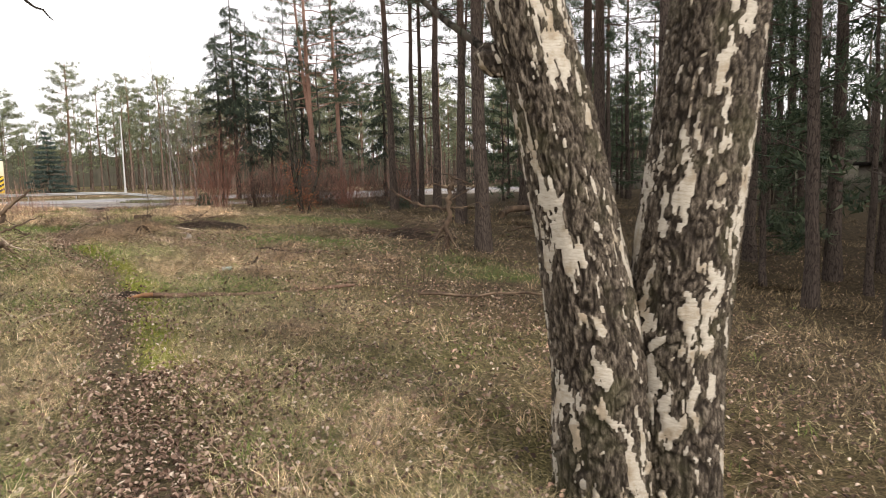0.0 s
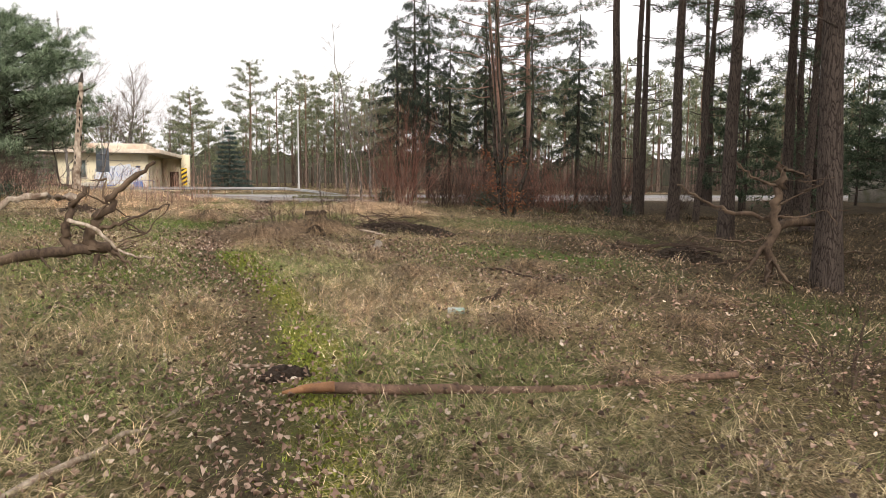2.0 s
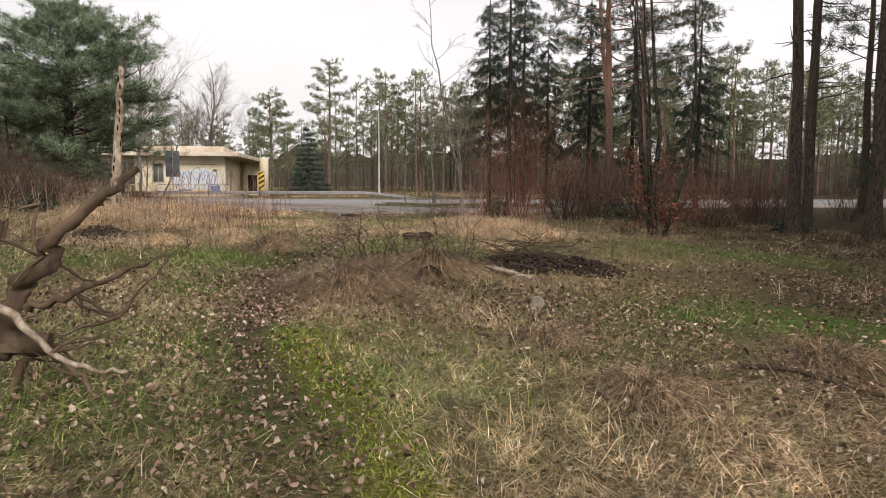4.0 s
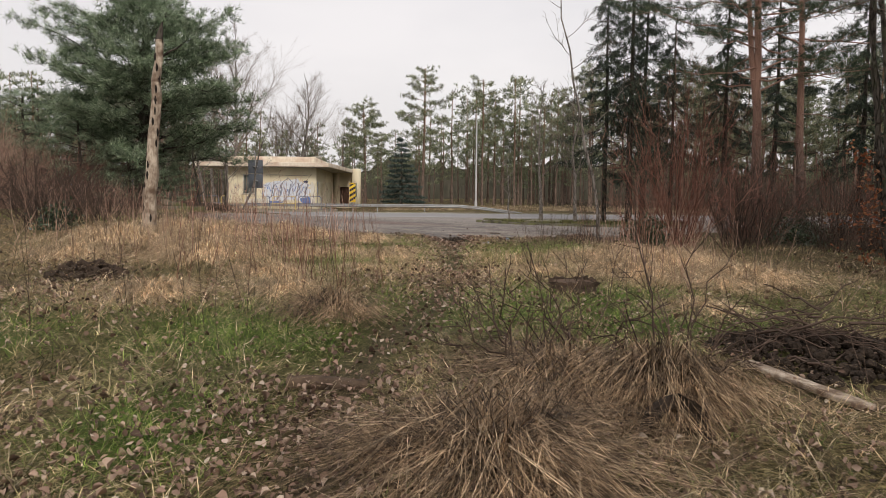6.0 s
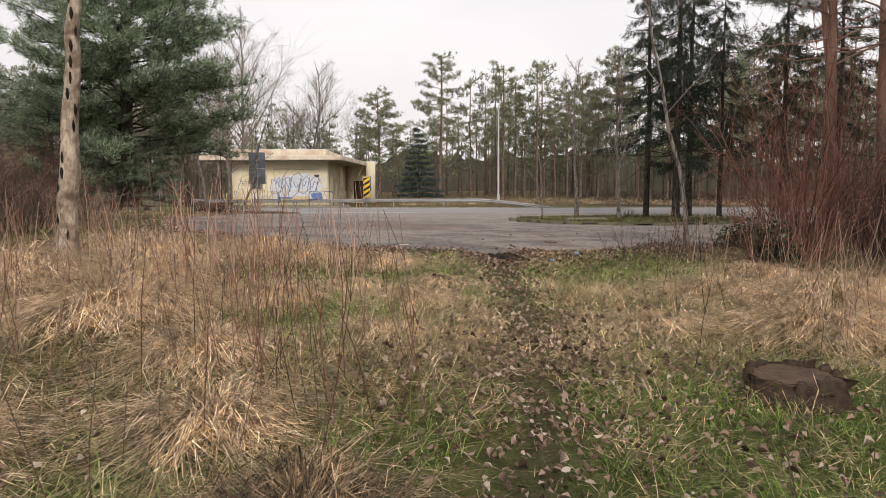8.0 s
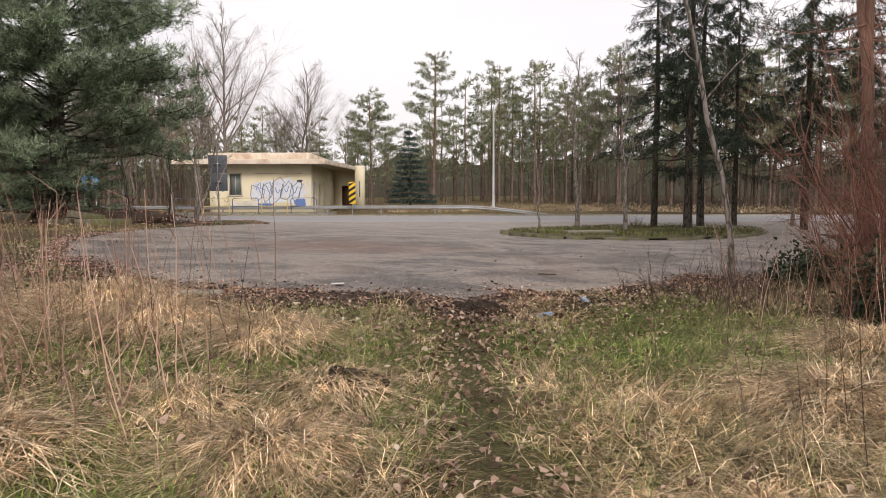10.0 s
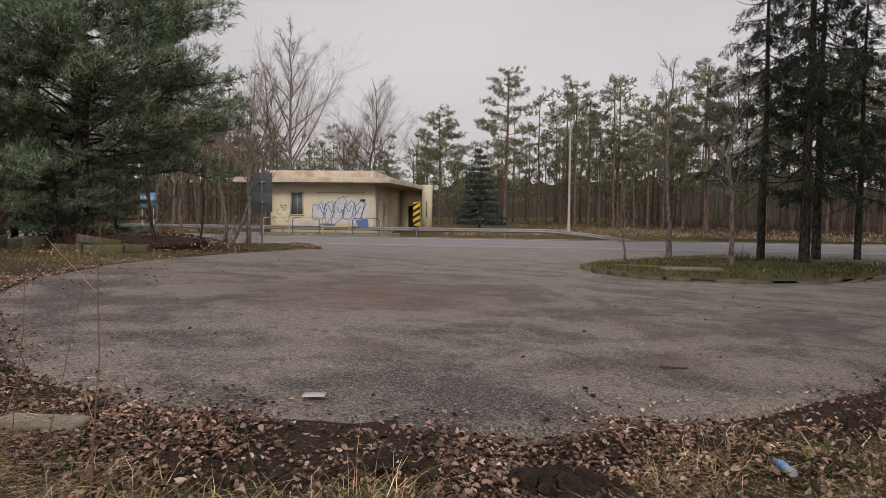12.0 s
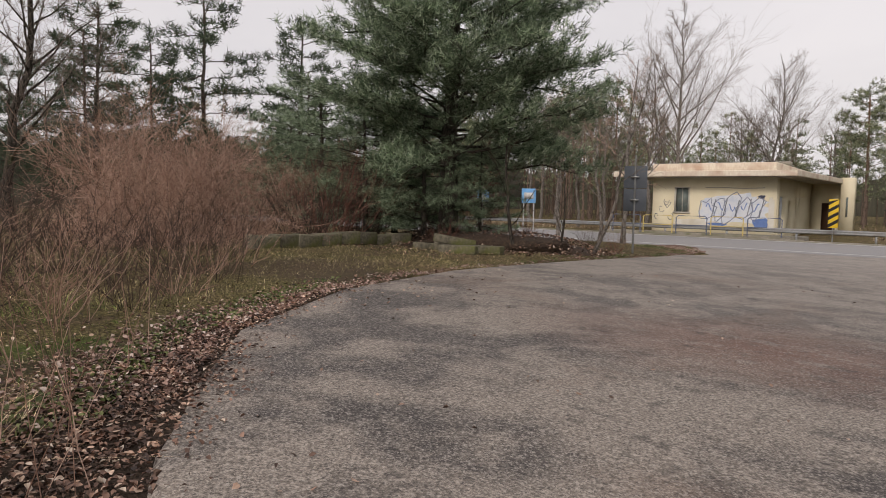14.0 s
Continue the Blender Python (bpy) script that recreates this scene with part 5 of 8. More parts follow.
# spruce beside the building
sp = spruce(7.4, 2.3, 2, 13, 12)
e = thing("spruce_tree", "small blue-green spruce with dense drooping branches", "tree", (-10.0, 92.5, 0.95))
for nm, me, mm in zip(("trunk", "branchwork", "crown"), sp, (M_DARK_BARK, M_DARK_BARK, M_SPRUCE)):
    part(nm, me, mm, e, kind="" if nm == "trunk" else "stuff")

# the broad pine at the end of the lot
bp = pine(8.9, 0.3, 0.24, 1450, 28, 91, 6, size=0.25, spreadr=4.2, wide=0.011, fill=1.35, tuft_step=0.24, rise=(0.0, 0.65), jitter=0.8, domed=True)
plant_pine(bp, (-15.5, 46.2, gz(-15.5, 46.2)), "broad dense pine with branches down to the ground", bark=M_DARK_BARK, needle=M_NEEDLE_BLUE)
bp2 = pine(10.0, 0.24, 0.06, 620, 20, 92, 4, size=0.28, spreadr=4.8, wide=0.013, fill=1.1, tuft_step=0.27, jitter=0.8)
plant_pine(bp2, (-23.5, 46.5, gz(-23.5, 46.5)), "dense pine behind the broad one", scale=0.45, bark=M_DARK_BARK, needle=M_NEEDLE_BLUE)
# small pines added with dark needles to fill the shade below the crown
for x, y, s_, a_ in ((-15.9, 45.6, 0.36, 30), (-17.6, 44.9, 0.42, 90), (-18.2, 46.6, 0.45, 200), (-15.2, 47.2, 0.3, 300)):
    plant_pine(bp2, (x, y, gz(x, y)), "added low pine, dark-needled to stand for shade under the broad pine", "dark growth under the broad pine", a_, M_DARK_BARK, M_DARK_NEEDLE, scale=s_)
plant_pine(bp2, (-20.3, 45.4, gz(-20.3, 45.4)), "smaller dense pine beside the broad one", turn=120, bark=M_DARK_BARK, needle=M_NEEDLE_BLUE, scale=0.48)
for x, y, s in ((-37, 50.5, 1.6), (-34, 54.5, 1.45), (-41, 46.5, 1.5), (-33, 43, 1.05), (-36, 47, 1.15), (-30, 52, 1.0), (-41, 41, 1.1), (-44, 52, 1.2), (-38, 36, 0.9), (-47, 33, 1.1), (-28, 58, 1.1), (-50, 44, 1.2), (-42, 60, 1.3), (-52, 66, 1.3), (-60, 50, 1.3), (-45, 72, 1.3), (-60, 76, 1.3), (-33, 30, 0.9), (-40, 24, 1.1), (-47, 18, 1.1), (-30, 17, 1.0), (-36, 8, 1.1)):
    plant_pine(low[int(x) % 3], (x, y, gz(x, y)), "bushy green pine behind the shrubs", "pines beyond the shrubs", q.uniform(0, 360), M_DARK_BARK, M_NEEDLE_BLUE, scale=s * (0.85 if y < 56 else 0.7))

# leafless trees
pop = [bare_tree(19, 0.24, s, 17, 17, 0.3, 1.6, 0.33, twig_r=0.013, sub=4, vase=0.72) for s in (11, 12)]
full = [bare_tree(18, 0.2, s, 24, 26, 0.25, 1.25, 0.33, twig_r=0.009, sub=4, vase=0.6, fan=0.42) for s in (13, 14)]
plant_bare(full[0], (-27.2, 86.5, 0.8), "tall leafless poplar with upswept branches", "leafless trees behind the building")
plant_bare(full[1], (-22.9, 101, 0.9), "tall leafless poplar with upswept branches", "leafless trees behind the building", scale=0.9)
plant_bare(full[1], (-29.5, 88, 0.8), "tall leafless poplar with upswept branches", "leafless trees behind the building", 70, scale=0.85)
for x, y, s in ((-26, 104, 0.6), (-25, 109, 0.66), (-28, 107, 0.62), (-20.5, 112, 0.6), (-32, 98, 0.6), (-36, 92, 0.66), (-38, 84, 0.6), (-31, 79, 0.5), (-34.5, 81, 0.55), (-42, 88, 0.62)):
    plant_bare(pop[k % 2], (x, y, 0.9), "slender leafless tree behind the building", "leafless trees behind the building", q.uniform(0, 360), scale=s)
    k += 1
pale = bare_tree(8.5, 0.11, 15, 16, 8, 0.25, 0.8, 0.3, twig_r=0.008)
plant_bare(pale, (-17.5, 60.5, gz(-17.5, 60.5)), "pale-barked leafless tree by the road", "pale trees by the road", twig=M_TAN_TWIG)
plant_bare(pale, (-19.8, 62.5, gz(-19.8, 62.5)), "pale-barked leafless tree by the road", "pale trees by the road", 100, twig=M_TAN_TWIG, scale=0.9)
plant_bare(pale, (-24.5, 66, 0.7), "pale-barked leafless tree by the road", "pale trees by the road", 200, twig=M_TAN_TWIG)
slim = bare_tree(5.2, 0.05, 16, 10, 6, 0.4, 1.0, 0.25, twig_r=0.005)
plant_bare(slim, (-12.3, 48.7, gz(-12.3, 48.7)), "pale leaning birch sapling at the lot", lean=(0, 16))
dk = bare_tree(3.6, 0.055, 17, 9, 6, 0.18, 0.8, 0.4, twig_r=0.005)
plant_bare(dk, (-13.0, 45.9, gz(-13, 45.9)), "dark forked leafless tree on the bank", bark=M_DARK_BARK, twig=M_BROWN_TWIG)
plant_bare(dk, (-12.7, 47.6, gz(-12.7, 47.6)), "dark forked leafless tree on the bank", turn=150, bark=M_DARK_BARK, twig=M_BROWN_TWIG, scale=0.7)
lt = bare_tree(10, 0.14, 18, 34, 13, 0.2, 0.9, 0.27, twig_r=0.008, sub=4)
plant_bare(lt, (-24.0, 37.6, gz(-24, 37.6)), "leafless tree with spreading grey limbs", bark=M_DARK_BARK)
plant_bare(lt, (-27.5, 41.0, gz(-27.5, 41)), "leafless tree with spreading grey limbs", turn=80, bark=M_DARK_BARK, scale=0.7)

# trees on the island
it = [bare_tree(7.8, 0.1, 51, 18, 8, 0.3, 1.25, 0.32, twig_r=0.008), bare_tree(6.8, 0.085, 52, 18, 8, 0.3, 1.1, 0.34, twig_r=0.008)]
plant_bare(bare_tree(3.6, 0.045, 53, 9, 6, 0.3, 0.9, 0.3, lean=(-0.08, 0)), (0.3, 54.5, gz(0.3, 54.5) + 0.1), "small leaning leafless tree on the island", "trees on the island")
plant_bare(it[0], (2.2, 57.0, gz(2.2, 57.0) + 0.1), "leafless young tree on the island", "trees on the island")
plant_bare(it[1], (3.5, 52.3, gz(3.5, 52.3) + 0.1), "leafless young tree on the island", "trees on the island", 40)


def dark_conifer(seed, h=13.5, w=2.9):
    qq = np.random.default_rng(seed)
    trunk = Shape().tube(bent((0, 0, -0.1), (0, 0, h), 8, 0.006, qq), np.linspace(0.17, 0.03, 8), 10, 0.04, seed)
    limbs, cs, ds = Shape(), [], []
    for k in range(64):
        s = 0.2 + 0.78 * ((k + qq.uniform(0, 1)) / 64)
        a = k * 2.4 + qq.uniform(-0.4, 0.4)
        ln = w * (1.25 - 0.95 * s) * qq.uniform(0.45, 1.2)
        p0 = np.array([0, 0, h * s])
        p1 = p0 + np.array([np.cos(a) * ln, np.sin(a) * ln, qq.uniform(-0.45, 0.05) * ln])
        path = bent(p0, p1, 6, 0.03, qq, 0.06)
        limbs.tube(path, np.linspace(0.03, 0.006, 6), 4, cap=False)
        if (s < 0.36 and qq.uniform() < 0.7) or qq.uniform() < 0.1:
            continue
        for u in np.linspace(0.18, 1, max(5, int(ln * 6))):
            i0 = min(4, int(u * 5))
            c = path[i0] + (path[i0 + 1] - path[i0]) * (u * 5 - i0)
            # a branchlet that hangs from the limb
            side = unit(np.array([-np.sin(a), np.cos(a), 0]) * qq.choice([-1, 1]) * qq.uniform(0.2, 1) + np.array([np.cos(a), np.sin(a), 0]) * 0.5 - np.array([0, 0, qq.uniform(0.4, 1.2)]))
            drop_ = qq.uniform(0.25, 0.75) * (1.1 - 0.4 * s)
            limbs.tube(np.stack([c, c + side * drop_]), [0.006, 0.002], 3, cap=False)
            for w_ in np.linspace(0.05, 1, 5):
                cs.append(c + side * drop_ * w_ + qq.normal(size=3) * 0.03)
                ds.append(side + np.array([0, 0, -0.5]))
    v, f = spikes(np.array(cs), np.array(ds), 9, 0.2, 0.015, qq, 0.8)
    return trunk.mesh("trunk"), limbs.mesh("branchwork"), mesh_of("crown", v, f)


dcs = [dark_conifer(5), dark_conifer(6)]
for i, (x, y, s) in enumerate(((6.0, 58.5, 1.0), (7.0, 56.4, 1.15), (8.6, 60.0, 1.1), (12.5, 57.5, 1.0), (16.5, 60.5, 1.1), (19.0, 55.5, 1.0), (10.4, 60.5, 0.9))):
    e = thing("conifer_tree", "dark drooping conifer on the island" if i < 3 else "dark drooping conifer past the island", "tree", (x, y, gz(x, y) + 0.05), i * 70, "trees on the island")
    e.scale = (s, s, s)
    for nm, me, mm in zip(("trunk", "branchwork", "crown"), dcs[i % 2], (M_DARK_BARK, M_DARK_BARK, M_DARK_NEEDLE)):
        part(nm, me, mm, e, kind="" if nm == "trunk" else "stuff")
plant_bare(bare_tree(7.5, 0.09, 54, 14, 7, 0.3, 1.0, 0.3), (13.0, 60, gz(13, 60)), "leafless young tree past the island", "trees on the island")
plant_shrub(shrub(0.8, 30, 0.6, 55, 0.004), (4.3, 54.5, gz(4.3, 54.5) + 0.12), "low leafless shrub on the island", M_BROWN_TWIG)
# leaning pale sapling at the lot's edge
ls = bare_tree(7.2, 0.042, 57, 9, 5, 0.35, 0.9, 0.22, lean=(-0.17, 0.02), twig_r=0.005)
plant_bare(ls, (1.75, 34.9, gz(1.75, 34.9)), "slender pale sapling leaning over the lot")

# shrubs
plant_shrub(shrub(3.9, 62, 0.8, 5, 0.009, 11, 0.4, 0.0, 0.2, 0.06, 2), (3.35, 33.6, gz(3.35, 33.6)), "dense reddish leafless shrub at the lot's edge", M_RED_TWIG)
plant_shrub(shrub(2.0, 26, 0.7, 6, 0.006, 8, 0.4, 0.0, 0.2, 0.08, 2), (2.2, 32.4, gz(2.2, 32.4)), "reddish-brown leafless shrub at the lot's edge", M_RED_TWIG)
plant_shrub(shrub(2.2, 60, 0.6, 7, 0.009, 6, 0.5), (5.0, 34.5, gz(5, 34.5)), "brown leafless shrub under the pines", M_BROWN_TWIG)
rb = [shrub(2.3, 50, 1.0, s, 0.008, 8, 0.5, 0.1, 0.2, 0.07, 1) for s in (8, 9)]
for i, (x, y, s) in enumerate(((9.2, 36.5, 1.0), (10.8, 38.5, 1.0), (12.8, 40, 1.0), (6.2, 37.5, 0.8), (8.0, 40.5, 1.0), (15.5, 42, 1.1), (18.5, 40, 1.0), (5.2, 39.0, 0.8), (6.0, 35.8, 1.0), (7.2, 38.5, 1.3), (9.4, 39.5, 1.4), (11.5, 42.0, 1.5), (7.8, 35.2, 1.0), (10.0, 34.4, 1.1), (13.8, 37.8, 1.3), (8.6, 43.2, 1.3), (12.5, 36.2, 1.2), (14.8, 39.8, 1.4))):
    plant_shrub(rb[i % 2], (x, y, gz(x, y)), "rust-brown leafless undergrowth shrub", M_RED_TWIG if i % 4 == 1 else M_BROWN_TWIG, "undergrowth by the lot", q.uniform(0, 360), s)

# beech sapling that keeps its rusty leaves
be = thing("beech_sapling", "slim multi-stemmed sapling with rust-coloured leaves", "tree", (6.6, 30.6, gz(6.6, 30.6)))
qq = np.random.default_rng(81)
cs = []
for i in range(6):
    a = qq.uniform(0, 6.28)
    top = np.array([np.cos(a) * 0.9, np.sin(a) * 0.9, qq.uniform(6.0, 9.5)])
    path = bent((np.cos(a) * 0.15, np.sin(a) * 0.15, -0.1), top, 8, 0.04, qq)
    part("stem", Shape().tube(path, np.linspace(0.075, 0.014, 8), 7), M_DARK_BARK, be)
    tw = Shape()
    for _ in range(14):
        p = path[qq.integers(1, 7)]
        d = unit(qq.normal(size=3) * (1, 1, 0.4) + (0, 0, 0.3)) * qq.uniform(0.3, 1.1)
        tw.tube(bent(p, p + d, 4, 0.08, qq), np.linspace(0.01, 0.003, 4), 3, cap=False)
        if p[2] < 2.2:
            cs += [p + d * qq.uniform(0.3, 1) + qq.normal(size=3) * 0.1 for _ in range(16)]
    part("twig_work", tw, M_BROWN_TWIG, be, kind="stuff")
for _ in range(420):
    cs.append(np.array([qq.normal() * 0.45, qq.normal() * 0.45, abs(qq.normal()) * 0.7 + 0.15]))
v, f = leaves(np.array(cs), 0.075, qq, 1.2)
part("foliage", mesh_of("foliage", v, f), M_RUST_LEAF, be, kind="stuff")


def leafy_clump(at, r, h, n, seed, label, mat=M_IVY, size=0.07):
    qq = np.random.default_rng(seed)
    u = unit(qq.normal(size=(n, 3))) * qq.uniform(0.5, 1.0, (n, 1)) ** 0.5
    c = u * (r, r, h) * (1 + 0.25 * qq.normal(size=(n, 1)))
    c[:, 2] = np.abs(c[:, 2])
    v, f = leaves(c, size, qq, 1.0)
    e = thing("evergreen_bush", label, "bush", at)
    st = Shape()
    for _ in range(14):
        p = unit(qq.normal(size=3)) * (r, r, h) * 0.85
        p[2] = abs(p[2])
        st.tube(bent((0, 0, -0.05), p, 5, 0.05, qq), np.linspace(0.012, 0.004, 5), 4, cap=False)
    part("stem_work", st, M_BROWN_TWIG, e, kind="stuff")
    part("foliage", mesh_of("foliage", v, f), mat, e, kind="stuff")


leafy_clump((2.45, 32.6, gz(2.45, 32.6)), 0.32, 0.6, 1100, 82, "dark glossy evergreen bush beside the shrub")
leafy_clump((3.0, 35.5, gz(3, 35.5)), 0.5, 0.5, 900, 83, "low dark evergreen bush beside the shrub")
leafy_clump((12.4, 34.0, gz(12.4, 34)), 0.6, 0.5, 900, 84, "low dark evergreen bush under pines")
leafy_clump((10.4, 35.0, gz(10.4, 35)), 0.6, 0.5, 700, 85, "low dark evergreen bush under pines")
leafy_clump((7.4, 37.0, gz(7.4, 37)), 0.9, 0.8, 1100, 87, "low dark evergreen bush under pines")
leafy_clump((9.0, 41.0, gz(9, 41)), 1.2, 1.0, 1300, 88, "low dark evergreen bush under pines")
leafy_clump((-9.2, 30.2, gz(-9.2, 30.2)), 0.4, 0.5, 400, 86, "low dark evergreen bush in the thicket")

# thicket on the other side of the meadow
tan = [shrub(2.4, 44, 1.1, s, 0.008, 8, 0.7, 0.2, 0.2, 0.08, 2) for s in (61, 62, 63)]
for i, (x, y, s, m_) in enumerate(((-9.6, 30.6, 0.75, 2), (-10.8, 32.2, 0.85, 2), (-11.9, 33.6, 0.9, 2), (-10.0, 33.0, 0.7, 1), (-12.6, 31.2, 0.9, 2), (-13.5, 33.0, 1.0, 2), (-14.8, 31.5, 1.1, 2), (-12.0, 28.5, 0.9, 2), (-14.0, 27.5, 1.0, 2), (-16.5, 29.5, 1.1, 2), (-11.6, 25.5, 0.8, 2), (-14.5, 24.0, 1.0, 2), (-13.2, 35.2, 0.7, 1), (-12.1, 36.4, 0.6, 1), (-16.0, 34.0, 1.0, 2), (-9.5, 19.0, 0.8, 2), (-11.5, 20.5, 1.0, 2), (-12.5, 16.0, 1.0, 2))):
    plant_shrub(tan[i % 3], (x, y, gz(x, y)), "tangled brown leafless bush in the thicket", (M_TAN_TWIG, M_TAN_TWIG, M_BROWN_TWIG)[m_], "thicket beside the meadow", q.uniform(0, 360), s)
brush = [shrub(1.25, 20, 0.9, s, 0.0055, 6, 0.45, 0.1, 0.25, 0.06, 1) for s in (67, 68)]
for i, (x, y, s) in enumerate(((-9.5, 33.9, 0.8), (-10.0, 34.9, 0.9), (-10.6, 35.6, 0.9), (-11.3, 36.5, 0.95), (-10.6, 34.2, 1.0), (-11.4, 35.3, 1.1), (-12.1, 36.9, 1.0), (-9.9, 33.0, 0.9), (-11.6, 34.2, 1.1), (-12.6, 35.6, 1.2), (-12.6, 37.6, 0.9), (-13.4, 36.9, 1.2), (-10.9, 33.3, 1.0), (-13.8, 38.4, 1.1))):
    plant_shrub(brush[i % 2], (x, y, gz(x, y)), "thin brown brushwood growing on the verge", M_BROWN_TWIG if i % 3 else M_TAN_TWIG, "brushwood on the verge", q.uniform(0, 360), s)
will = shrub(4.9, 70, 1.7, 65, 0.013, 20, 0.9, 0.45, 0.3, 0.13, 3, 1.0)
for i, (x, y, s) in enumerate(((-17.8, 39.6, 0.8), (-19.8, 39.0, 0.95), (-21.5, 40.8, 0.95), (-19.0, 41.8, 0.72), (-17.3, 38.2, 0.6))):
    plant_shrub(will, (x, y, gz(x, y)), "large rounded willow shrub with orange-brown twigs", M_TAN_TWIG, "willows beside the lot", q.uniform(0, 360), (s, s, s * 0.95))
for i, (x, y, s) in enumerate(((-16.3, 41.8, 0.95), (-17.0, 43.0, 1.2), (-18.2, 45.2, 1.5), (-19.6, 46.4, 1.6), (-16.9, 46.8, 1.3), (-17.6, 48.6, 1.4), (-15.9, 48.2, 0.7), (-14.6, 44.9, 0.35), (-13.6, 46.6, 0.35), (-12.2, 49.8, 0.32), (-13.4, 50.5, 0.4), (-14.6, 48.6, 0.45), (-12.9, 44.6, 0.3))):
    plant_shrub(rb[i % 2], (x, y, gz(x, y)), "brown leafless bush on the shaded bank", M_BROWN_TWIG, "bushes on the bank", q.uniform(0, 360), s)

# ---------------------------------------------------------------- birch with cracked bark
def birch_stem(points, radii, seed, rows=400, cols=150):
    """A stem whose cream plates stand proud of dark furrows."""
    pts = np.asarray(points, float)
    t = np.linspace(0, 1, rows)
    t = np.where(t < 0.86, t * 0.66 / 0.86, 0.66 + (t - 0.86) / 0.14 * 0.34) if rows > 100 else t
    s = np.linspace(0, 1, len(pts))
    line = np.stack([np.interp(t, s, pts[:, k]) for k in range(3)], 1)
    for _ in range(40 if rows > 100 else 4):
        line[1:-1] = (line[:-2] + 2 * line[1:-1] + line[2:]) / 4
    rad = np.interp(t, s, radii)
    ang = np.linspace(0, 2 * np.pi, cols, endpoint=False)
    v = np.zeros((rows, cols, 3))
    plate, deep = np.zeros((rows, cols)), np.zeros((rows, cols))
    for i in range(rows):
        for j in range(cols):
            d = Vector((math.cos(ang[j]), math.sin(ang[j]), 0))
            p = Vector((d.x * 0.32, d.y * 0.32, line[i, 2])) + Vector((seed * 7.1, 0, 0))
            wv = Vector((noise.noise(p * 6.0), noise.noise(p * 6.0 + Vector((9, 0, 0))), 0.8 * noise.noise(p * 4.0 + Vector((0, 9, 0))))) * 0.7
            m_ = noise.fractal(Vector((p.x * 30, p.y * 30, p.z * 7)) + wv, 0.7, 2.0, 3)
            body = noise.fractal(Vector((p.x * 8.0, p.y * 8.0, p.z * 1.9)) + wv * 0.6, 0.8, 2.0, 3)
            big = noise.noise(Vector((p.x * 2.0, p.y * 2.0, p.z * 0.9)))
            k = min(1.0, max(0.0, (body + 0.18 * big + 0.46 * m_ - 0.27) / 0.06))
            furrow = 1 - min(1.0, abs(noise.noise(Vector((p.x * 30, p.y * 30, p.z * 7.5)) + wv * 1.5)) * 3.0)
            chip = noise.noise(Vector((p.x * 34, p.y * 34, p.z * 13)))
            plate[i, j] = k
            deep[i, j] = furrow * (1 - k)
            r = rad[i] * (1 + 0.03 * math.sin(ang[j] * 3 + line[i, 2])) + 0.003 * k + (1 - k) * (0.01 + 0.007 * chip - 0.028 * furrow) + 0.002 * m_
            v[i, j] = (line[i, 0] + d.x * r, line[i, 1] + d.y * r, line[i, 2])
    i, j = np.meshgrid(np.arange(rows - 1), np.arange(cols), indexing="ij")
    a, b_ = i * cols + j, i * cols + (j + 1) % cols
    f = np.stack([a, b_, b_ + cols, a + cols], -1).reshape(-1, 4)
    me = mesh_of("stem", v.reshape(-1, 3), f, True)
    at = me.attributes.new("plate", "FLOAT", "POINT")
    at.data.foreach_set("value", plate.astype(np.float32).ravel())
    at = me.attributes.new("furrow", "FLOAT", "POINT")
    at.data.foreach_set("value", deep.astype(np.float32).ravel())
    return me


m, t, b = base_mat("birch_bark", 0.85, 0, 0.2)
pa = t.nodes.new("ShaderNodeAttribute")
pa.attribute_name = "plate"
fa = t.nodes.new("ShaderNodeAttribute")
fa.attribute_name = "furrow"
gr = noise_of(t, 42, 6, 0.75, (1, 1, 0.3))
lines = noise_of(t, 26, 5, 0.7, (0.7, 0.7, 3))
blotch = noise_of(t, 5, 4, 0.6)
pale_c = ramp(t, lines, [(0.26, (0.2, 0.16, 0.115)), (0.38, (0.46, 0.41, 0.33)), (0.7, (0.62, 0.575, 0.49))])
pale_c = mixc(t, ramp(t, blotch, [(0.48, (0, 0, 0)), (0.64, (0.75, 0.75, 0.75))]), pale_c, mixc(t, gr, (0.16, 0.12, 0.075), (0.5, 0.39, 0.26)))
rough_c = ramp(t, gr, [(0.36, (0.022, 0.017, 0.013)), (0.5, (0.10, 0.08, 0.06)), (0.62, (0.27, 0.225, 0.175))])
rough_c = mixc(t, ramp(t, fa.outputs["Fac"], [(0.35, (0, 0, 0)), (0.8, (0.85, 0.85, 0.85))]), rough_c, (0.018, 0.013, 0.01))
mossy_c = mixc(t, ramp(t, noise_of(t, 2.2, 4, 0.6), [(0.5, (0, 0, 0)), (0.68, (0.55, 0.55, 0.55))]), rough_c, mixc(t, gr, (0.02, 0.02, 0.008), (0.15, 0.145, 0.07)))
edge = nd(t, "ShaderNodeMath")
edge.operation = "MULTIPLY_ADD"
t.links.new(gr, edge.inputs[0])
edge.inputs[1].default_value = 0.9
t.links.new(pa.outputs["Fac"], edge.inputs[2])
fac = ramp(t, edge.outputs["Value"], [(0.86, (0, 0, 0)), (0.94, (1, 1, 1))])
t.links.new(mixc(t, fac, mossy_c, pale_c), b.inputs["Base Color"])
bump(t, b, mixc(t, fac, gr, mixc(t, 0.75, lines, (0.6, 0.6, 0.6))), 0.9, 0.025)
M_BIRCH = m

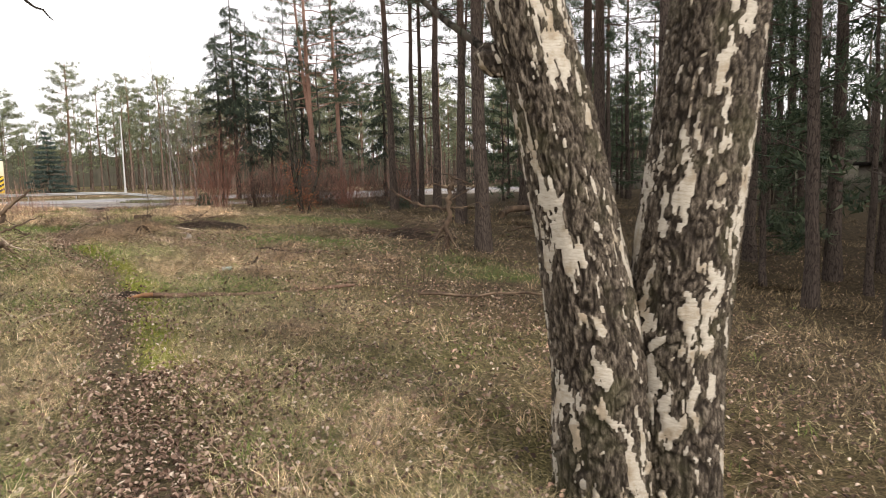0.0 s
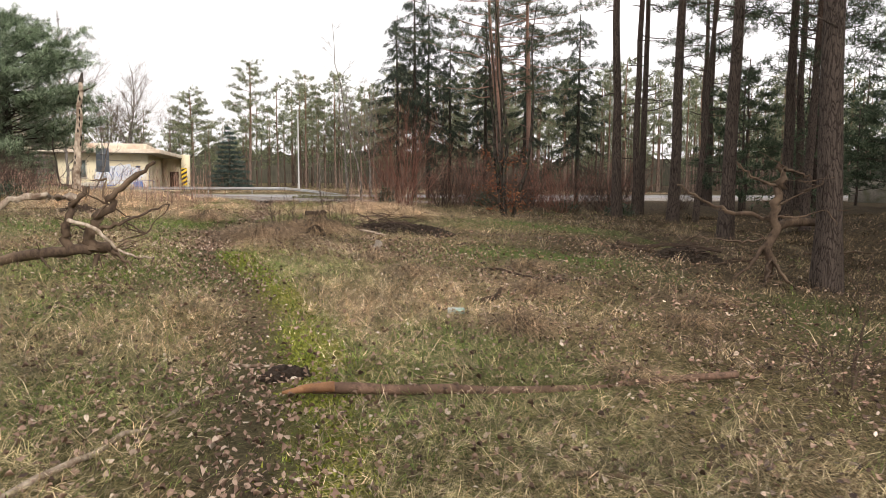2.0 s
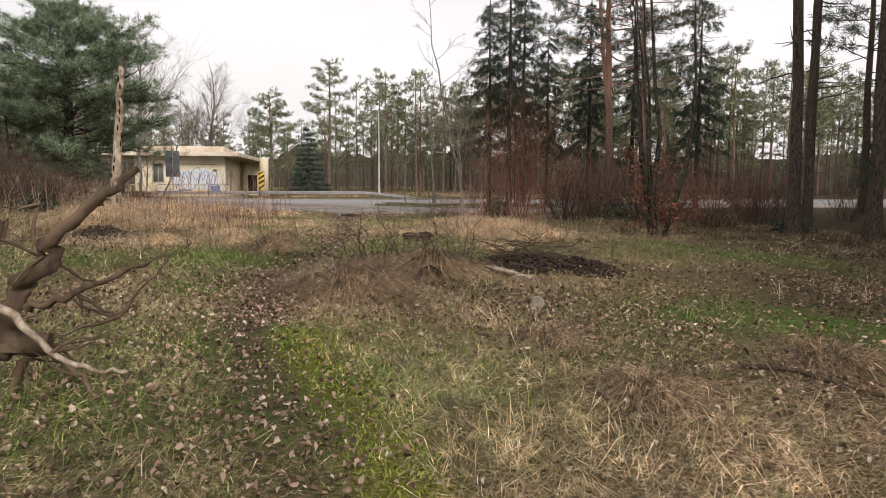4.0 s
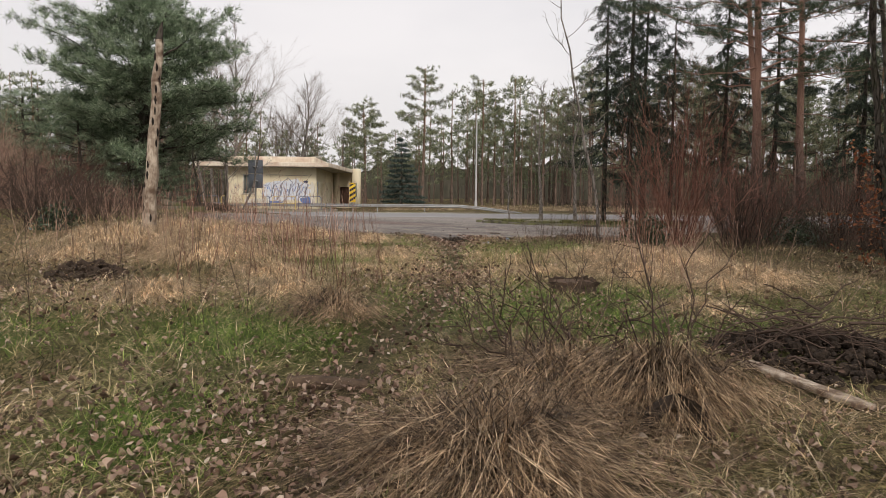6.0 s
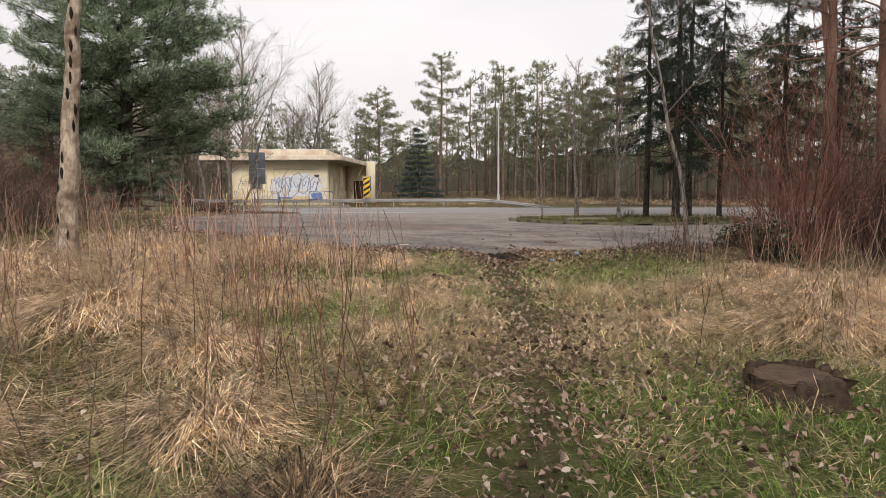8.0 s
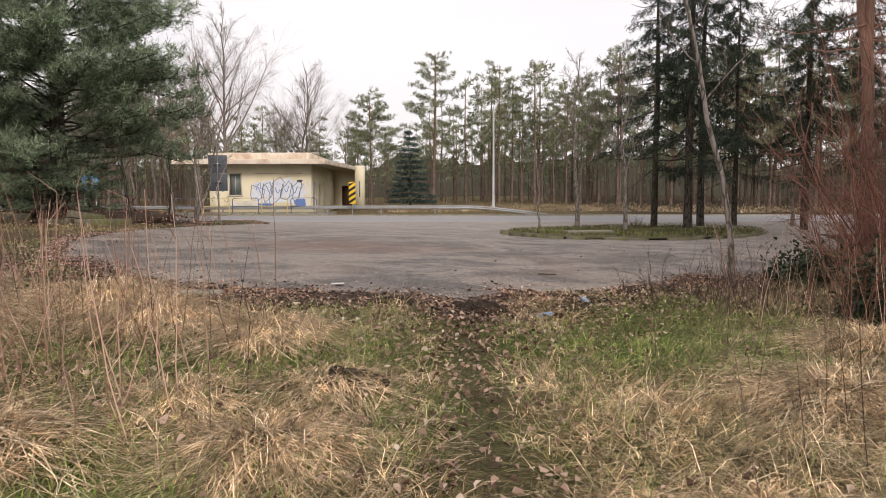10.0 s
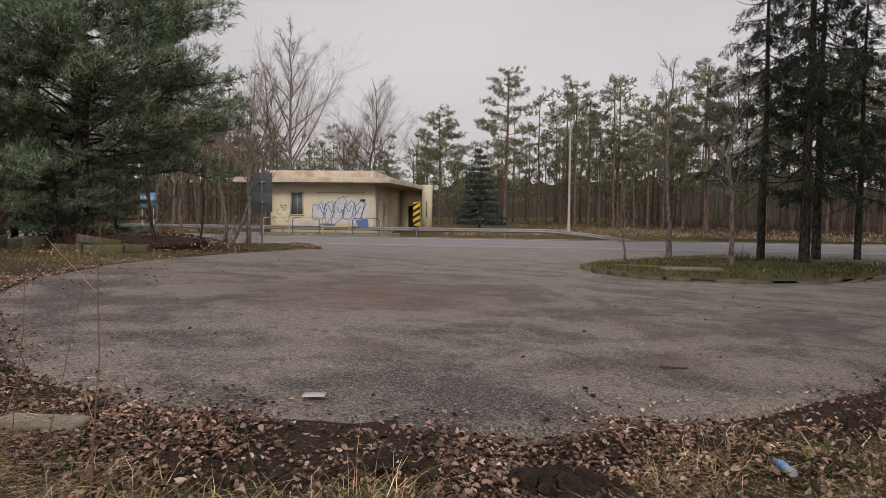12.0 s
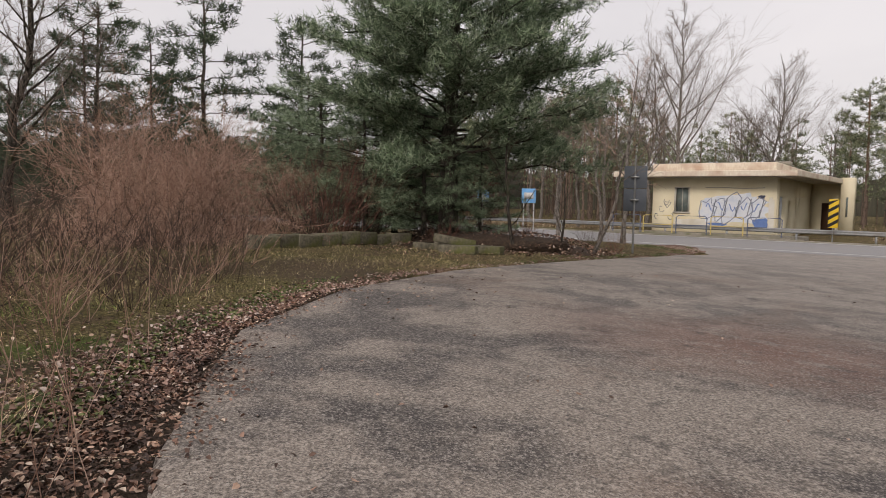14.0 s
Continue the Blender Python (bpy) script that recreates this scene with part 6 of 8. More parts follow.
BX, BY = 1.866, 4.22
birch = thing("birch_tree", "old twin-stemmed birch with cream plates and dark cracked bark", "tree", (1.16 * BX, 1.16 * (BY + 0.06) - 0.06, -0.374))
birch.scale = (1.16, 1.16, 1.16)


def bpt(u, z, w=0.0):
    return (0.917 * u + 0.397 * w, -0.399 * u + 0.911 * w, z)


part("stem", birch_stem([bpt(1.12, -0.4), bpt(1.12, 0.1), bpt(1.09, 1.0), bpt(0.93, 1.9), bpt(0.74, 2.8), bpt(0.5, 3.7), bpt(0.3, 4.7), bpt(0.1, 7)], [0.38, 0.36, 0.34, 0.29, 0.27, 0.25, 0.22, 0.15], 1), M_BIRCH, birch)
part("stem", birch_stem([bpt(1.60, -0.4), bpt(1.60, 0.1), bpt(1.60, 1.0), bpt(1.68, 1.9), bpt(1.79, 2.8), bpt(1.89, 3.7), bpt(1.99, 4.7), bpt(2.2, 7)], [0.37, 0.34, 0.34, 0.345, 0.33, 0.3, 0.27, 0.18], 2), M_BIRCH, birch)
part("burl", birch_stem([bpt(0.40, 2.98), bpt(0.36, 3.05), bpt(0.33, 3.12), bpt(0.33, 3.2)], [0.05, 0.1, 0.1, 0.04], 3, 20, 24), M_BIRCH, birch)
part("dead_stub", Shape().tube(bent(bpt(0.4, 3.1), bpt(-0.4, 3.9, 0.5), 6, 0.05, rng), np.linspace(0.035, 0.01, 6), 6), M_DARK_BARK, birch)

# tree behind the start of the path: only its limb hangs into view
over = thing("overhanging_tree", "dark leafless tree with a limb over the path", "tree", (-5.2, 2.2, gz(-5.2, 2.2)))
qq = np.random.default_rng(15)
part("trunk", Shape().tube(bent((0, 0, -0.2), (0.3, 0.2, 9), 9, 0.01, qq), np.linspace(0.22, 0.08, 9), 12, 0.06, 2), M_DARK_BARK, over)
limb = bent((0.1, 0.05, 4.6), (4.5, 3.5, 3.25), 9, 0.02, qq)
part("limb", Shape().tube(limb, np.linspace(0.07, 0.012, 9), 8, 0.08, 3), M_DARK_BARK, over)
for k in (4, 5, 6, 7, 8):
    part("twig", Shape().tube(bent(limb[k], limb[k] + np.array([qq.uniform(0.1, 0.45), qq.uniform(-0.1, 0.3), qq.uniform(-0.22, 0.05)]), 6, 0.08, qq), np.linspace(0.012, 0.003, 6), 5), M_DARK_BARK, over)

# ---------------------------------------------------------------- dead wood


def driftwood(name, label, at, turn, strokes, mat, category="dead tree", scale=1.0, rootlets=24, slim=1.0, pale=()):
    """Dead wood from a few crooked limbs: each stroke has its points (across, up, away), thick and thin end."""
    e = thing(name, label, category, at, turn)
    for i, (pts, r0, r1) in enumerate(strokes):
        p = np.asarray(pts, float) * scale
        s = np.linspace(0, 1, len(p))
        tt = np.linspace(0, 1, 4 * len(p))
        line = np.stack([np.interp(tt, s, p[:, 0]), np.interp(tt, s, p[:, 2]), np.interp(tt, s, p[:, 1])], 1)
        for _ in range(2):
            line[1:-1] = (line[:-2] + 2 * line[1:-1] + line[2:]) / 4
        line[1:-1] += np.random.default_rng(i).normal(size=line[1:-1].shape) * r0 * 0.3
        part("limb" if i else "trunk", Shape().tube(line, np.linspace(r0, r1, len(line)) * scale * slim, 10, 0.2, i), M_BAREWOOD if i in pale else mat, e, "pale barkless limb" if i in pale else "")
    qr = np.random.default_rng(len(strokes))
    for i in range(rootlets):
        pts, r0, r1 = strokes[int(qr.integers(len(strokes)))]
        j = int(qr.integers(len(pts)))
        p = np.array((pts[j][0], pts[j][2], pts[j][1])) * scale
        end = p + qr.normal(size=3) * (0.22, 0.15, 0.14)
        part("rootlet", Shape().tube(bent(p, end, 6, 0.12, qr), np.linspace(0.014, 0.003, 6), 5, 0.1, i, cap=False), mat, e)
    return e


driftwood("uprooted_tree", "weathered uprooted dead tree with clawing limbs lying in grass", (-3.25, 17.4, gz(-3.25, 17.4) + 0.08), 7.0, (
    (((-1.6, 0.02, 0.2), (-0.95, 0.12, 0.1), (-0.45, 0.2, 0), (0, 0.2, 0), (0.38, 0.26, 0)), 0.08, 0.1),
    (((0.15, 0.2, 0), (0.1, 0.5, 0), (0.3, 0.68, 0.05), (0.4, 0.98, 0.05), (0.68, 1.2, 0), (0.98, 1.44, 0)), 0.105, 0.03),
    (((-0.13, 0.22, 0), (-0.18, 0.55, 0), (-0.05, 0.88, 0.05), (0.12, 1.08, 0.1)), 0.09, 0.03),
    (((-0.05, 0.92, 0.05), (-0.5, 0.98, 0), (-0.82, 0.9, -0.1), (-1.1, 0.5, -0.4), (-1.25, 0.15, -0.9), (-1.4, -0.05, -1.5)), 0.065, 0.04),
    (((0.25, 0.5, 0), (0.5, 0.58, -0.1), (0.75, 0.7, -0.1), (1.15, 0.85, 0)), 0.04, 0.01),
    (((-0.1, 0.65, -0.2), (0.28, 0.52, -0.25), (0.48, 0.26, -0.3), (0.7, 0.15, -0.3), (0.95, 0.12, -0.3)), 0.035, 0.012),
    (((0.38, 0.2, 0), (0.58, 0.05, -0.1), (0.75, -0.1, -0.2)), 0.04, 0.01),
    (((0.2, 0.15, 0), (0.15, -0.1, -0.1)), 0.05, 0.02),
    (((-1.05, 0.1, -0.5), (-1.1, -0.02, -0.6), (-0.85, 0.0, -0.7), (-0.72, -0.1, -0.8)), 0.02, 0.012),
    (((0.35, 0.85, 0.05), (0.3, 1.0, 0), (0.36, 1.2, 0)), 0.025, 0.008),
    (((0.6, 0.6, -0.1), (0.75, 0.5, -0.1), (0.85, 0.45, -0.1)), 0.02, 0.006),
    (((-0.5, 0.15, 0), (-0.35, 0.02, -0.2), (-0.1, -0.05, -0.4)), 0.025, 0.01)), M_DEADWOOD, rootlets=40, slim=0.78, pale=(3, 5, 8))

driftwood("root_plate", "upturned bleached root with spreading arms like claws", (8.4, 18.9, gz(8.4, 18.9)), -24, (
    (((0, 0.0, 0), (0.02, 0.7, 0), (0.08, 1.15, 0), (0.05, 1.6, 0), (0.2, 1.95, 0)), 0.13, 0.12),
    (((0, 0.8, 0), (-0.35, 0.35, -0.2), (-0.75, -0.02, -0.4)), 0.08, 0.03),
    (((0, 0.6, 0), (0.25, 0.1, -0.3), (0.5, -0.15, -0.6)), 0.07, 0.03),
    (((0, 0.5, 0), (-0.1, 0.15, -0.4), (-0.25, -0.1, -0.7)), 0.05, 0.02),
    (((0, 0.85, 0), (-0.5, 0.75, 0.1), (-1.2, 0.85, 0.3)), 0.05, 0.02),
    (((0, 0.5, 0), (-0.5, 0.4, 0), (-1.2, 0.3, 0.1)), 0.04, 0.015),
    (((0, 1.25, 0), (-0.8, 1.35, 0), (-1.3, 1.6, 0), (-1.7, 1.85, 0.1)), 0.07, 0.03),
    (((0.1, 1.85, 0), (-0.25, 1.95, 0), (-0.65, 2.3, 0)), 0.06, 0.025),
    (((0.1, 2.25, 0.05), (0.2, 1.95, 0)), 0.05, 0.1),
    (((0.2, 2.2, 0), (0.5, 2.05, 0), (0.75, 1.95, 0)), 0.06, 0.02),
    (((0.15, 1.5, 0), (0.6, 1.75, 0.1), (0.85, 1.85, 0.1)), 0.04, 0.015),
    (((0.1, 1.25, 0), (0.5, 1.25, 0.1), (1.0, 1.4, 0.2)), 0.05, 0.015)), M_DEADWOOD, rootlets=85, slim=0.56)


def log(name, label, p0, p1, r0, r1, mat, seed=0, bend=0.02, lift=0.0, category="log"):
    qq = np.random.default_rng(seed)
    a = np.array([p0[0], p0[1], gz(*p0) + r0 * 0.7 + lift])
    b_ = np.array([p1[0], p1[1], gz(*p1) + r1 * 0.7 + lift])
    n = 12
    line = bent(a, b_, n, bend, qq) - a
    e = thing(name, label, category, tuple(a))
    part("bole", Shape().tube(line, np.linspace(r0, r1, n), 10, 0.08, seed), mat, e)
    return e, line


lg, line = log("fallen_log", "thin fallen log with a broken orange end in grass", (-0.12, 12.35), (3.7, 12.85), 0.042, 0.03, M_LOGBARK, 3, 0.02, 0.065)
part("broken_end", Shape().tube([line[0] + (0.16, 0, 0.008), line[0] + (-0.05, 0, 0.005), line[0] + (-0.22, 0, -0.02)], [0.045, 0.038, 0.012], 8, 0.15, 4), M_ORANGEWOOD, lg, "splintered orange wood")
log("fallen_stick", "crooked brown stick lying in grass", (1.3, 11.0), (2.2, 10.7), 0.02, 0.012, M_DEADWOOD, 5, 0.06)
log("fallen_stick", "pale bare stick lying in grass", (-0.85, 13.4), (-0.3, 13.3), 0.015, 0.011, M_BAREWOOD, 6, 0.02)
log("fallen_stick", "pale fibrous stick on the slope", (-1.9, 10.0), (-0.9, 12.6), 0.024, 0.014, M_BAREWOOD, 7, 0.05, -0.012)
log("fallen_branch", "dark crooked branch lying in dry grass", (3.5, 17.5), (5.1, 18.4), 0.05, 0.02, M_ROTWOOD, 8, 0.08)
log("fallen_branch", "short dark branch in dry grass", (2.6, 18.6), (3.5, 17.6), 0.025, 0.015, M_ROTWOOD, 18, 0.06)
kn, _ = log("broken_branch", "reddish broken root sticking out of grass", (1.95, 16.0), (2.25, 16.0), 0.03, 0.045, M_ROTWOOD, 9, 0.05)
part("spur", Shape().tube([(0.28, 0, 0.0), (0.34, 0, 0.09), (0.38, 0, 0.18)], [0.042, 0.035, 0.012], 8, 0.1, 2), M_ROTWOOD, kn)
log("buried_log", "grey rotten log half sunk in the grass", (-2.45, 22.1), (-1.92, 22.17), 0.055, 0.045, M_DEADWOOD, 11, 0.04, -0.025)
for i, (a, b_, r) in enumerate((((6.6, 21.9), (9.4, 21.9), 0.13), ((6.9, 22.3), (9.8, 22.6), 0.1), ((7.2, 21.5), (9.0, 21.2), 0.07), ((7.5, 22.0), (9.9, 21.4), 0.08))):
    log("rotten_log", "dark rotten log in a heap of brushwood", a, b_, r * 0.6, r * 0.3, M_ROTWOOD, 20 + i, 0.05, 0.1 * (i == 1), "log")
log("leaning_trunk", "bent mossy trunk lying under the pines", (15.0, 27.6), (19.0, 29.5), 0.16, 0.1, M_DEADWOOD, 25, 0.06, 0.3)
log("fallen_branch", "grey branch lying among the pines", (13.5, 24.3), (16.5, 25.0), 0.05, 0.02, M_DEADWOOD, 26, 0.06)
log("fallen_stick", "pale forked stick in the grass", (9.2, 8.3), (10.6, 8.9), 0.02, 0.01, M_BAREWOOD, 27, 0.08)
log("fallen_stick", "short pale stick in the grass", (9.6, 6.6), (9.9, 6.8), 0.025, 0.02, M_BAREWOOD, 28, 0.04)

# plank beside the burnt heap
pl = Shape().box(-0.53, 0.53, -0.065, 0.065, 0, 0.04)
bevelled(solo("plank", pl.mesh("plank", False), M_BAREWOOD, "pale split plank lying beside the dark heap", "plank", (1.15, 22.62, gz(1.15, 22.62) + 0.03), -66, ry=3), 0.012)


def boulder(name, label, at, size, seed, mat=M_STONE, category="stone", turn=0.0):
    bm = bmesh.new()
    bmesh.ops.create_icosphere(bm, subdivisions=3, radius=1)
    for v_ in bm.verts:
        p = v_.co.copy()
        k = 1 + 0.35 * noise.noise(p * 1.3 + Vector((seed, 0, 0))) + 0.22 * noise.noise(p * 4 + Vector((seed, 3, 0)))
        if mat is M_SOIL:
            k += 0.22 * noise.noise(p * 9 + Vector((seed, 3, 5)))
        v_.co = Vector((p.x * k * size[0], p.y * k * size[1], max(-0.6, p.z * k) * size[2]))
    me = bpy.data.meshes.new(name)
    bm.to_mesh(me)
    bm.free()
    for p in me.polygons:
        p.use_smooth = mat is not M_STONE
    return solo(name, me, mat, label, category, at, turn)


def clods(label, x, y, rx, ry, h, n, seed, mat=M_SOIL, size=0.06, name="soil_mound"):
    """A heap of crumbled lumps."""
    qq = np.random.default_rng(seed)
    sh = Shape()
    for i in range(n):
        a, d = qq.uniform(0, 6.28), math.sqrt(qq.uniform(0, 1))
        px, py = x + math.cos(a) * d * rx, y + math.sin(a) * d * ry
        pz = gz(px, py) + h * (1 - d * d) * qq.uniform(0.2, 1.0)
        r = size * qq.uniform(0.4, 1.5)
        ax = unit(qq.normal(size=3) * (1, 1, 0.5)) * r
        c = np.array([px, py, pz])
        sh.tube([c - ax, c - ax * 0.5, c + ax * 0.4, c + ax], np.array([0.3, 0.9, 0.8, 0.25]) * r, 7, 0.25, seed * 100 + i)
    solo(name, sh.mesh(name, False), mat, label, "soil")


def brush_pile(label, x, y, rx, ry, h, n, seed, r=0.009):
    """Thin dead branches thrown on a heap."""
    qq = np.random.default_rng(seed)
    e = thing("brushwood", label, "brushwood", (x, y, gz(x, y)))
    for _ in range(n):
        a = qq.uniform(0, 6.28)
        d = qq.uniform(0, 0.9)
        p0 = np.array([math.cos(a) * rx * d, math.sin(a) * ry * d, h * (1 - d) * qq.uniform(0.2, 1)])
        b = qq.uniform(0, 6.28)
        p1 = p0 + np.array([math.cos(b) * rx * 0.8, math.sin(b) * ry * 0.8, qq.uniform(-0.12, 0.3) * (0.4 + h)])
        p1[2] = max(p1[2], 0.02)
        rr = r * qq.uniform(0.5, 1.6)
        line = bent(p0, p1, 7, 0.12, qq)
        sh = Shape().tube(line, np.linspace(rr, rr * 0.35, 7), 4, cap=False)
        for _ in range(2):
            p = line[qq.integers(2, 6)]
            sh.tube(np.stack([p, p + qq.normal(size=3) * 0.12 + (0, 0, 0.04)]), [rr * 0.5, rr * 0.2], 3, cap=False)
        part("branch", sh, M_BROWN_TWIG, e)


boulder("stone", "grey angular field stone in the grass", (1.09, 20.33, gz(1.09, 20.33) + 0.07), (0.075, 0.065, 0.13), 2)
def burrow(x, y, r, h, turn, label):
    """A dark hollow with an open mouth: a half dome of soil with a thick ragged rim."""
    qq = np.random.default_rng(9)
    na, nz = 22, 9
    a = np.linspace(-0.15, math.pi + 0.15, na)
    v, f = [], []
    for shell in (1.0, 1.22):
        for k in range(nz):
            e_ = k / (nz - 1)
            rr = r * shell * (1 - 0.92 * e_**3.5) * (1 + 0.07 * qq.normal(size=na))
            v += [(math.cos(b_) * c_, math.sin(b_) * c_, h * shell * e_**0.8 - 0.12) for b_, c_ in zip(a, rr)]
    for sh_ in range(2):
        o = sh_ * na * nz
        f += [(o + k * na + i, o + k * na + i + 1, o + (k + 1) * na + i + 1, o + (k + 1) * na + i) for k in range(nz - 1) for i in range(na - 1)]
    for k in range(nz - 1):
        for i in (0, na - 1):
            f.append((k * na + i, (k + 1) * na + i, (nz + k + 1) * na + i, (nz + k) * na + i))
    solo("burrow", mesh_of("burrow", np.array(v), f, True), M_SOIL, label, "hollow", (x, y, gz(x, y)), turn)


burrow(-0.09, 21.35, 0.17, 0.33, 6, "dark earthy burrow mouth under a grass tussock")
clods("low dark heap of burnt soil and ash", 2.0, 23.5, 1.2, 0.85, 0.2, 1200, 4, size=0.028)
clods("dark crumbled root and soil in the path", -0.35, 13.05, 0.2, 0.13, 0.1, 110, 15, size=0.03)
clods("dark dug-up soil in the grass", -5.7, 25.25, 0.5, 0.35, 0.16, 200, 5, M_BANK, size=0.035)
clods("dark molehill in the grass", -2.45, 29.3, 0.2, 0.16, 0.08, 40, 6, size=0.045)
clods("dark clod of soil at the asphalt edge", -1.75, 32.15, 0.3, 0.2, 0.13, 70, 7, size=0.05)
clods("dark rotten soil under a log heap", 8.3, 21.4, 0.9, 0.6, 0.25, 500, 8, size=0.045)
for i, (x, y) in enumerate(((-3.4, 31.75), (-2.5, 31.95), (-0.6, 32.75), (0.4, 33.6))):
    clods("low ridge of dark leaf-strewn soil at the lot", x, y, 0.45, 0.16, 0.05, 70, 10 + i, size=0.04)
brush_pile("pile of thin dark branches on the burnt heap", 1.7, 23.5, 0.9, 0.7, 0.5, 70, 71)
brush_pile("tangle of dark dead branches on a rotten log", 8.3, 21.5, 1.0, 0.7, 0.35, 40, 72)

# stump
st = thing("tree_stump", "low sawn tree stump with rotten top in dry grass", "stump", (-0.07, 25.8, gz(-0.07, 25.8) - 0.05))
part("bole", Shape().tube([(0, 0, -0.1), (0, 0, 0.05), (0, 0, 0.15), (0, 0, 0.21)], [0.36, 0.3, 0.27, 0.265], 22, 0.16, 7, cap=False), M_ROTWOOD, st)
qq = np.random.default_rng(77)
for _ in range(16):
    a = qq.uniform(0, 6.28)
    p = np.array([math.cos(a) * 0.25, math.sin(a) * 0.25, 0.16])
    part("splinter", Shape().tube([p, p * (1.02, 1.02, 1.4), p + (qq.normal() * 0.02, qq.normal() * 0.02, qq.uniform(0.05, 0.1))], [0.04, 0.035, 0.008], 5, 0.2, int(a * 100)), M_ROTWOOD, st)
part("cut_face", Shape().tube([(0, 0, 0.185), (0, 0, 0.205)], [0.26, 0.255], 18, 0.05, 7), M_CUT, st)

# barkless snag
sn = thing("dead_snag", "barkless pale dead pine trunk riddled with holes", "dead tree", (-7.2, 29.7, gz(-7.2, 29.7)))
qq = np.random.default_rng(31)
line = np.stack([np.linspace(0, 0.28, 12) + qq.normal(size=12) * 0.02, np.zeros(12), np.linspace(-0.2, 3.55, 12)], 1)
part("trunk", Shape().tube(line, np.linspace(0.13, 0.06, 12), 14, 0.2, 6), M_BAREWOOD, sn)
part("broken_top", Shape().tube([line[-1] - (0, 0, 0.05), line[-1] + (0.02, 0, 0.15), line[-1] + (0.05, 0, 0.32)], [0.07, 0.05, 0.012], 7, 0.2, 3), M_DARK_BARK, sn, "splintered dark top")
for i in range(16):
    z0 = 0.4 + 0.19 * i
    x0 = float(np.interp(z0, line[:, 2], line[:, 0]))
    a = qq.uniform(3.6, 5.8)
    r_ = float(np.interp(z0, line[:, 2], np.linspace(0.14, 0.075, 12)))
    c = np.array([x0 + np.cos(a) * r_, np.sin(a) * r_, z0])
    part("hole", Shape().tube([c - (0, 0, 0.07), c, c + (0, 0, 0.07)], [0.008, 0.022, 0.008], 6, 0.25, i), M_DARKOPEN, sn)
part("limb", Shape().tube(bent((0.25, 0, 3.2), (0.65, 0.1, 3.5), 5, 0.05, qq), np.linspace(0.03, 0.008, 5), 5), M_DARK_BARK, sn)

# ---------------------------------------------------------------- litter and concrete
def bottle(at, turn, label):
    e = thing("plastic_bottle", label, "bottle", at, turn, "thrown-away bottles")
    e.scale = (0.75, 0.75, 0.75)
    prof = [(0.0, 0.03), (0.01, 0.034), (0.08, 0.03), (0.1, 0.034), (0.19, 0.034), (0.24, 0.016), (0.27, 0.013)]
    part("body", Shape().tube([(x, 0, 0.034) for x, r in prof], [r for x, r in prof], 12), M_PET, e)
    part("cap", Shape().tube([(0.27, 0, 0.034), (0.295, 0, 0.034)], 0.016, 12), M_BLUEPAINT, e)
    part("band", Shape().tube([(0.1, 0, 0.034), (0.18, 0, 0.034)], 0.0348, 12), M_BLUESIGN, e)


bottle((-1.12, 31.86, gz(-1.12, 31.86) + 0.03), 40, "crumpled clear bottle with a blue label")
bottle((-0.58, 32.45, gz(-0.58, 32.45) + 0.03), 100, "crumpled clear bottle with a blue label")
can = thing("drink_can", "pale green crumpled drink can in the grass", "can", (1.55, 15.2, gz(1.55, 15.2) + 0.05), -12)
part("body", Shape().tube([(-0.1, 0, 0), (-0.09, 0, 0), (0.09, 0, 0), (0.1, 0, 0)], [0.03, 0.04, 0.04, 0.032], 14), M_CAN, can)
part("lid", Shape().tube([(0.1, 0, 0), (0.104, 0, 0)], 0.031, 14), M_GALV, can)
pp = Shape().box(-0.075, 0.075, -0.055, 0.055, 0, 0.004)
solo("paper_scrap", pp.mesh("paper", False), M_PAPER, "white paper scrap lying on the asphalt", "paper", (-3.42, 33.05, gz(-3.42, 33.05) + 0.045), 12)
bk = Shape().box(-0.26, 0.26, -0.11, 0.11, -0.1, 0.07)
bevelled(solo("kerb_block", bk.mesh("block", False), M_CONC, "pale weathered concrete slab at the lot's edge", "block", (-4.72, 32.1, gz(-4.72, 32.1)), 4, rx=3), 0.02)
bevelled(solo("kerb_block", bk.mesh("block", False), M_MOSSCONC, "mossy concrete kerb block at the lot's edge", "block", (2.4, 35.3, gz(2.4, 35.3) - 0.06), 38), 0.02)
log("fallen_stick", "short pale stick lying on the asphalt", (-0.95, 34.85), (-0.7, 34.93), 0.011, 0.007, M_DEADWOOD, 41, 0.05, 0.03)
for i, (x, y) in enumerate(((-1.6, 33.95), (-1.55, 33.75), (-1.54, 38.5), (0.05, 38.1), (1.2, 40))):
    boulder("soil_clod", "small dark clod lying on the asphalt", (x, y, gz(x, y) + 0.025), (0.02, 0.016, 0.012), 30 + i, M_SOIL, "soil")
q2 = np.random.default_rng(53)
boulder("soil_bank", "raised dark bank strewn with dead leaves under pines", (-15.4, 47.4, gz(-15.4, 47.4) - 0.16), (3.6, 3.2, 0.5), 52, M_BANK, "soil")
n = 3600
ba, bd = q2.uniform(0, 6.28, n), np.sqrt(q2.uniform(0, 1, n)) * 1.15
bx2, by2 = -15.4 + np.cos(ba) * bd * 3.6, 47.4 + np.sin(ba) * bd * 3.2
bz2 = np.maximum(gz(-15.4, 47.4) - 0.16 + 0.54 * np.sqrt(np.clip(1 - bd**2, 0, 1)), G(bx2, by2)) + 0.02 + q2.uniform(0, 0.05, n)
ok = by2 < lot_near(bx2)
v, f = leaves(np.stack([bx2, by2, bz2], 1)[ok], 0.07, q2, 0.5)
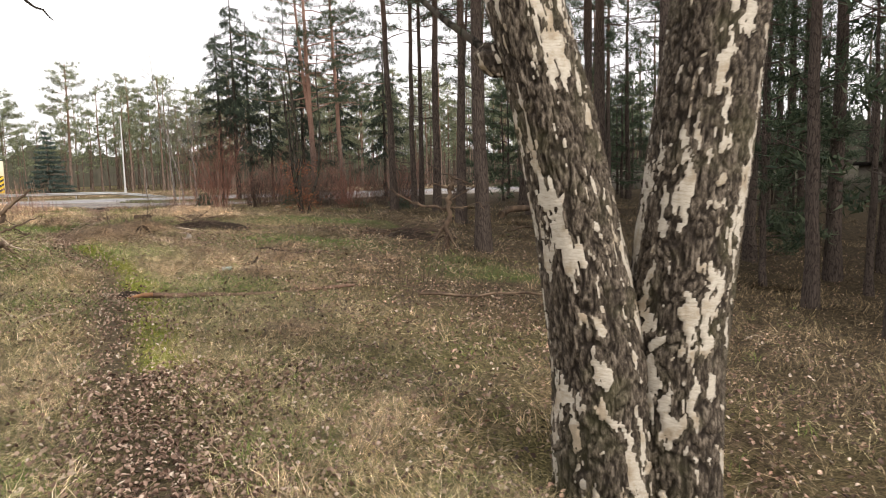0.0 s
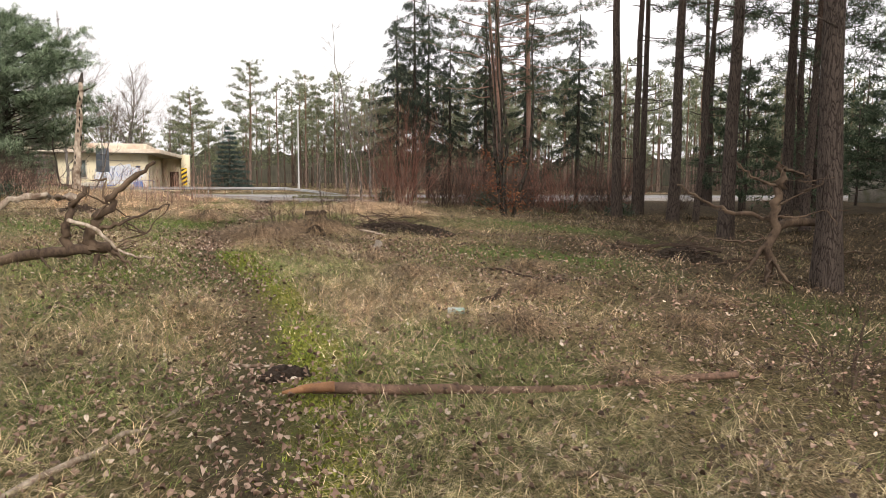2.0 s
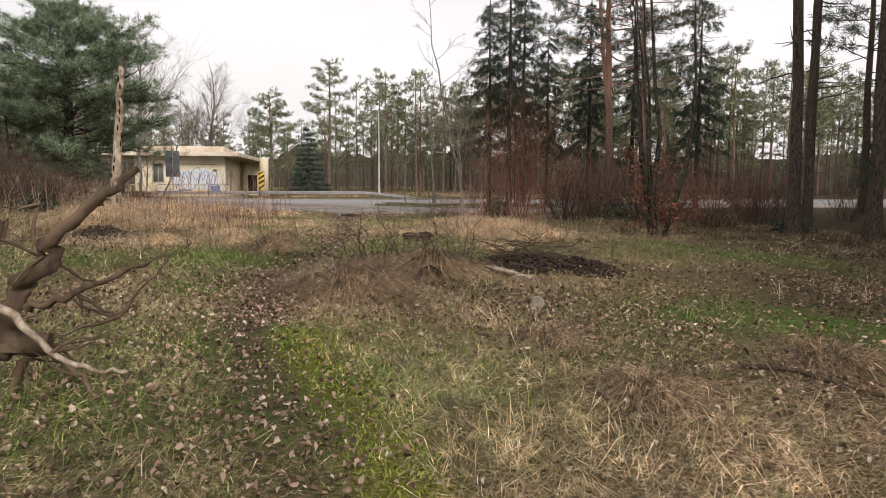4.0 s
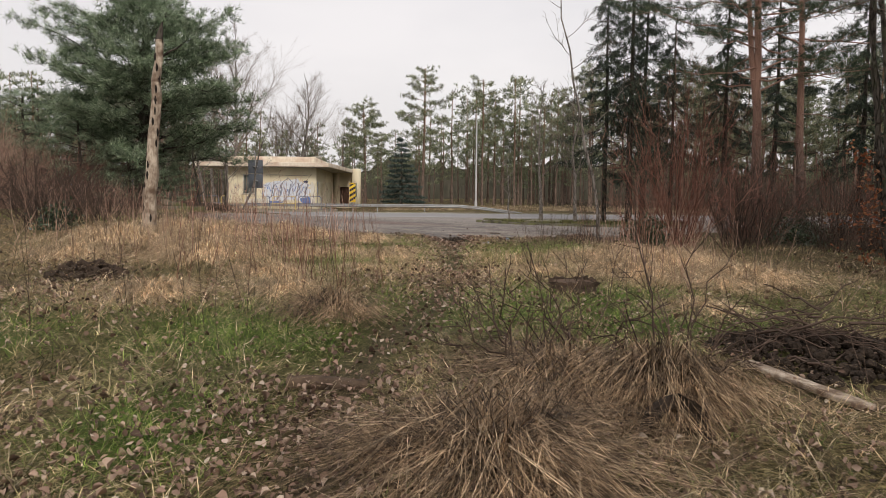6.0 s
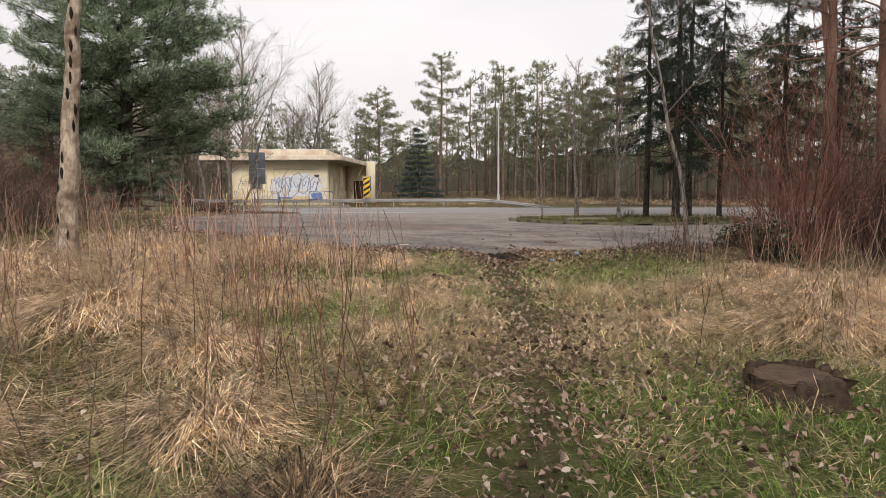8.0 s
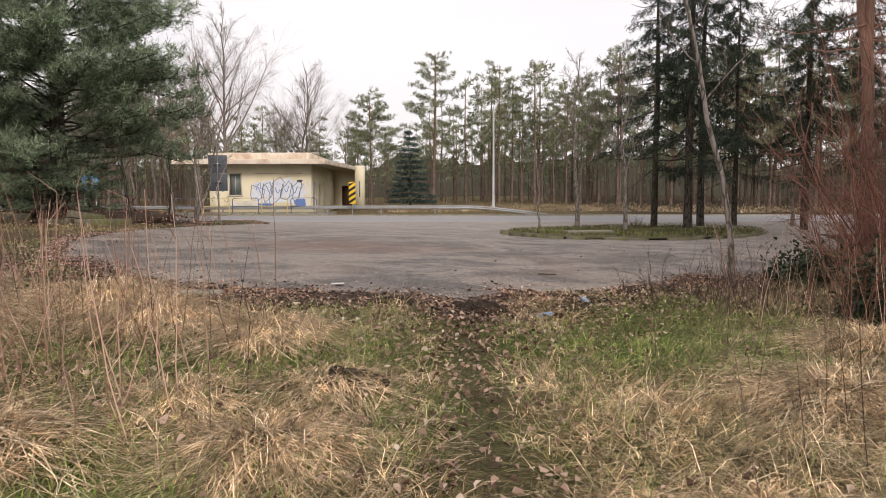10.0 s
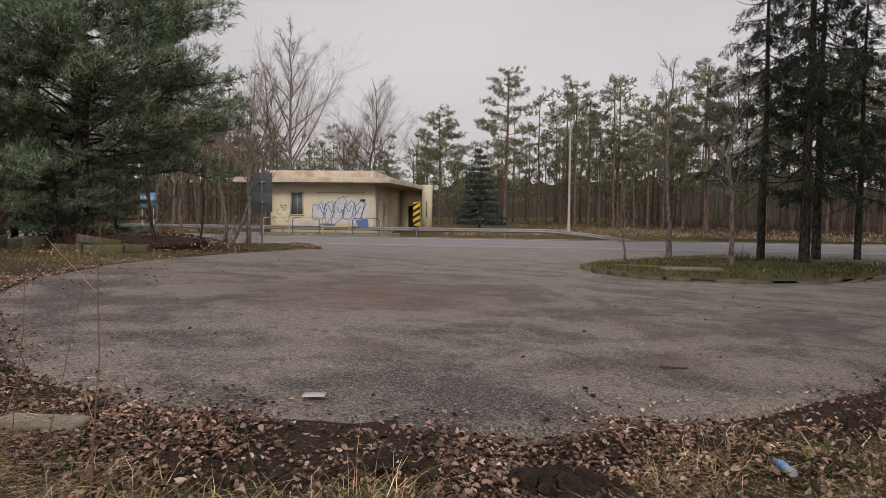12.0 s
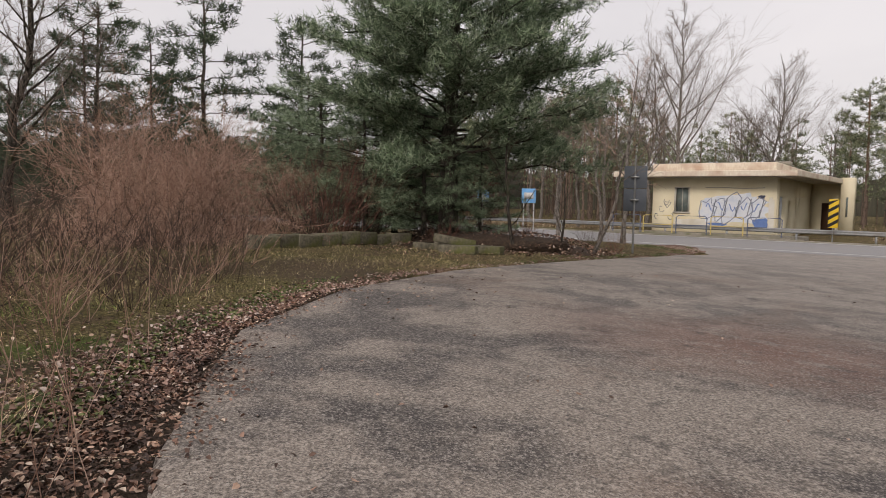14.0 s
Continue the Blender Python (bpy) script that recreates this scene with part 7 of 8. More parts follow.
solo("leaf_litter", mesh_of("leaf_litter", v, f), M_LEAF_WET, "dead leaves strewn over the bank", "leaves", kind="stuff")
# low wall of old kerb blocks under the pine, and slabs thrown beside it
lw = tagged(new("low_wall"), "low mossy wall of old concrete blocks under pines", "wall")
qq = np.random.default_rng(44)
for i in range(8):
    ob = part("block", Shape().box(-0.36, 0.36, -0.15, 0.15, 0, 0.32).mesh("block", False), M_MOSSCONC, lw)
    s = (i + 0.5) / 8
    x, y = -15.3 - 0.4 * s, 39.6 + 5.0 * s
    ob.matrix_basis = pose(x + qq.normal() * 0.03, y, gz(x, y) - 0.03 + qq.uniform(-0.03, 0.03), qq.uniform(-3, 3), qq.uniform(-5, 5), 94 + qq.uniform(-6, 6))
    bevelled(ob, 0.03)
for i, (x, y, a, ln, z0) in enumerate(((-12.9, 43.6, 20, 0.9, 0.0), (-13.5, 44.2, 45, 1.1, 0.02), (-13.3, 43.9, 60, 1.0, 0.18), (-12.6, 44.3, 10, 0.8, 0.0), (-14.1, 44.0, 75, 1.0, 0.0))):
    bevelled(solo("concrete_kerb", Shape().box(-ln / 2, ln / 2, -0.13, 0.13, 0, 0.2).mesh("kerb", False), M_MOSSCONC, "discarded concrete kerbstone in a heap", "kerbstone", (x, y, gz(x, y) + z0), a, "discarded kerbstones", ry=5 * (i % 3)), 0.02)

# ---------------------------------------------------------------- grass, leaves, moss
q = np.random.default_rng(99)


def off_trail(x, y):
    return np.abs(x - trail(y))


def scatter(n, x0, x1, y0, y1, focus=0.5, sd=2.6):
    y = q.uniform(y0, y1, n)
    x = np.where(q.uniform(size=n) < focus, trail(y) + q.normal(size=n) * sd, q.uniform(x0, x1, n))
    return np.clip(x, x0, x1), y


def free(x, y):
    strip_w = np.where((x > -10) & (x < 3.2), 0.95 + 0.4 * soft_noise(x, y, 0.6, 14) - 0.45 * np.exp(-(((x + 0.6) / 0.7) ** 2)), 0.15)
    return (y < lot_near(x) - strip_w) & (np.hypot(x - 1.75, (y - 23.45) * 1.1) > 1.0) & (np.hypot(x - 1.05, y - 22.75) > 0.5) & (np.hypot(x - 3.5, y - 4.5) > 0.85) & (np.hypot(x + 5.7, y - 25.3) > 0.45) & (np.hypot(x + 0.07, y - 25.75) > 0.3) & ~((x > -0.35) & (x < 3.4) & (np.abs(y - 12.3 - 0.13 * x) < 0.16))


def field(name, mat, label, n, per, length, lean, width, rule, focus=0.55, spread=0.1, sd=2.6):
    """Grass in tufts: each tuft a handful of blades about one centre."""
    cx, cy = scatter(n, -13, 15, -1.0, 35.5, focus, sd)
    ok = free(cx, cy) & (q.uniform(size=n) < rule(cx, cy))
    cx, cy = cx[ok], cy[ok]
    k = len(cx)
    size = q.uniform(0.5, 1.4, k) * np.clip(0.45 + off_trail(cx, cy) * 0.7, 0.45, 1) * np.where(cx > 5, 1.3, 1.0)
    ox, oy = q.normal(size=(2, k * per)) * spread * np.repeat(q.uniform(0.35, 1.3, k), per)
    x, y = np.repeat(cx, per) + ox, np.repeat(cy, per) + oy
    s = np.repeat(size, per)
    ln = q.uniform(*length, k * per) * s
    le = np.clip(np.abs(q.normal(size=k * per)) * (lean[1] - lean[0]) + lean[0], 0, 1.5)
    wd = width * np.repeat(np.clip(0.75 + 0.035 * np.abs(cx), 0.8, 1.5), per)
    lying = np.repeat(q.uniform(size=k) < 0.4, per)
    comb = np.where(lying, 5.0 * soft_noise(x, y, 0.45, 51) + np.repeat(q.normal(size=k) * 1.2, per), np.arctan2(oy, ox) + q.normal(size=k * per) * 0.5)
    v, f = blades(x, y, H(x, y) + 0.015, ln, le, wd, q, comb=comb)
    solo(name, mesh_of(name, v, f), mat, label, "grass", kind="stuff")


bare_path = lambda x, y, w=0.22, k=2.5: np.clip((off_trail(x, y) - np.where(y > 20, 0.1, w) + 0.15 * soft_noise(x, y, 0.5, 15)) * k, 0.02, 1) * np.clip(1.25 - 0.09 * np.abs(x + 0.5), 0.25, 1)
# thins bright straw towards the wood, where shade-darkened blades replace it
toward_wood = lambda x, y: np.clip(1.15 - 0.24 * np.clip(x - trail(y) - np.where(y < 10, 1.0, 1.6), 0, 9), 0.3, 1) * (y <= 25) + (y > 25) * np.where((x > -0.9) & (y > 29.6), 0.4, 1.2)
dry_zone = lambda x, y: np.clip(0.35 + 1.5 * soft_noise(x, y, 0.75, 41) + 0.8 * soft_noise(x, y, 2.2, 43), 0, 1)
def not_verge(x, y):
    moss_strip = 1 - 0.75 * np.exp(-(((x - trail(y) - 0.5) / 0.22) ** 2)) * ((y > 8) & (y < 19))
    return moss_strip * np.where((x < -7.2) & (y > 31.3), 0.12, 1.0)


field("dry_grass", M_DRY, "matted straw-coloured dead grass", 36000, 13, (0.18, 0.46), (0.8, 1.3), 0.0019,
      lambda x, y: toward_wood(x, y) * not_verge(x, y) * bare_path(x, y) * (0.06 + 0.94 * np.clip(dry_zone(x, y) + np.where(y > 26, 0.2, -0.15), 0, 1)) * (1 - 0.85 * greenness(x, y)))
field("olive_grass", M_OLIVE, "dull olive meadow grass", 42000, 11, (0.14, 0.36), (0.75, 1.3), 0.0018,
      lambda x, y: toward_wood(x, y) * not_verge(x, y) * bare_path(x, y) * np.clip(1.15 - 0.8 * dry_zone(x, y), 0.1, 1) * np.where(y < 20, 1.0, 0.65) * (1 - 0.7 * greenness(x, y)))
field("green_grass", M_GREEN, "fresh green grass between dead tufts", 36000, 11, (0.08, 0.22), (0.5, 1.2), 0.002,
      lambda x, y: bare_path(x, y, 0.1, 3) * np.clip(greenness(x, y), 0.07, 1), 0.8, 0.08, 1.9)

# thatch: short dead stems lying flat and crossed
def thatch(name, mat, label, n, rule):
    x, y = scatter(n, -11, 11, 0.5, 34, 0.6, 3.2)
    ok = free(x, y) & (q.uniform(size=n) < rule(x, y))
    x, y = x[ok], y[ok]
    k = len(x)
    az = q.uniform(0, 6.28, k)
    d = np.stack([np.cos(az), np.sin(az), q.normal(size=k) * 0.22], 1) * (q.uniform(0.05, 0.2, k))[:, None]
    w = np.stack([-np.sin(az), np.cos(az), 0 * az], 1) * (q.uniform(0.0012, 0.0034, k))[:, None]
    c = np.stack([x, y, H(x, y) + q.uniform(0.012, 0.06, k)], 1)
    v = np.stack([c - w, c + w, c + d], 1).reshape(-1, 3)
    solo(name, mesh_of(name, v, np.arange(3 * k).reshape(-1, 3)), mat, label, "grass", kind="stuff")


thatch("straw_thatch", M_DRY, "flattened straw lying crosswise on the meadow", 260000, lambda x, y: toward_wood(x, y) * bare_path(x, y) * np.clip(dry_zone(x, y), 0.25, 1))
thatch("olive_thatch", M_OLIVE, "flattened olive stems lying on the meadow", 160000, lambda x, y: toward_wood(x, y) * bare_path(x, y) * np.clip(1.1 - dry_zone(x, y), 0.2, 1))

# darker blades that paint the pines' shade onto the meadow's edge
field("brown_grass", M_WOOD_GRASS, "brown grass darkened for shade near the pines", 16000, 12, (0.1, 0.3), (0.6, 1.25), 0.0023,
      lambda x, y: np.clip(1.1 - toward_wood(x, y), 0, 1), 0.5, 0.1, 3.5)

# tussocks: mounds of long dead grass hanging over
def tussock(x, y, r, h, n, seed, label, mat=M_DRY):
    qq = np.random.default_rng(seed)
    n = int(n * 1.5)
    a, d = qq.uniform(0, 6.28, n), np.sqrt(qq.uniform(0, 1, n))
    lump = 1 + 0.35 * np.sin(a * 3 + seed) + 0.2 * np.sin(a * 5 + 2 * seed)
    bx, by = np.cos(a) * d * r * 0.6 * lump, np.sin(a) * d * r * 0.6 * lump
    bz = h * 0.5 * (1 - d**2) * qq.uniform(0.5, 1.1, n)
    az = a + qq.normal(size=n) * 1.0
    reach = r * qq.uniform(0.35, 1.15, n)
    dirs = np.stack([np.cos(az), np.sin(az), 0 * az], 1)
    twist = np.stack([-np.sin(az), np.cos(az), 0 * az], 1) * (qq.normal(size=n) * 0.6 * reach)[:, None]
    p0 = np.stack([bx, by, bz], 1)
    p1 = p0 + dirs * (reach * 0.3)[:, None] + twist * 0.3 + np.array([0, 0, 1.0]) * (h * qq.uniform(0.08, 0.42, n))[:, None]
    p2 = p0 + dirs * (reach * 0.75)[:, None] + twist + np.array([0, 0, 1.0]) * (h * qq.uniform(-0.1, 0.32, n))[:, None]
    p3 = p0 + dirs * (reach * 1.1)[:, None] + twist * 2 - np.array([0, 0, 1.0]) * (bz - h * qq.uniform(-0.1, 0.2, n))[:, None]
    p3[:, 2] = np.maximum(p3[:, 2], 0.01)
    side = np.stack([-np.sin(az), np.cos(az), 0 * az], 1) * (0.0019 * qq.uniform(0.6, 1.5, n))[:, None]
    v = np.stack([p0 - side, p0 + side, p1 - side, p1 + side, p2 - side * 0.8, p2 + side * 0.8, p3 - side * 0.2, p3 + side * 0.2], 1).reshape(-1, 3)
    i = np.arange(n)[:, None] * 8
    f = np.concatenate([i + np.array([0, 1, 3, 2]), i + np.array([2, 3, 5, 4]), i + np.array([4, 5, 7, 6])])
    solo("grass_tussock", mesh_of("grass_tussock", v, f), mat, label, "grass", (x, y, gz(x, y)), group="dead grass tussocks", kind="stuff")


for i, (x, y, r, h, n) in enumerate(((-1.1, 20.9, 0.7, 0.42, 1700), (-0.06, 21.84, 0.42, 0.55, 1500), (-0.6, 22.3, 0.75, 0.38, 1200), (0.2, 22.05, 0.42, 0.4, 800), (-2.55, 23.9, 0.5, 0.33, 800), (-4.5, 24.4, 0.5, 0.28, 700), (2.1, 14.5, 0.45, 0.26, 600), (-2.85, 27.1, 0.45, 0.14, 500), (-0.4, 27.9, 0.5, 0.16, 500), (-4.4, 30.6, 0.6, 0.3, 900), (-5.6, 28.6, 0.8, 0.3, 900), (0.6, 29.4, 0.7, 0.25, 800), (1.5, 30.8, 0.7, 0.3, 900), (1.9, 27.0, 0.6, 0.25, 600), (4.4, 14.9, 0.4, 0.2, 400), (5.6, 16.4, 0.45, 0.2, 400), (2.7, 12.9, 0.35, 0.16, 300), (-6.9, 26.8, 0.6, 0.32, 700), (-2.6, 29.2, 0.4, 0.16, 400), (-3.4, 28.9, 0.5, 0.16, 500), (1.2, 25.2, 0.5, 0.2, 500), (-5.0, 27.0, 0.8, 0.42, 1400), (-6.0, 29.8, 0.9, 0.5, 1500), (-7.0, 28.4, 0.9, 0.5, 1300), (-5.2, 31.2, 0.7, 0.36, 1000), (-7.4, 31.2, 0.9, 0.45, 1200), (-3.9, 26.2, 0.6, 0.3, 900), (0.9, 27.6, 0.7, 0.36, 1000), (1.5, 28.8, 0.8, 0.42, 1200), (2.3, 29.9, 0.8, 0.4, 1000), (2.6, 27.6, 0.8, 0.38, 900), (-3.3, 24.9, 0.5, 0.28, 700), (3.0, 16.6, 0.5, 0.26, 600), (1.3, 17.6, 0.5, 0.22, 600), (3.6, 18.9, 0.6, 0.26, 600), (-2.3, 9.2, 0.5, 0.2, 500), (1.7, 9.4, 0.5, 0.2, 500), (0.9, 19.1, 0.45, 0.2, 500), (-3.3, 30.2, 0.6, 0.24, 900), (-2.7, 28.3, 0.5, 0.2, 700), (-4.0, 28.0, 0.6, 0.26, 800))):
    if y < 24:
        tussock(x, y, r, h, n, 200 + i, "large tussock of drooping brown dead grass", M_BROWN_GRASS)
    else:
        tussock(x, y, r, h, n, 200 + i, "rounded tussock of long dead straw grass")

# leaf litter
n = 62000
lx_, ly_ = scatter(n, -9, 11, 0.5, 33.5, 0.55, 2.4)
ok = (ly_ < lot_near(lx_) + 0.1) & (np.hypot(lx_ - 3.5, ly_ - 4.5) > 0.75) & (q.uniform(size=n) < np.clip(0.45 + 1.6 * soft_noise(lx_, ly_, 0.8, 16), 0.08, 1))
lx_, ly_ = lx_[ok], ly_[ok]
extra = 44000
ex = q.uniform(-9.5, 3.0, extra)
ey = lot_near(ex) - 0.5 + q.normal(size=extra) * 0.4
ok = q.uniform(size=extra) < np.clip(0.65 + 1.5 * soft_noise(ex, ey, 0.35, 17), 0.15, 1)
ex, ey = ex[ok], ey[ok]
npath = 3000
pathy = q.uniform(1.5, 32, npath)
pathx = q.normal(size=npath) * 0.28 * np.where(pathy < 9, 1.6, 1.0)
ez = H(ex, ey) + np.where(ey > lot_near(ex) - 0.15, 0.036, q.uniform(0.01, 0.05, len(ex)))
v, f = leaves(np.stack([ex, ey, ez], 1), 0.037, q, 0.28)
solo("leaf_litter", mesh_of("leaf_litter", v, f), M_LEAF_WET, "damp dark leaf litter along the asphalt edge", "leaves", kind="stuff")
pn = 4200
py0 = q.uniform(2.2, 8.0, pn)
px0 = trail(py0) + 0.1 + q.normal(size=pn) * 0.5
m1, m2 = q.normal(size=2200) * 1.2 + 0.8, q.normal(size=2200) * 0.9 + 20.2
m3, m4 = q.normal(size=1800) * 1.3 - 3.2, q.normal(size=1800) * 1.0 + 20.6
lx_ = np.concatenate([m1, m3, lx_, px0, pathx + trail(pathy), q.normal(size=900) * 0.6 + 1.2, q.normal(size=260) * 0.4 - 2.5])
ly_ = np.concatenate([m2, m4, ly_, py0, pathy, q.normal(size=900) * 0.5 + 7.2, q.normal(size=260) * 0.4 + 21.5])
lz = H(lx_, ly_) + np.where(ly_ > lot_near(lx_) - 0.15, 0.036, q.uniform(0.01, 0.085, len(lx_)))
v, f = leaves(np.stack([lx_, ly_, lz], 1), 0.043, q, 0.5, 0.45)
solo("leaf_litter", mesh_of("leaf_litter", v, f), M_LEAF, "fallen brown birch leaves over the path and grass", "leaves", kind="stuff")
# verge at the lot's end: leaves, weeds and soil
n = 8000
vx = q.uniform(-15.5, -6.5, n)
vy = lot_near(vx) - np.abs(q.normal(size=n)) * 1.1 - 0.02
vx = np.concatenate([vx, q.uniform(-20, -12, 4000)])
vy = np.concatenate([vy, q.uniform(41.5, 52, 4000)])
ok = (vx < -6.8) & (vy > 31.5) & (vy < lot_near(vx))
vx, vy = vx[ok], vy[ok]
order = np.argsort(lot_near(vx) - vy)
vx, vy = vx[order], vy[order]
half = len(vx) * 3 // 5
v, f = leaves(np.stack([vx[:half], vy[:half], H(vx[:half], vy[:half]) + q.uniform(0.01, 0.06, half)], 1), 0.043, q, 0.45)
solo("leaf_litter", mesh_of("leaf_litter", v, f), M_LEAF_PINK, "dry pinkish leaves on the verge of the lot", "leaves", kind="stuff")
vx, vy = vx[half:], vy[half:]
v, f = leaves(np.stack([vx, vy, H(vx, vy) + q.uniform(0.01, 0.06, len(vx))], 1), 0.043, q, 0.45)
solo("leaf_litter", mesh_of("leaf_litter", v, f), M_LEAF_WET, "damp leaf litter on the verge of the lot", "leaves", kind="stuff")
n = 14000
wx = q.uniform(-15.5, -6.5, n)
wy = lot_near(wx) - np.abs(q.normal(size=n)) * 1.5 - 0.45
ok = (soft_noise(wx, wy, 0.45, 18) > 0.02) & (wy > 31.5)
wx, wy = wx[ok], wy[ok]
v, f = leaves(np.stack([wx, wy, H(wx, wy) + q.uniform(0.01, 0.06, len(wx))], 1), 0.04, q, 0.7)
solo("weed_leaves", mesh_of("weed_leaves", v, f), M_WEED, "low dark green weeds on the verge", "weeds", kind="stuff")
# leaves on the asphalt further off
ax_ = np.concatenate([q.uniform(-9, 3, 160), -9.2 + q.normal(size=300) * 0.6])
ay_ = np.concatenate([q.uniform(34.5, 46, 160), 37 + q.normal(size=300) * 2.0])
v, f = leaves(np.stack([ax_, ay_, G(ax_, ay_) + 0.034], 1), 0.04, q, 0.25)
solo("leaf_litter", mesh_of("leaf_litter", v, f), M_LEAF, "scattered leaves blown over the asphalt", "leaves", kind="stuff")
# moss along the path
n = 22000
my = q.uniform(8, 19, n)
mx = trail(my) + 0.5 + q.normal(size=n) * 0.19
keep = q.uniform(size=n) < np.clip(0.75 + 0.6 * soft_noise(mx, my, 0.6, 8), 0, 1)
mx, my = mx[keep], my[keep]
v, f = blades(mx, my, H(mx, my), q.uniform(0.02, 0.06, len(mx)), q.uniform(0.3, 1.2, len(mx)), 0.006, q)
solo("moss", mesh_of("moss", v, f), M_MOSS, "bright yellow-green moss beside the path", "moss", kind="stuff")

# tall dry stalks
st = Shape()
for _ in range(230):
    y = q.uniform(22.5, 33)
    x = trail(y) + q.choice([-1, 1]) * q.uniform(1.1, 5.5)
    if y > lot_near(x) - 0.2:
        continue
    if y > 30.4 and x > -6:
        continue
    h = q.uniform(0.4, 1.1)
    p0 = np.array([x, y, gz(x, y) - 0.02])
    p1 = p0 + np.array([q.normal() * 0.12, q.normal() * 0.12, h])
    st.tube(bent(p0, p1, 5, 0.02, q), np.linspace(0.003, 0.0014, 5), 3, cap=False)
solo("dry_stalks", st, M_BROWN_TWIG, "tall thin dry plant stalks", "stalks", kind="stuff")
reed = Shape()
for _ in range(420):
    y = q.uniform(26, 34)
    x = q.uniform(-9, -4.2) if q.uniform() < 0.6 else q.uniform(0.9, 3.2)
    if y > lot_near(x) - 0.2:
        continue
    p0 = np.array([x, y, gz(x, y) - 0.02])
    reed.tube(bent(p0, p0 + np.array([q.normal() * 0.2, q.normal() * 0.2, q.uniform(0.5, 1.1)]), 4, 0.04, q), np.linspace(0.0035, 0.0015, 4), 3, cap=False)
solo("reed_stems", reed, M_TAN_TWIG, "stand of tan dead reed stems", "reeds", kind="stuff")

# dry stems standing beside the path
dry = Shape()
for _ in range(90):
    x, y = -4.3 + q.normal() * 0.8, 28.6 + q.normal() * 1.1
    if y > lot_near(x) - 0.8 or abs(x - trail(y)) < 1.5:
        continue
    p0 = np.array([x, y, gz(x, y) - 0.02])
    line = bent(p0, p0 + np.array([q.normal() * 0.16, q.normal() * 0.16, q.uniform(0.6, 1.3)]), 6, 0.03, q)
    dry.tube(line, np.linspace(0.0045, 0.002, 6), 4, cap=False)
    for _ in range(2):
        p = line[q.integers(2, 6)]
        dry.tube(np.stack([p, p + np.array([q.normal() * 0.08, q.normal() * 0.08, q.uniform(0.08, 0.25)])]), [0.0025, 0.0012], 3, cap=False)
red_stems = Shape()
for cx_, cy_, n_ in ((-2.9, 25.2, 26), (-3.5, 26.2, 18), (-4.6, 25.0, 8)):
    for _ in range(n_):
        x, y = cx_ + q.normal() * 0.4, cy_ + q.normal() * 0.4
        p0 = np.array([x, y, gz(x, y) - 0.02])
        line = bent(p0, p0 + np.array([q.normal() * 0.14, q.normal() * 0.14, q.uniform(0.5, 1.25)]), 6, 0.025, q)
        red_stems.tube(line, np.linspace(0.0032, 0.0012, 6), 4, cap=False)
        for _ in range(2):
            p = line[q.integers(2, 6)]
            red_stems.tube(np.stack([p, p + np.array([q.normal() * 0.06, q.normal() * 0.06, q.uniform(0.1, 0.28)])]), [0.0024, 0.0012], 3, cap=False)
solo("dry_stalks", red_stems, M_RED_TWIG, "thin reddish dry stems rising from a tussock", "stalks", kind="stuff")
solo("dry_stalks", dry, M_TAN_TWIG, "tall reddish dry stems beside the path", "stalks", kind="stuff")
scrub = shrub(0.75, 22, 1.3, 150, 0.004, 6, 0.35, 0.4, 0.2, 0.09, 1)
for i, (x, y, s_) in enumerate(((0.35, 33.2, 1.0), (0.95, 33.3, 1.1), (0.8, 32.5, 0.9), (1.5, 33.6, 1.2), (0.1, 32.5, 0.7), (1.4, 32.7, 1.0), (-8.0, 33.6, 0.7), (-7.3, 32.6, 0.8))):
    plant_shrub(scrub, (x, y, gz(x, y)), "low tangled dark scrub at the lot's edge", M_BROWN_TWIG, "scrub at the lot's edge", 50 * i, s_, name="scrub")

# bramble canes arching over the path
for i, (x, y) in enumerate(((-0.8, 22.7), (-0.3, 23.2), (0.2, 22.6), (0.6, 23.6))):
    br_ = shrub(1.3, 15, 1.5, 130 + i, 0.008, 5, 0.3, 0.45, 0.3, 0.09)
    plant_shrub(br_, (x, y, gz(x, y)), "thin thorny bramble canes over dead grass", M_BROWN_TWIG, "bramble canes", 40 * i, name="bramble")
fb, line = log("fallen_branch", "long dark dead branch lying over low brambles", (4.6, 11.7), (8.4, 11.4), 0.03, 0.02, M_DEADWOOD, 61, 0.035, 0.12)
qq = np.random.default_rng(64)
for i in range(12):
    p = line[qq.integers(1, 11)]
    part("side_twig", Shape().tube(bent(p, p + np.array([qq.normal() * 0.5, qq.normal() * 0.3, qq.uniform(0, 0.35)]), 6, 0.1, qq), np.linspace(0.009, 0.003, 6), 4, cap=False), M_BROWN_TWIG, fb)
for i, (x, y, s) in enumerate(((4.6, 12.6, 1.0), (5.4, 13.4, 1.1), (4.2, 10.9, 0.8), (6.0, 11.9, 1.0), (3.8, 13.4, 0.7))):
    br_ = shrub(1.2, 14, 1.3, 140 + i, 0.006, 5, 0.35, 0.6, 0.3, 0.07)
    plant_shrub(br_, (x, y, gz(x, y)), "low leafless bramble spreading over grass", M_BROWN_TWIG, "low brambles", 50 * i, s, name="bramble")

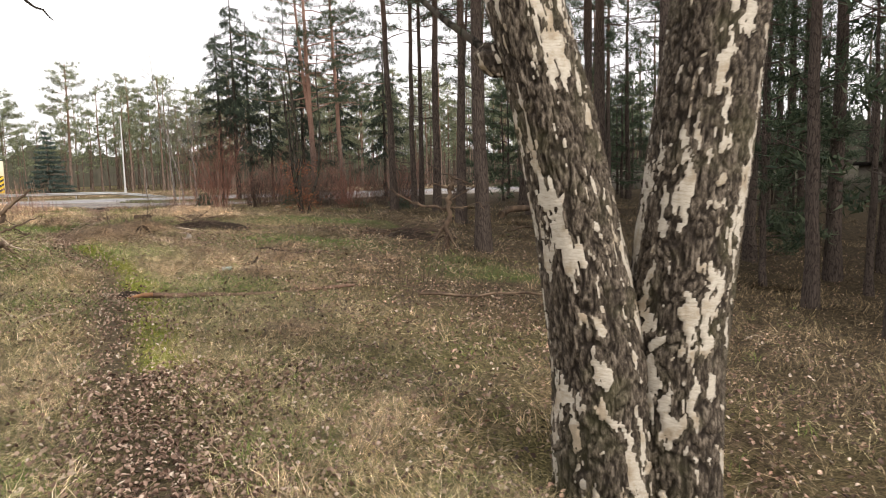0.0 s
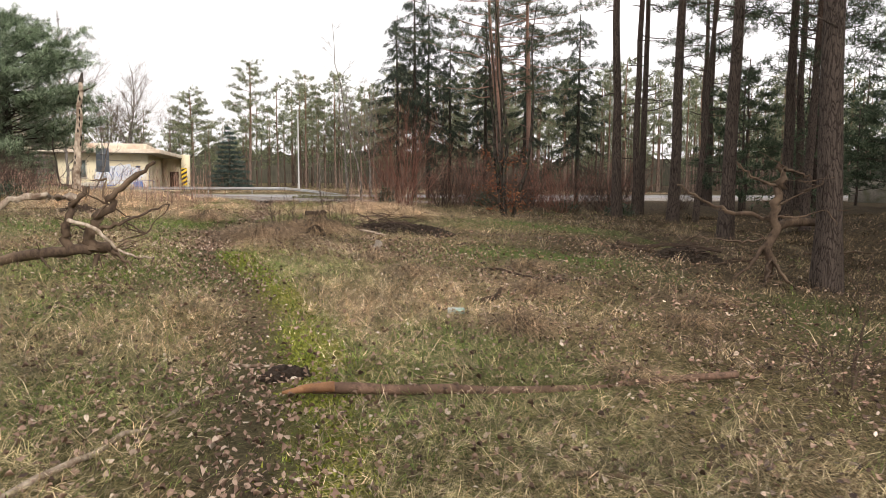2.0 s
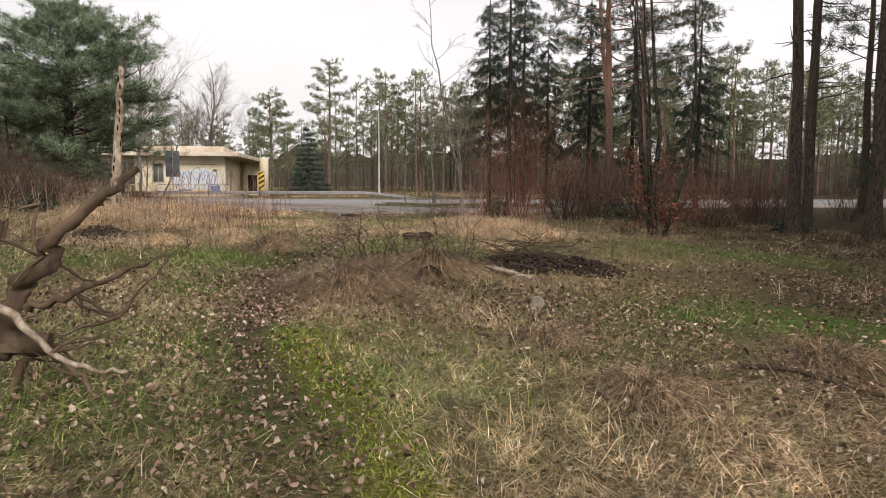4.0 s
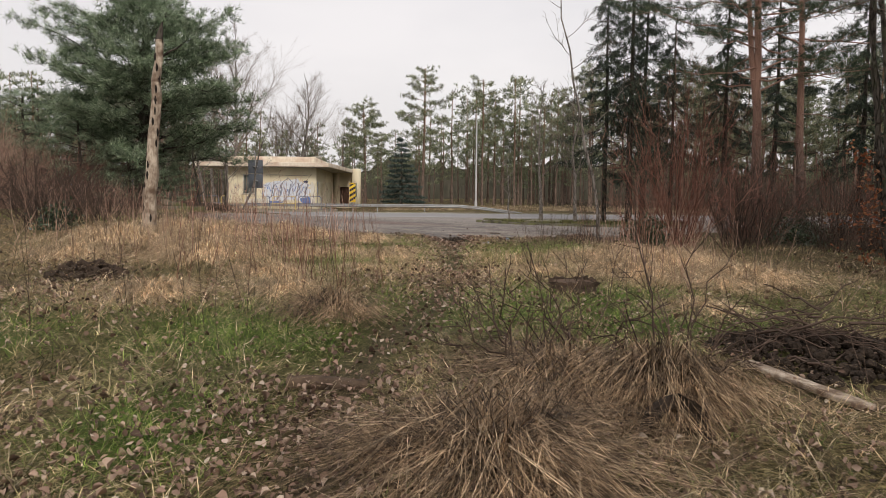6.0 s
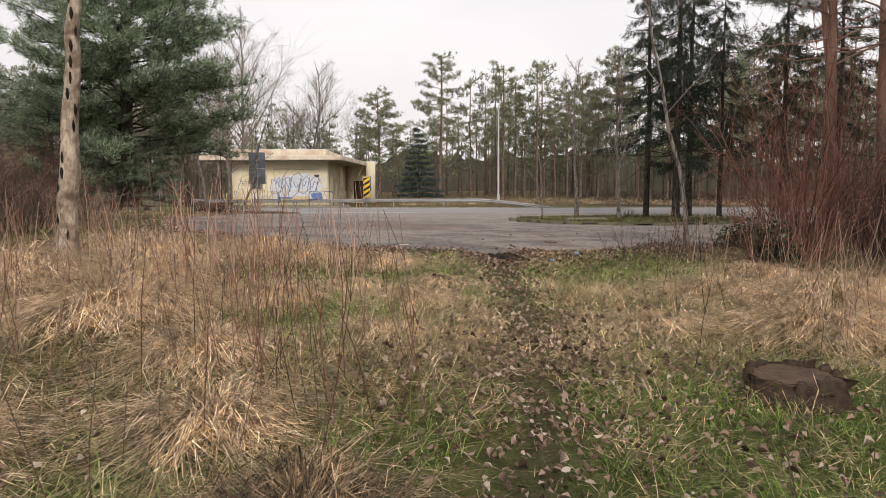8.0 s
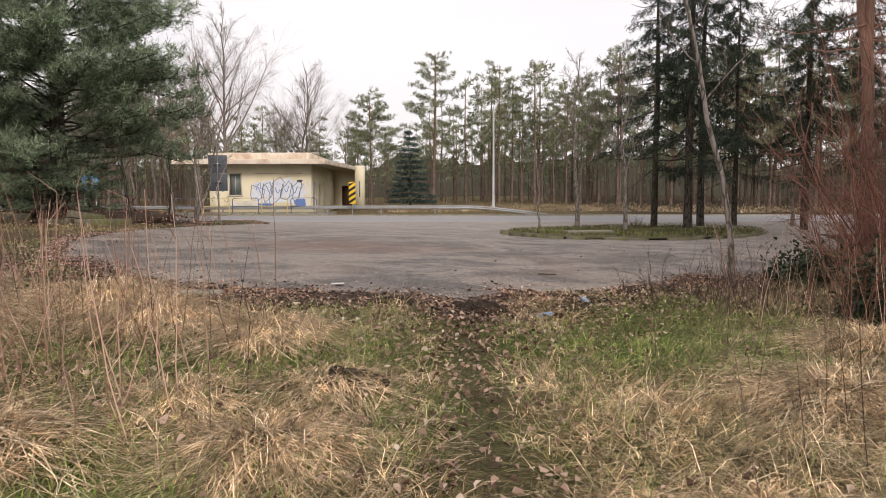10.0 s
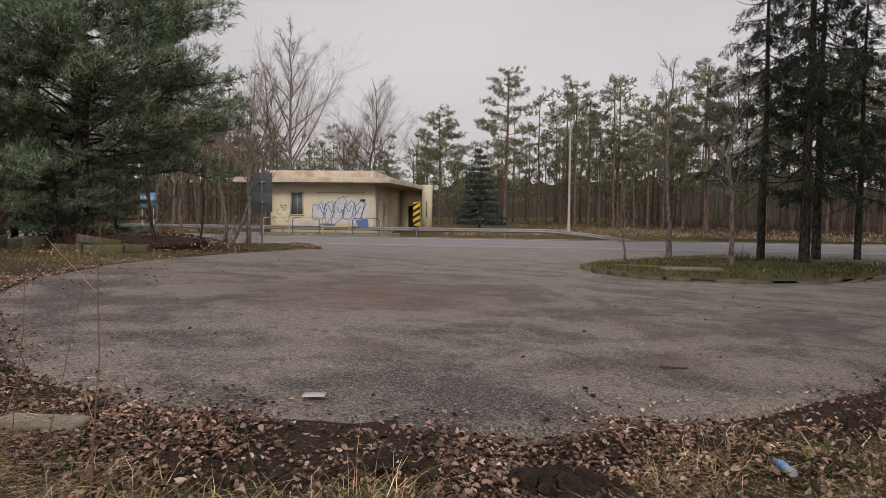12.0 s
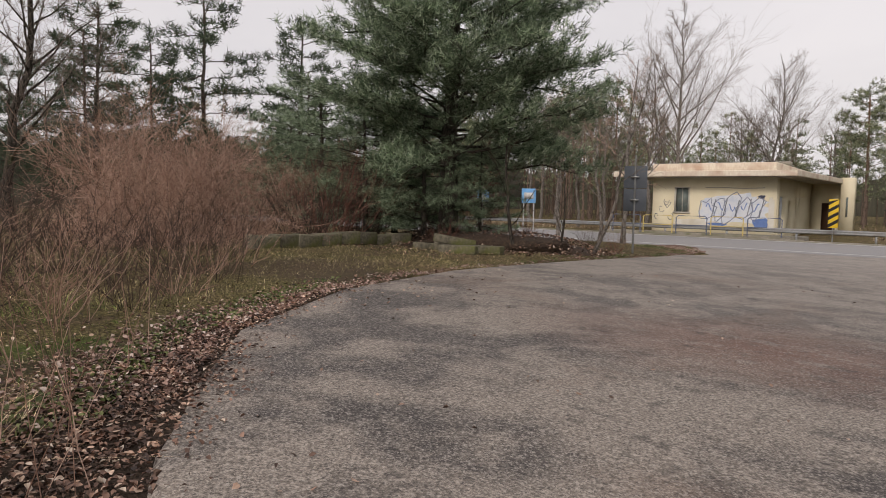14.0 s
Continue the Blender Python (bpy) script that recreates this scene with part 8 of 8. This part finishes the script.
# thin brown grass under the pines, its colour darkened for their shade
n = 15000
cx, cy = np.concatenate([q.uniform(5.5, 17, n // 2), q.uniform(15, 32, n // 2)]), q.uniform(2, 36, n)
ok = (q.uniform(size=n) < np.clip(0.5 + 1.3 * soft_noise(cx, cy, 1.0, 61), 0.1, 1))
cx, cy = cx[ok], cy[ok]
bx_ = np.repeat(cx, 9) + q.normal(size=len(cx) * 9) * 0.13
by_ = np.repeat(cy, 9) + q.normal(size=len(cx) * 9) * 0.13
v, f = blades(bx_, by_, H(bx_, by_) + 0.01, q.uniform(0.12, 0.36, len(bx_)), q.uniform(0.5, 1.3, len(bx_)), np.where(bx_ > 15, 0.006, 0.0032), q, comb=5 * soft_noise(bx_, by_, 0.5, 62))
solo("woodland_grass", mesh_of("woodland_grass", v, f), M_WOOD_GRASS, "thin brown grass darkened for shade under the pines", "grass", kind="stuff")
n = 14000
cx, cy = np.concatenate([q.uniform(2.2, 7, n // 2), q.uniform(5, 24, n // 2)]), np.concatenate([q.uniform(2, 24, n // 2), q.uniform(2, 34, n // 2)])
v, f = leaves(np.stack([cx, cy, H(cx, cy) + q.uniform(0.02, 0.12, n)], 1), 0.05, q, 0.4)
solo("leaf_litter", mesh_of("leaf_litter", v, f), M_LEAF_WET, "fallen leaves scattered under the pines", "leaves", kind="stuff")

# grass across the road
n = 26000
fx, fy = q.uniform(-45, 40, n), 78.5 + q.exponential(7, n)
ok = ~((np.abs(fx + 20) < 9) & (fy > 74) & (fy < 94))
fx, fy = fx[ok], fy[ok]
fz = G(fx, fy) + np.clip((fy - 84) * 0.012, 0, 1.2)
v, f = blades(fx, fy, fz, q.uniform(0.15, 0.4, len(fx)), q.uniform(0.3, 1.0, len(fx)), 0.02, q)
solo("verge_grass", mesh_of("verge_grass", v, f), M_VERGE_GRASS, "tall tan dead grass on the road verge", "grass", kind="stuff")
n = 9000
a, k_ = q.uniform(0, 6.28, n), np.sqrt(q.uniform(0, 0.95, n))
fx, fy = isle(k_, a)
v, f = blades(fx, fy, G(fx, fy) + 0.13, q.uniform(0.06, 0.16, n), q.uniform(0.1, 0.9, n), 0.008, q)
solo("island_grass", mesh_of("island_grass", v, f), M_TURF, "short olive turf on the island", "grass", kind="stuff")
n = 30000
fx, fy = q.uniform(-16, -8.5, n), q.uniform(33, 47, n)
ok = (fy < lot_near(fx) - 0.1) & (q.uniform(size=n) < np.clip(np.where(fy > 37.5, 0.8, 0.45) + 1.2 * soft_noise(fx, fy, 0.8, 19), 0.05, 1))
fx, fy = fx[ok], fy[ok]
v, f = blades(fx, fy, H(fx, fy), q.uniform(0.04, 0.13, len(fx)), q.uniform(0.3, 1.1, len(fx)), 0.003, q)
solo("bank_grass", mesh_of("bank_grass", v, f), M_OLIVE, "short olive grass beside the lot", "grass", kind="stuff")
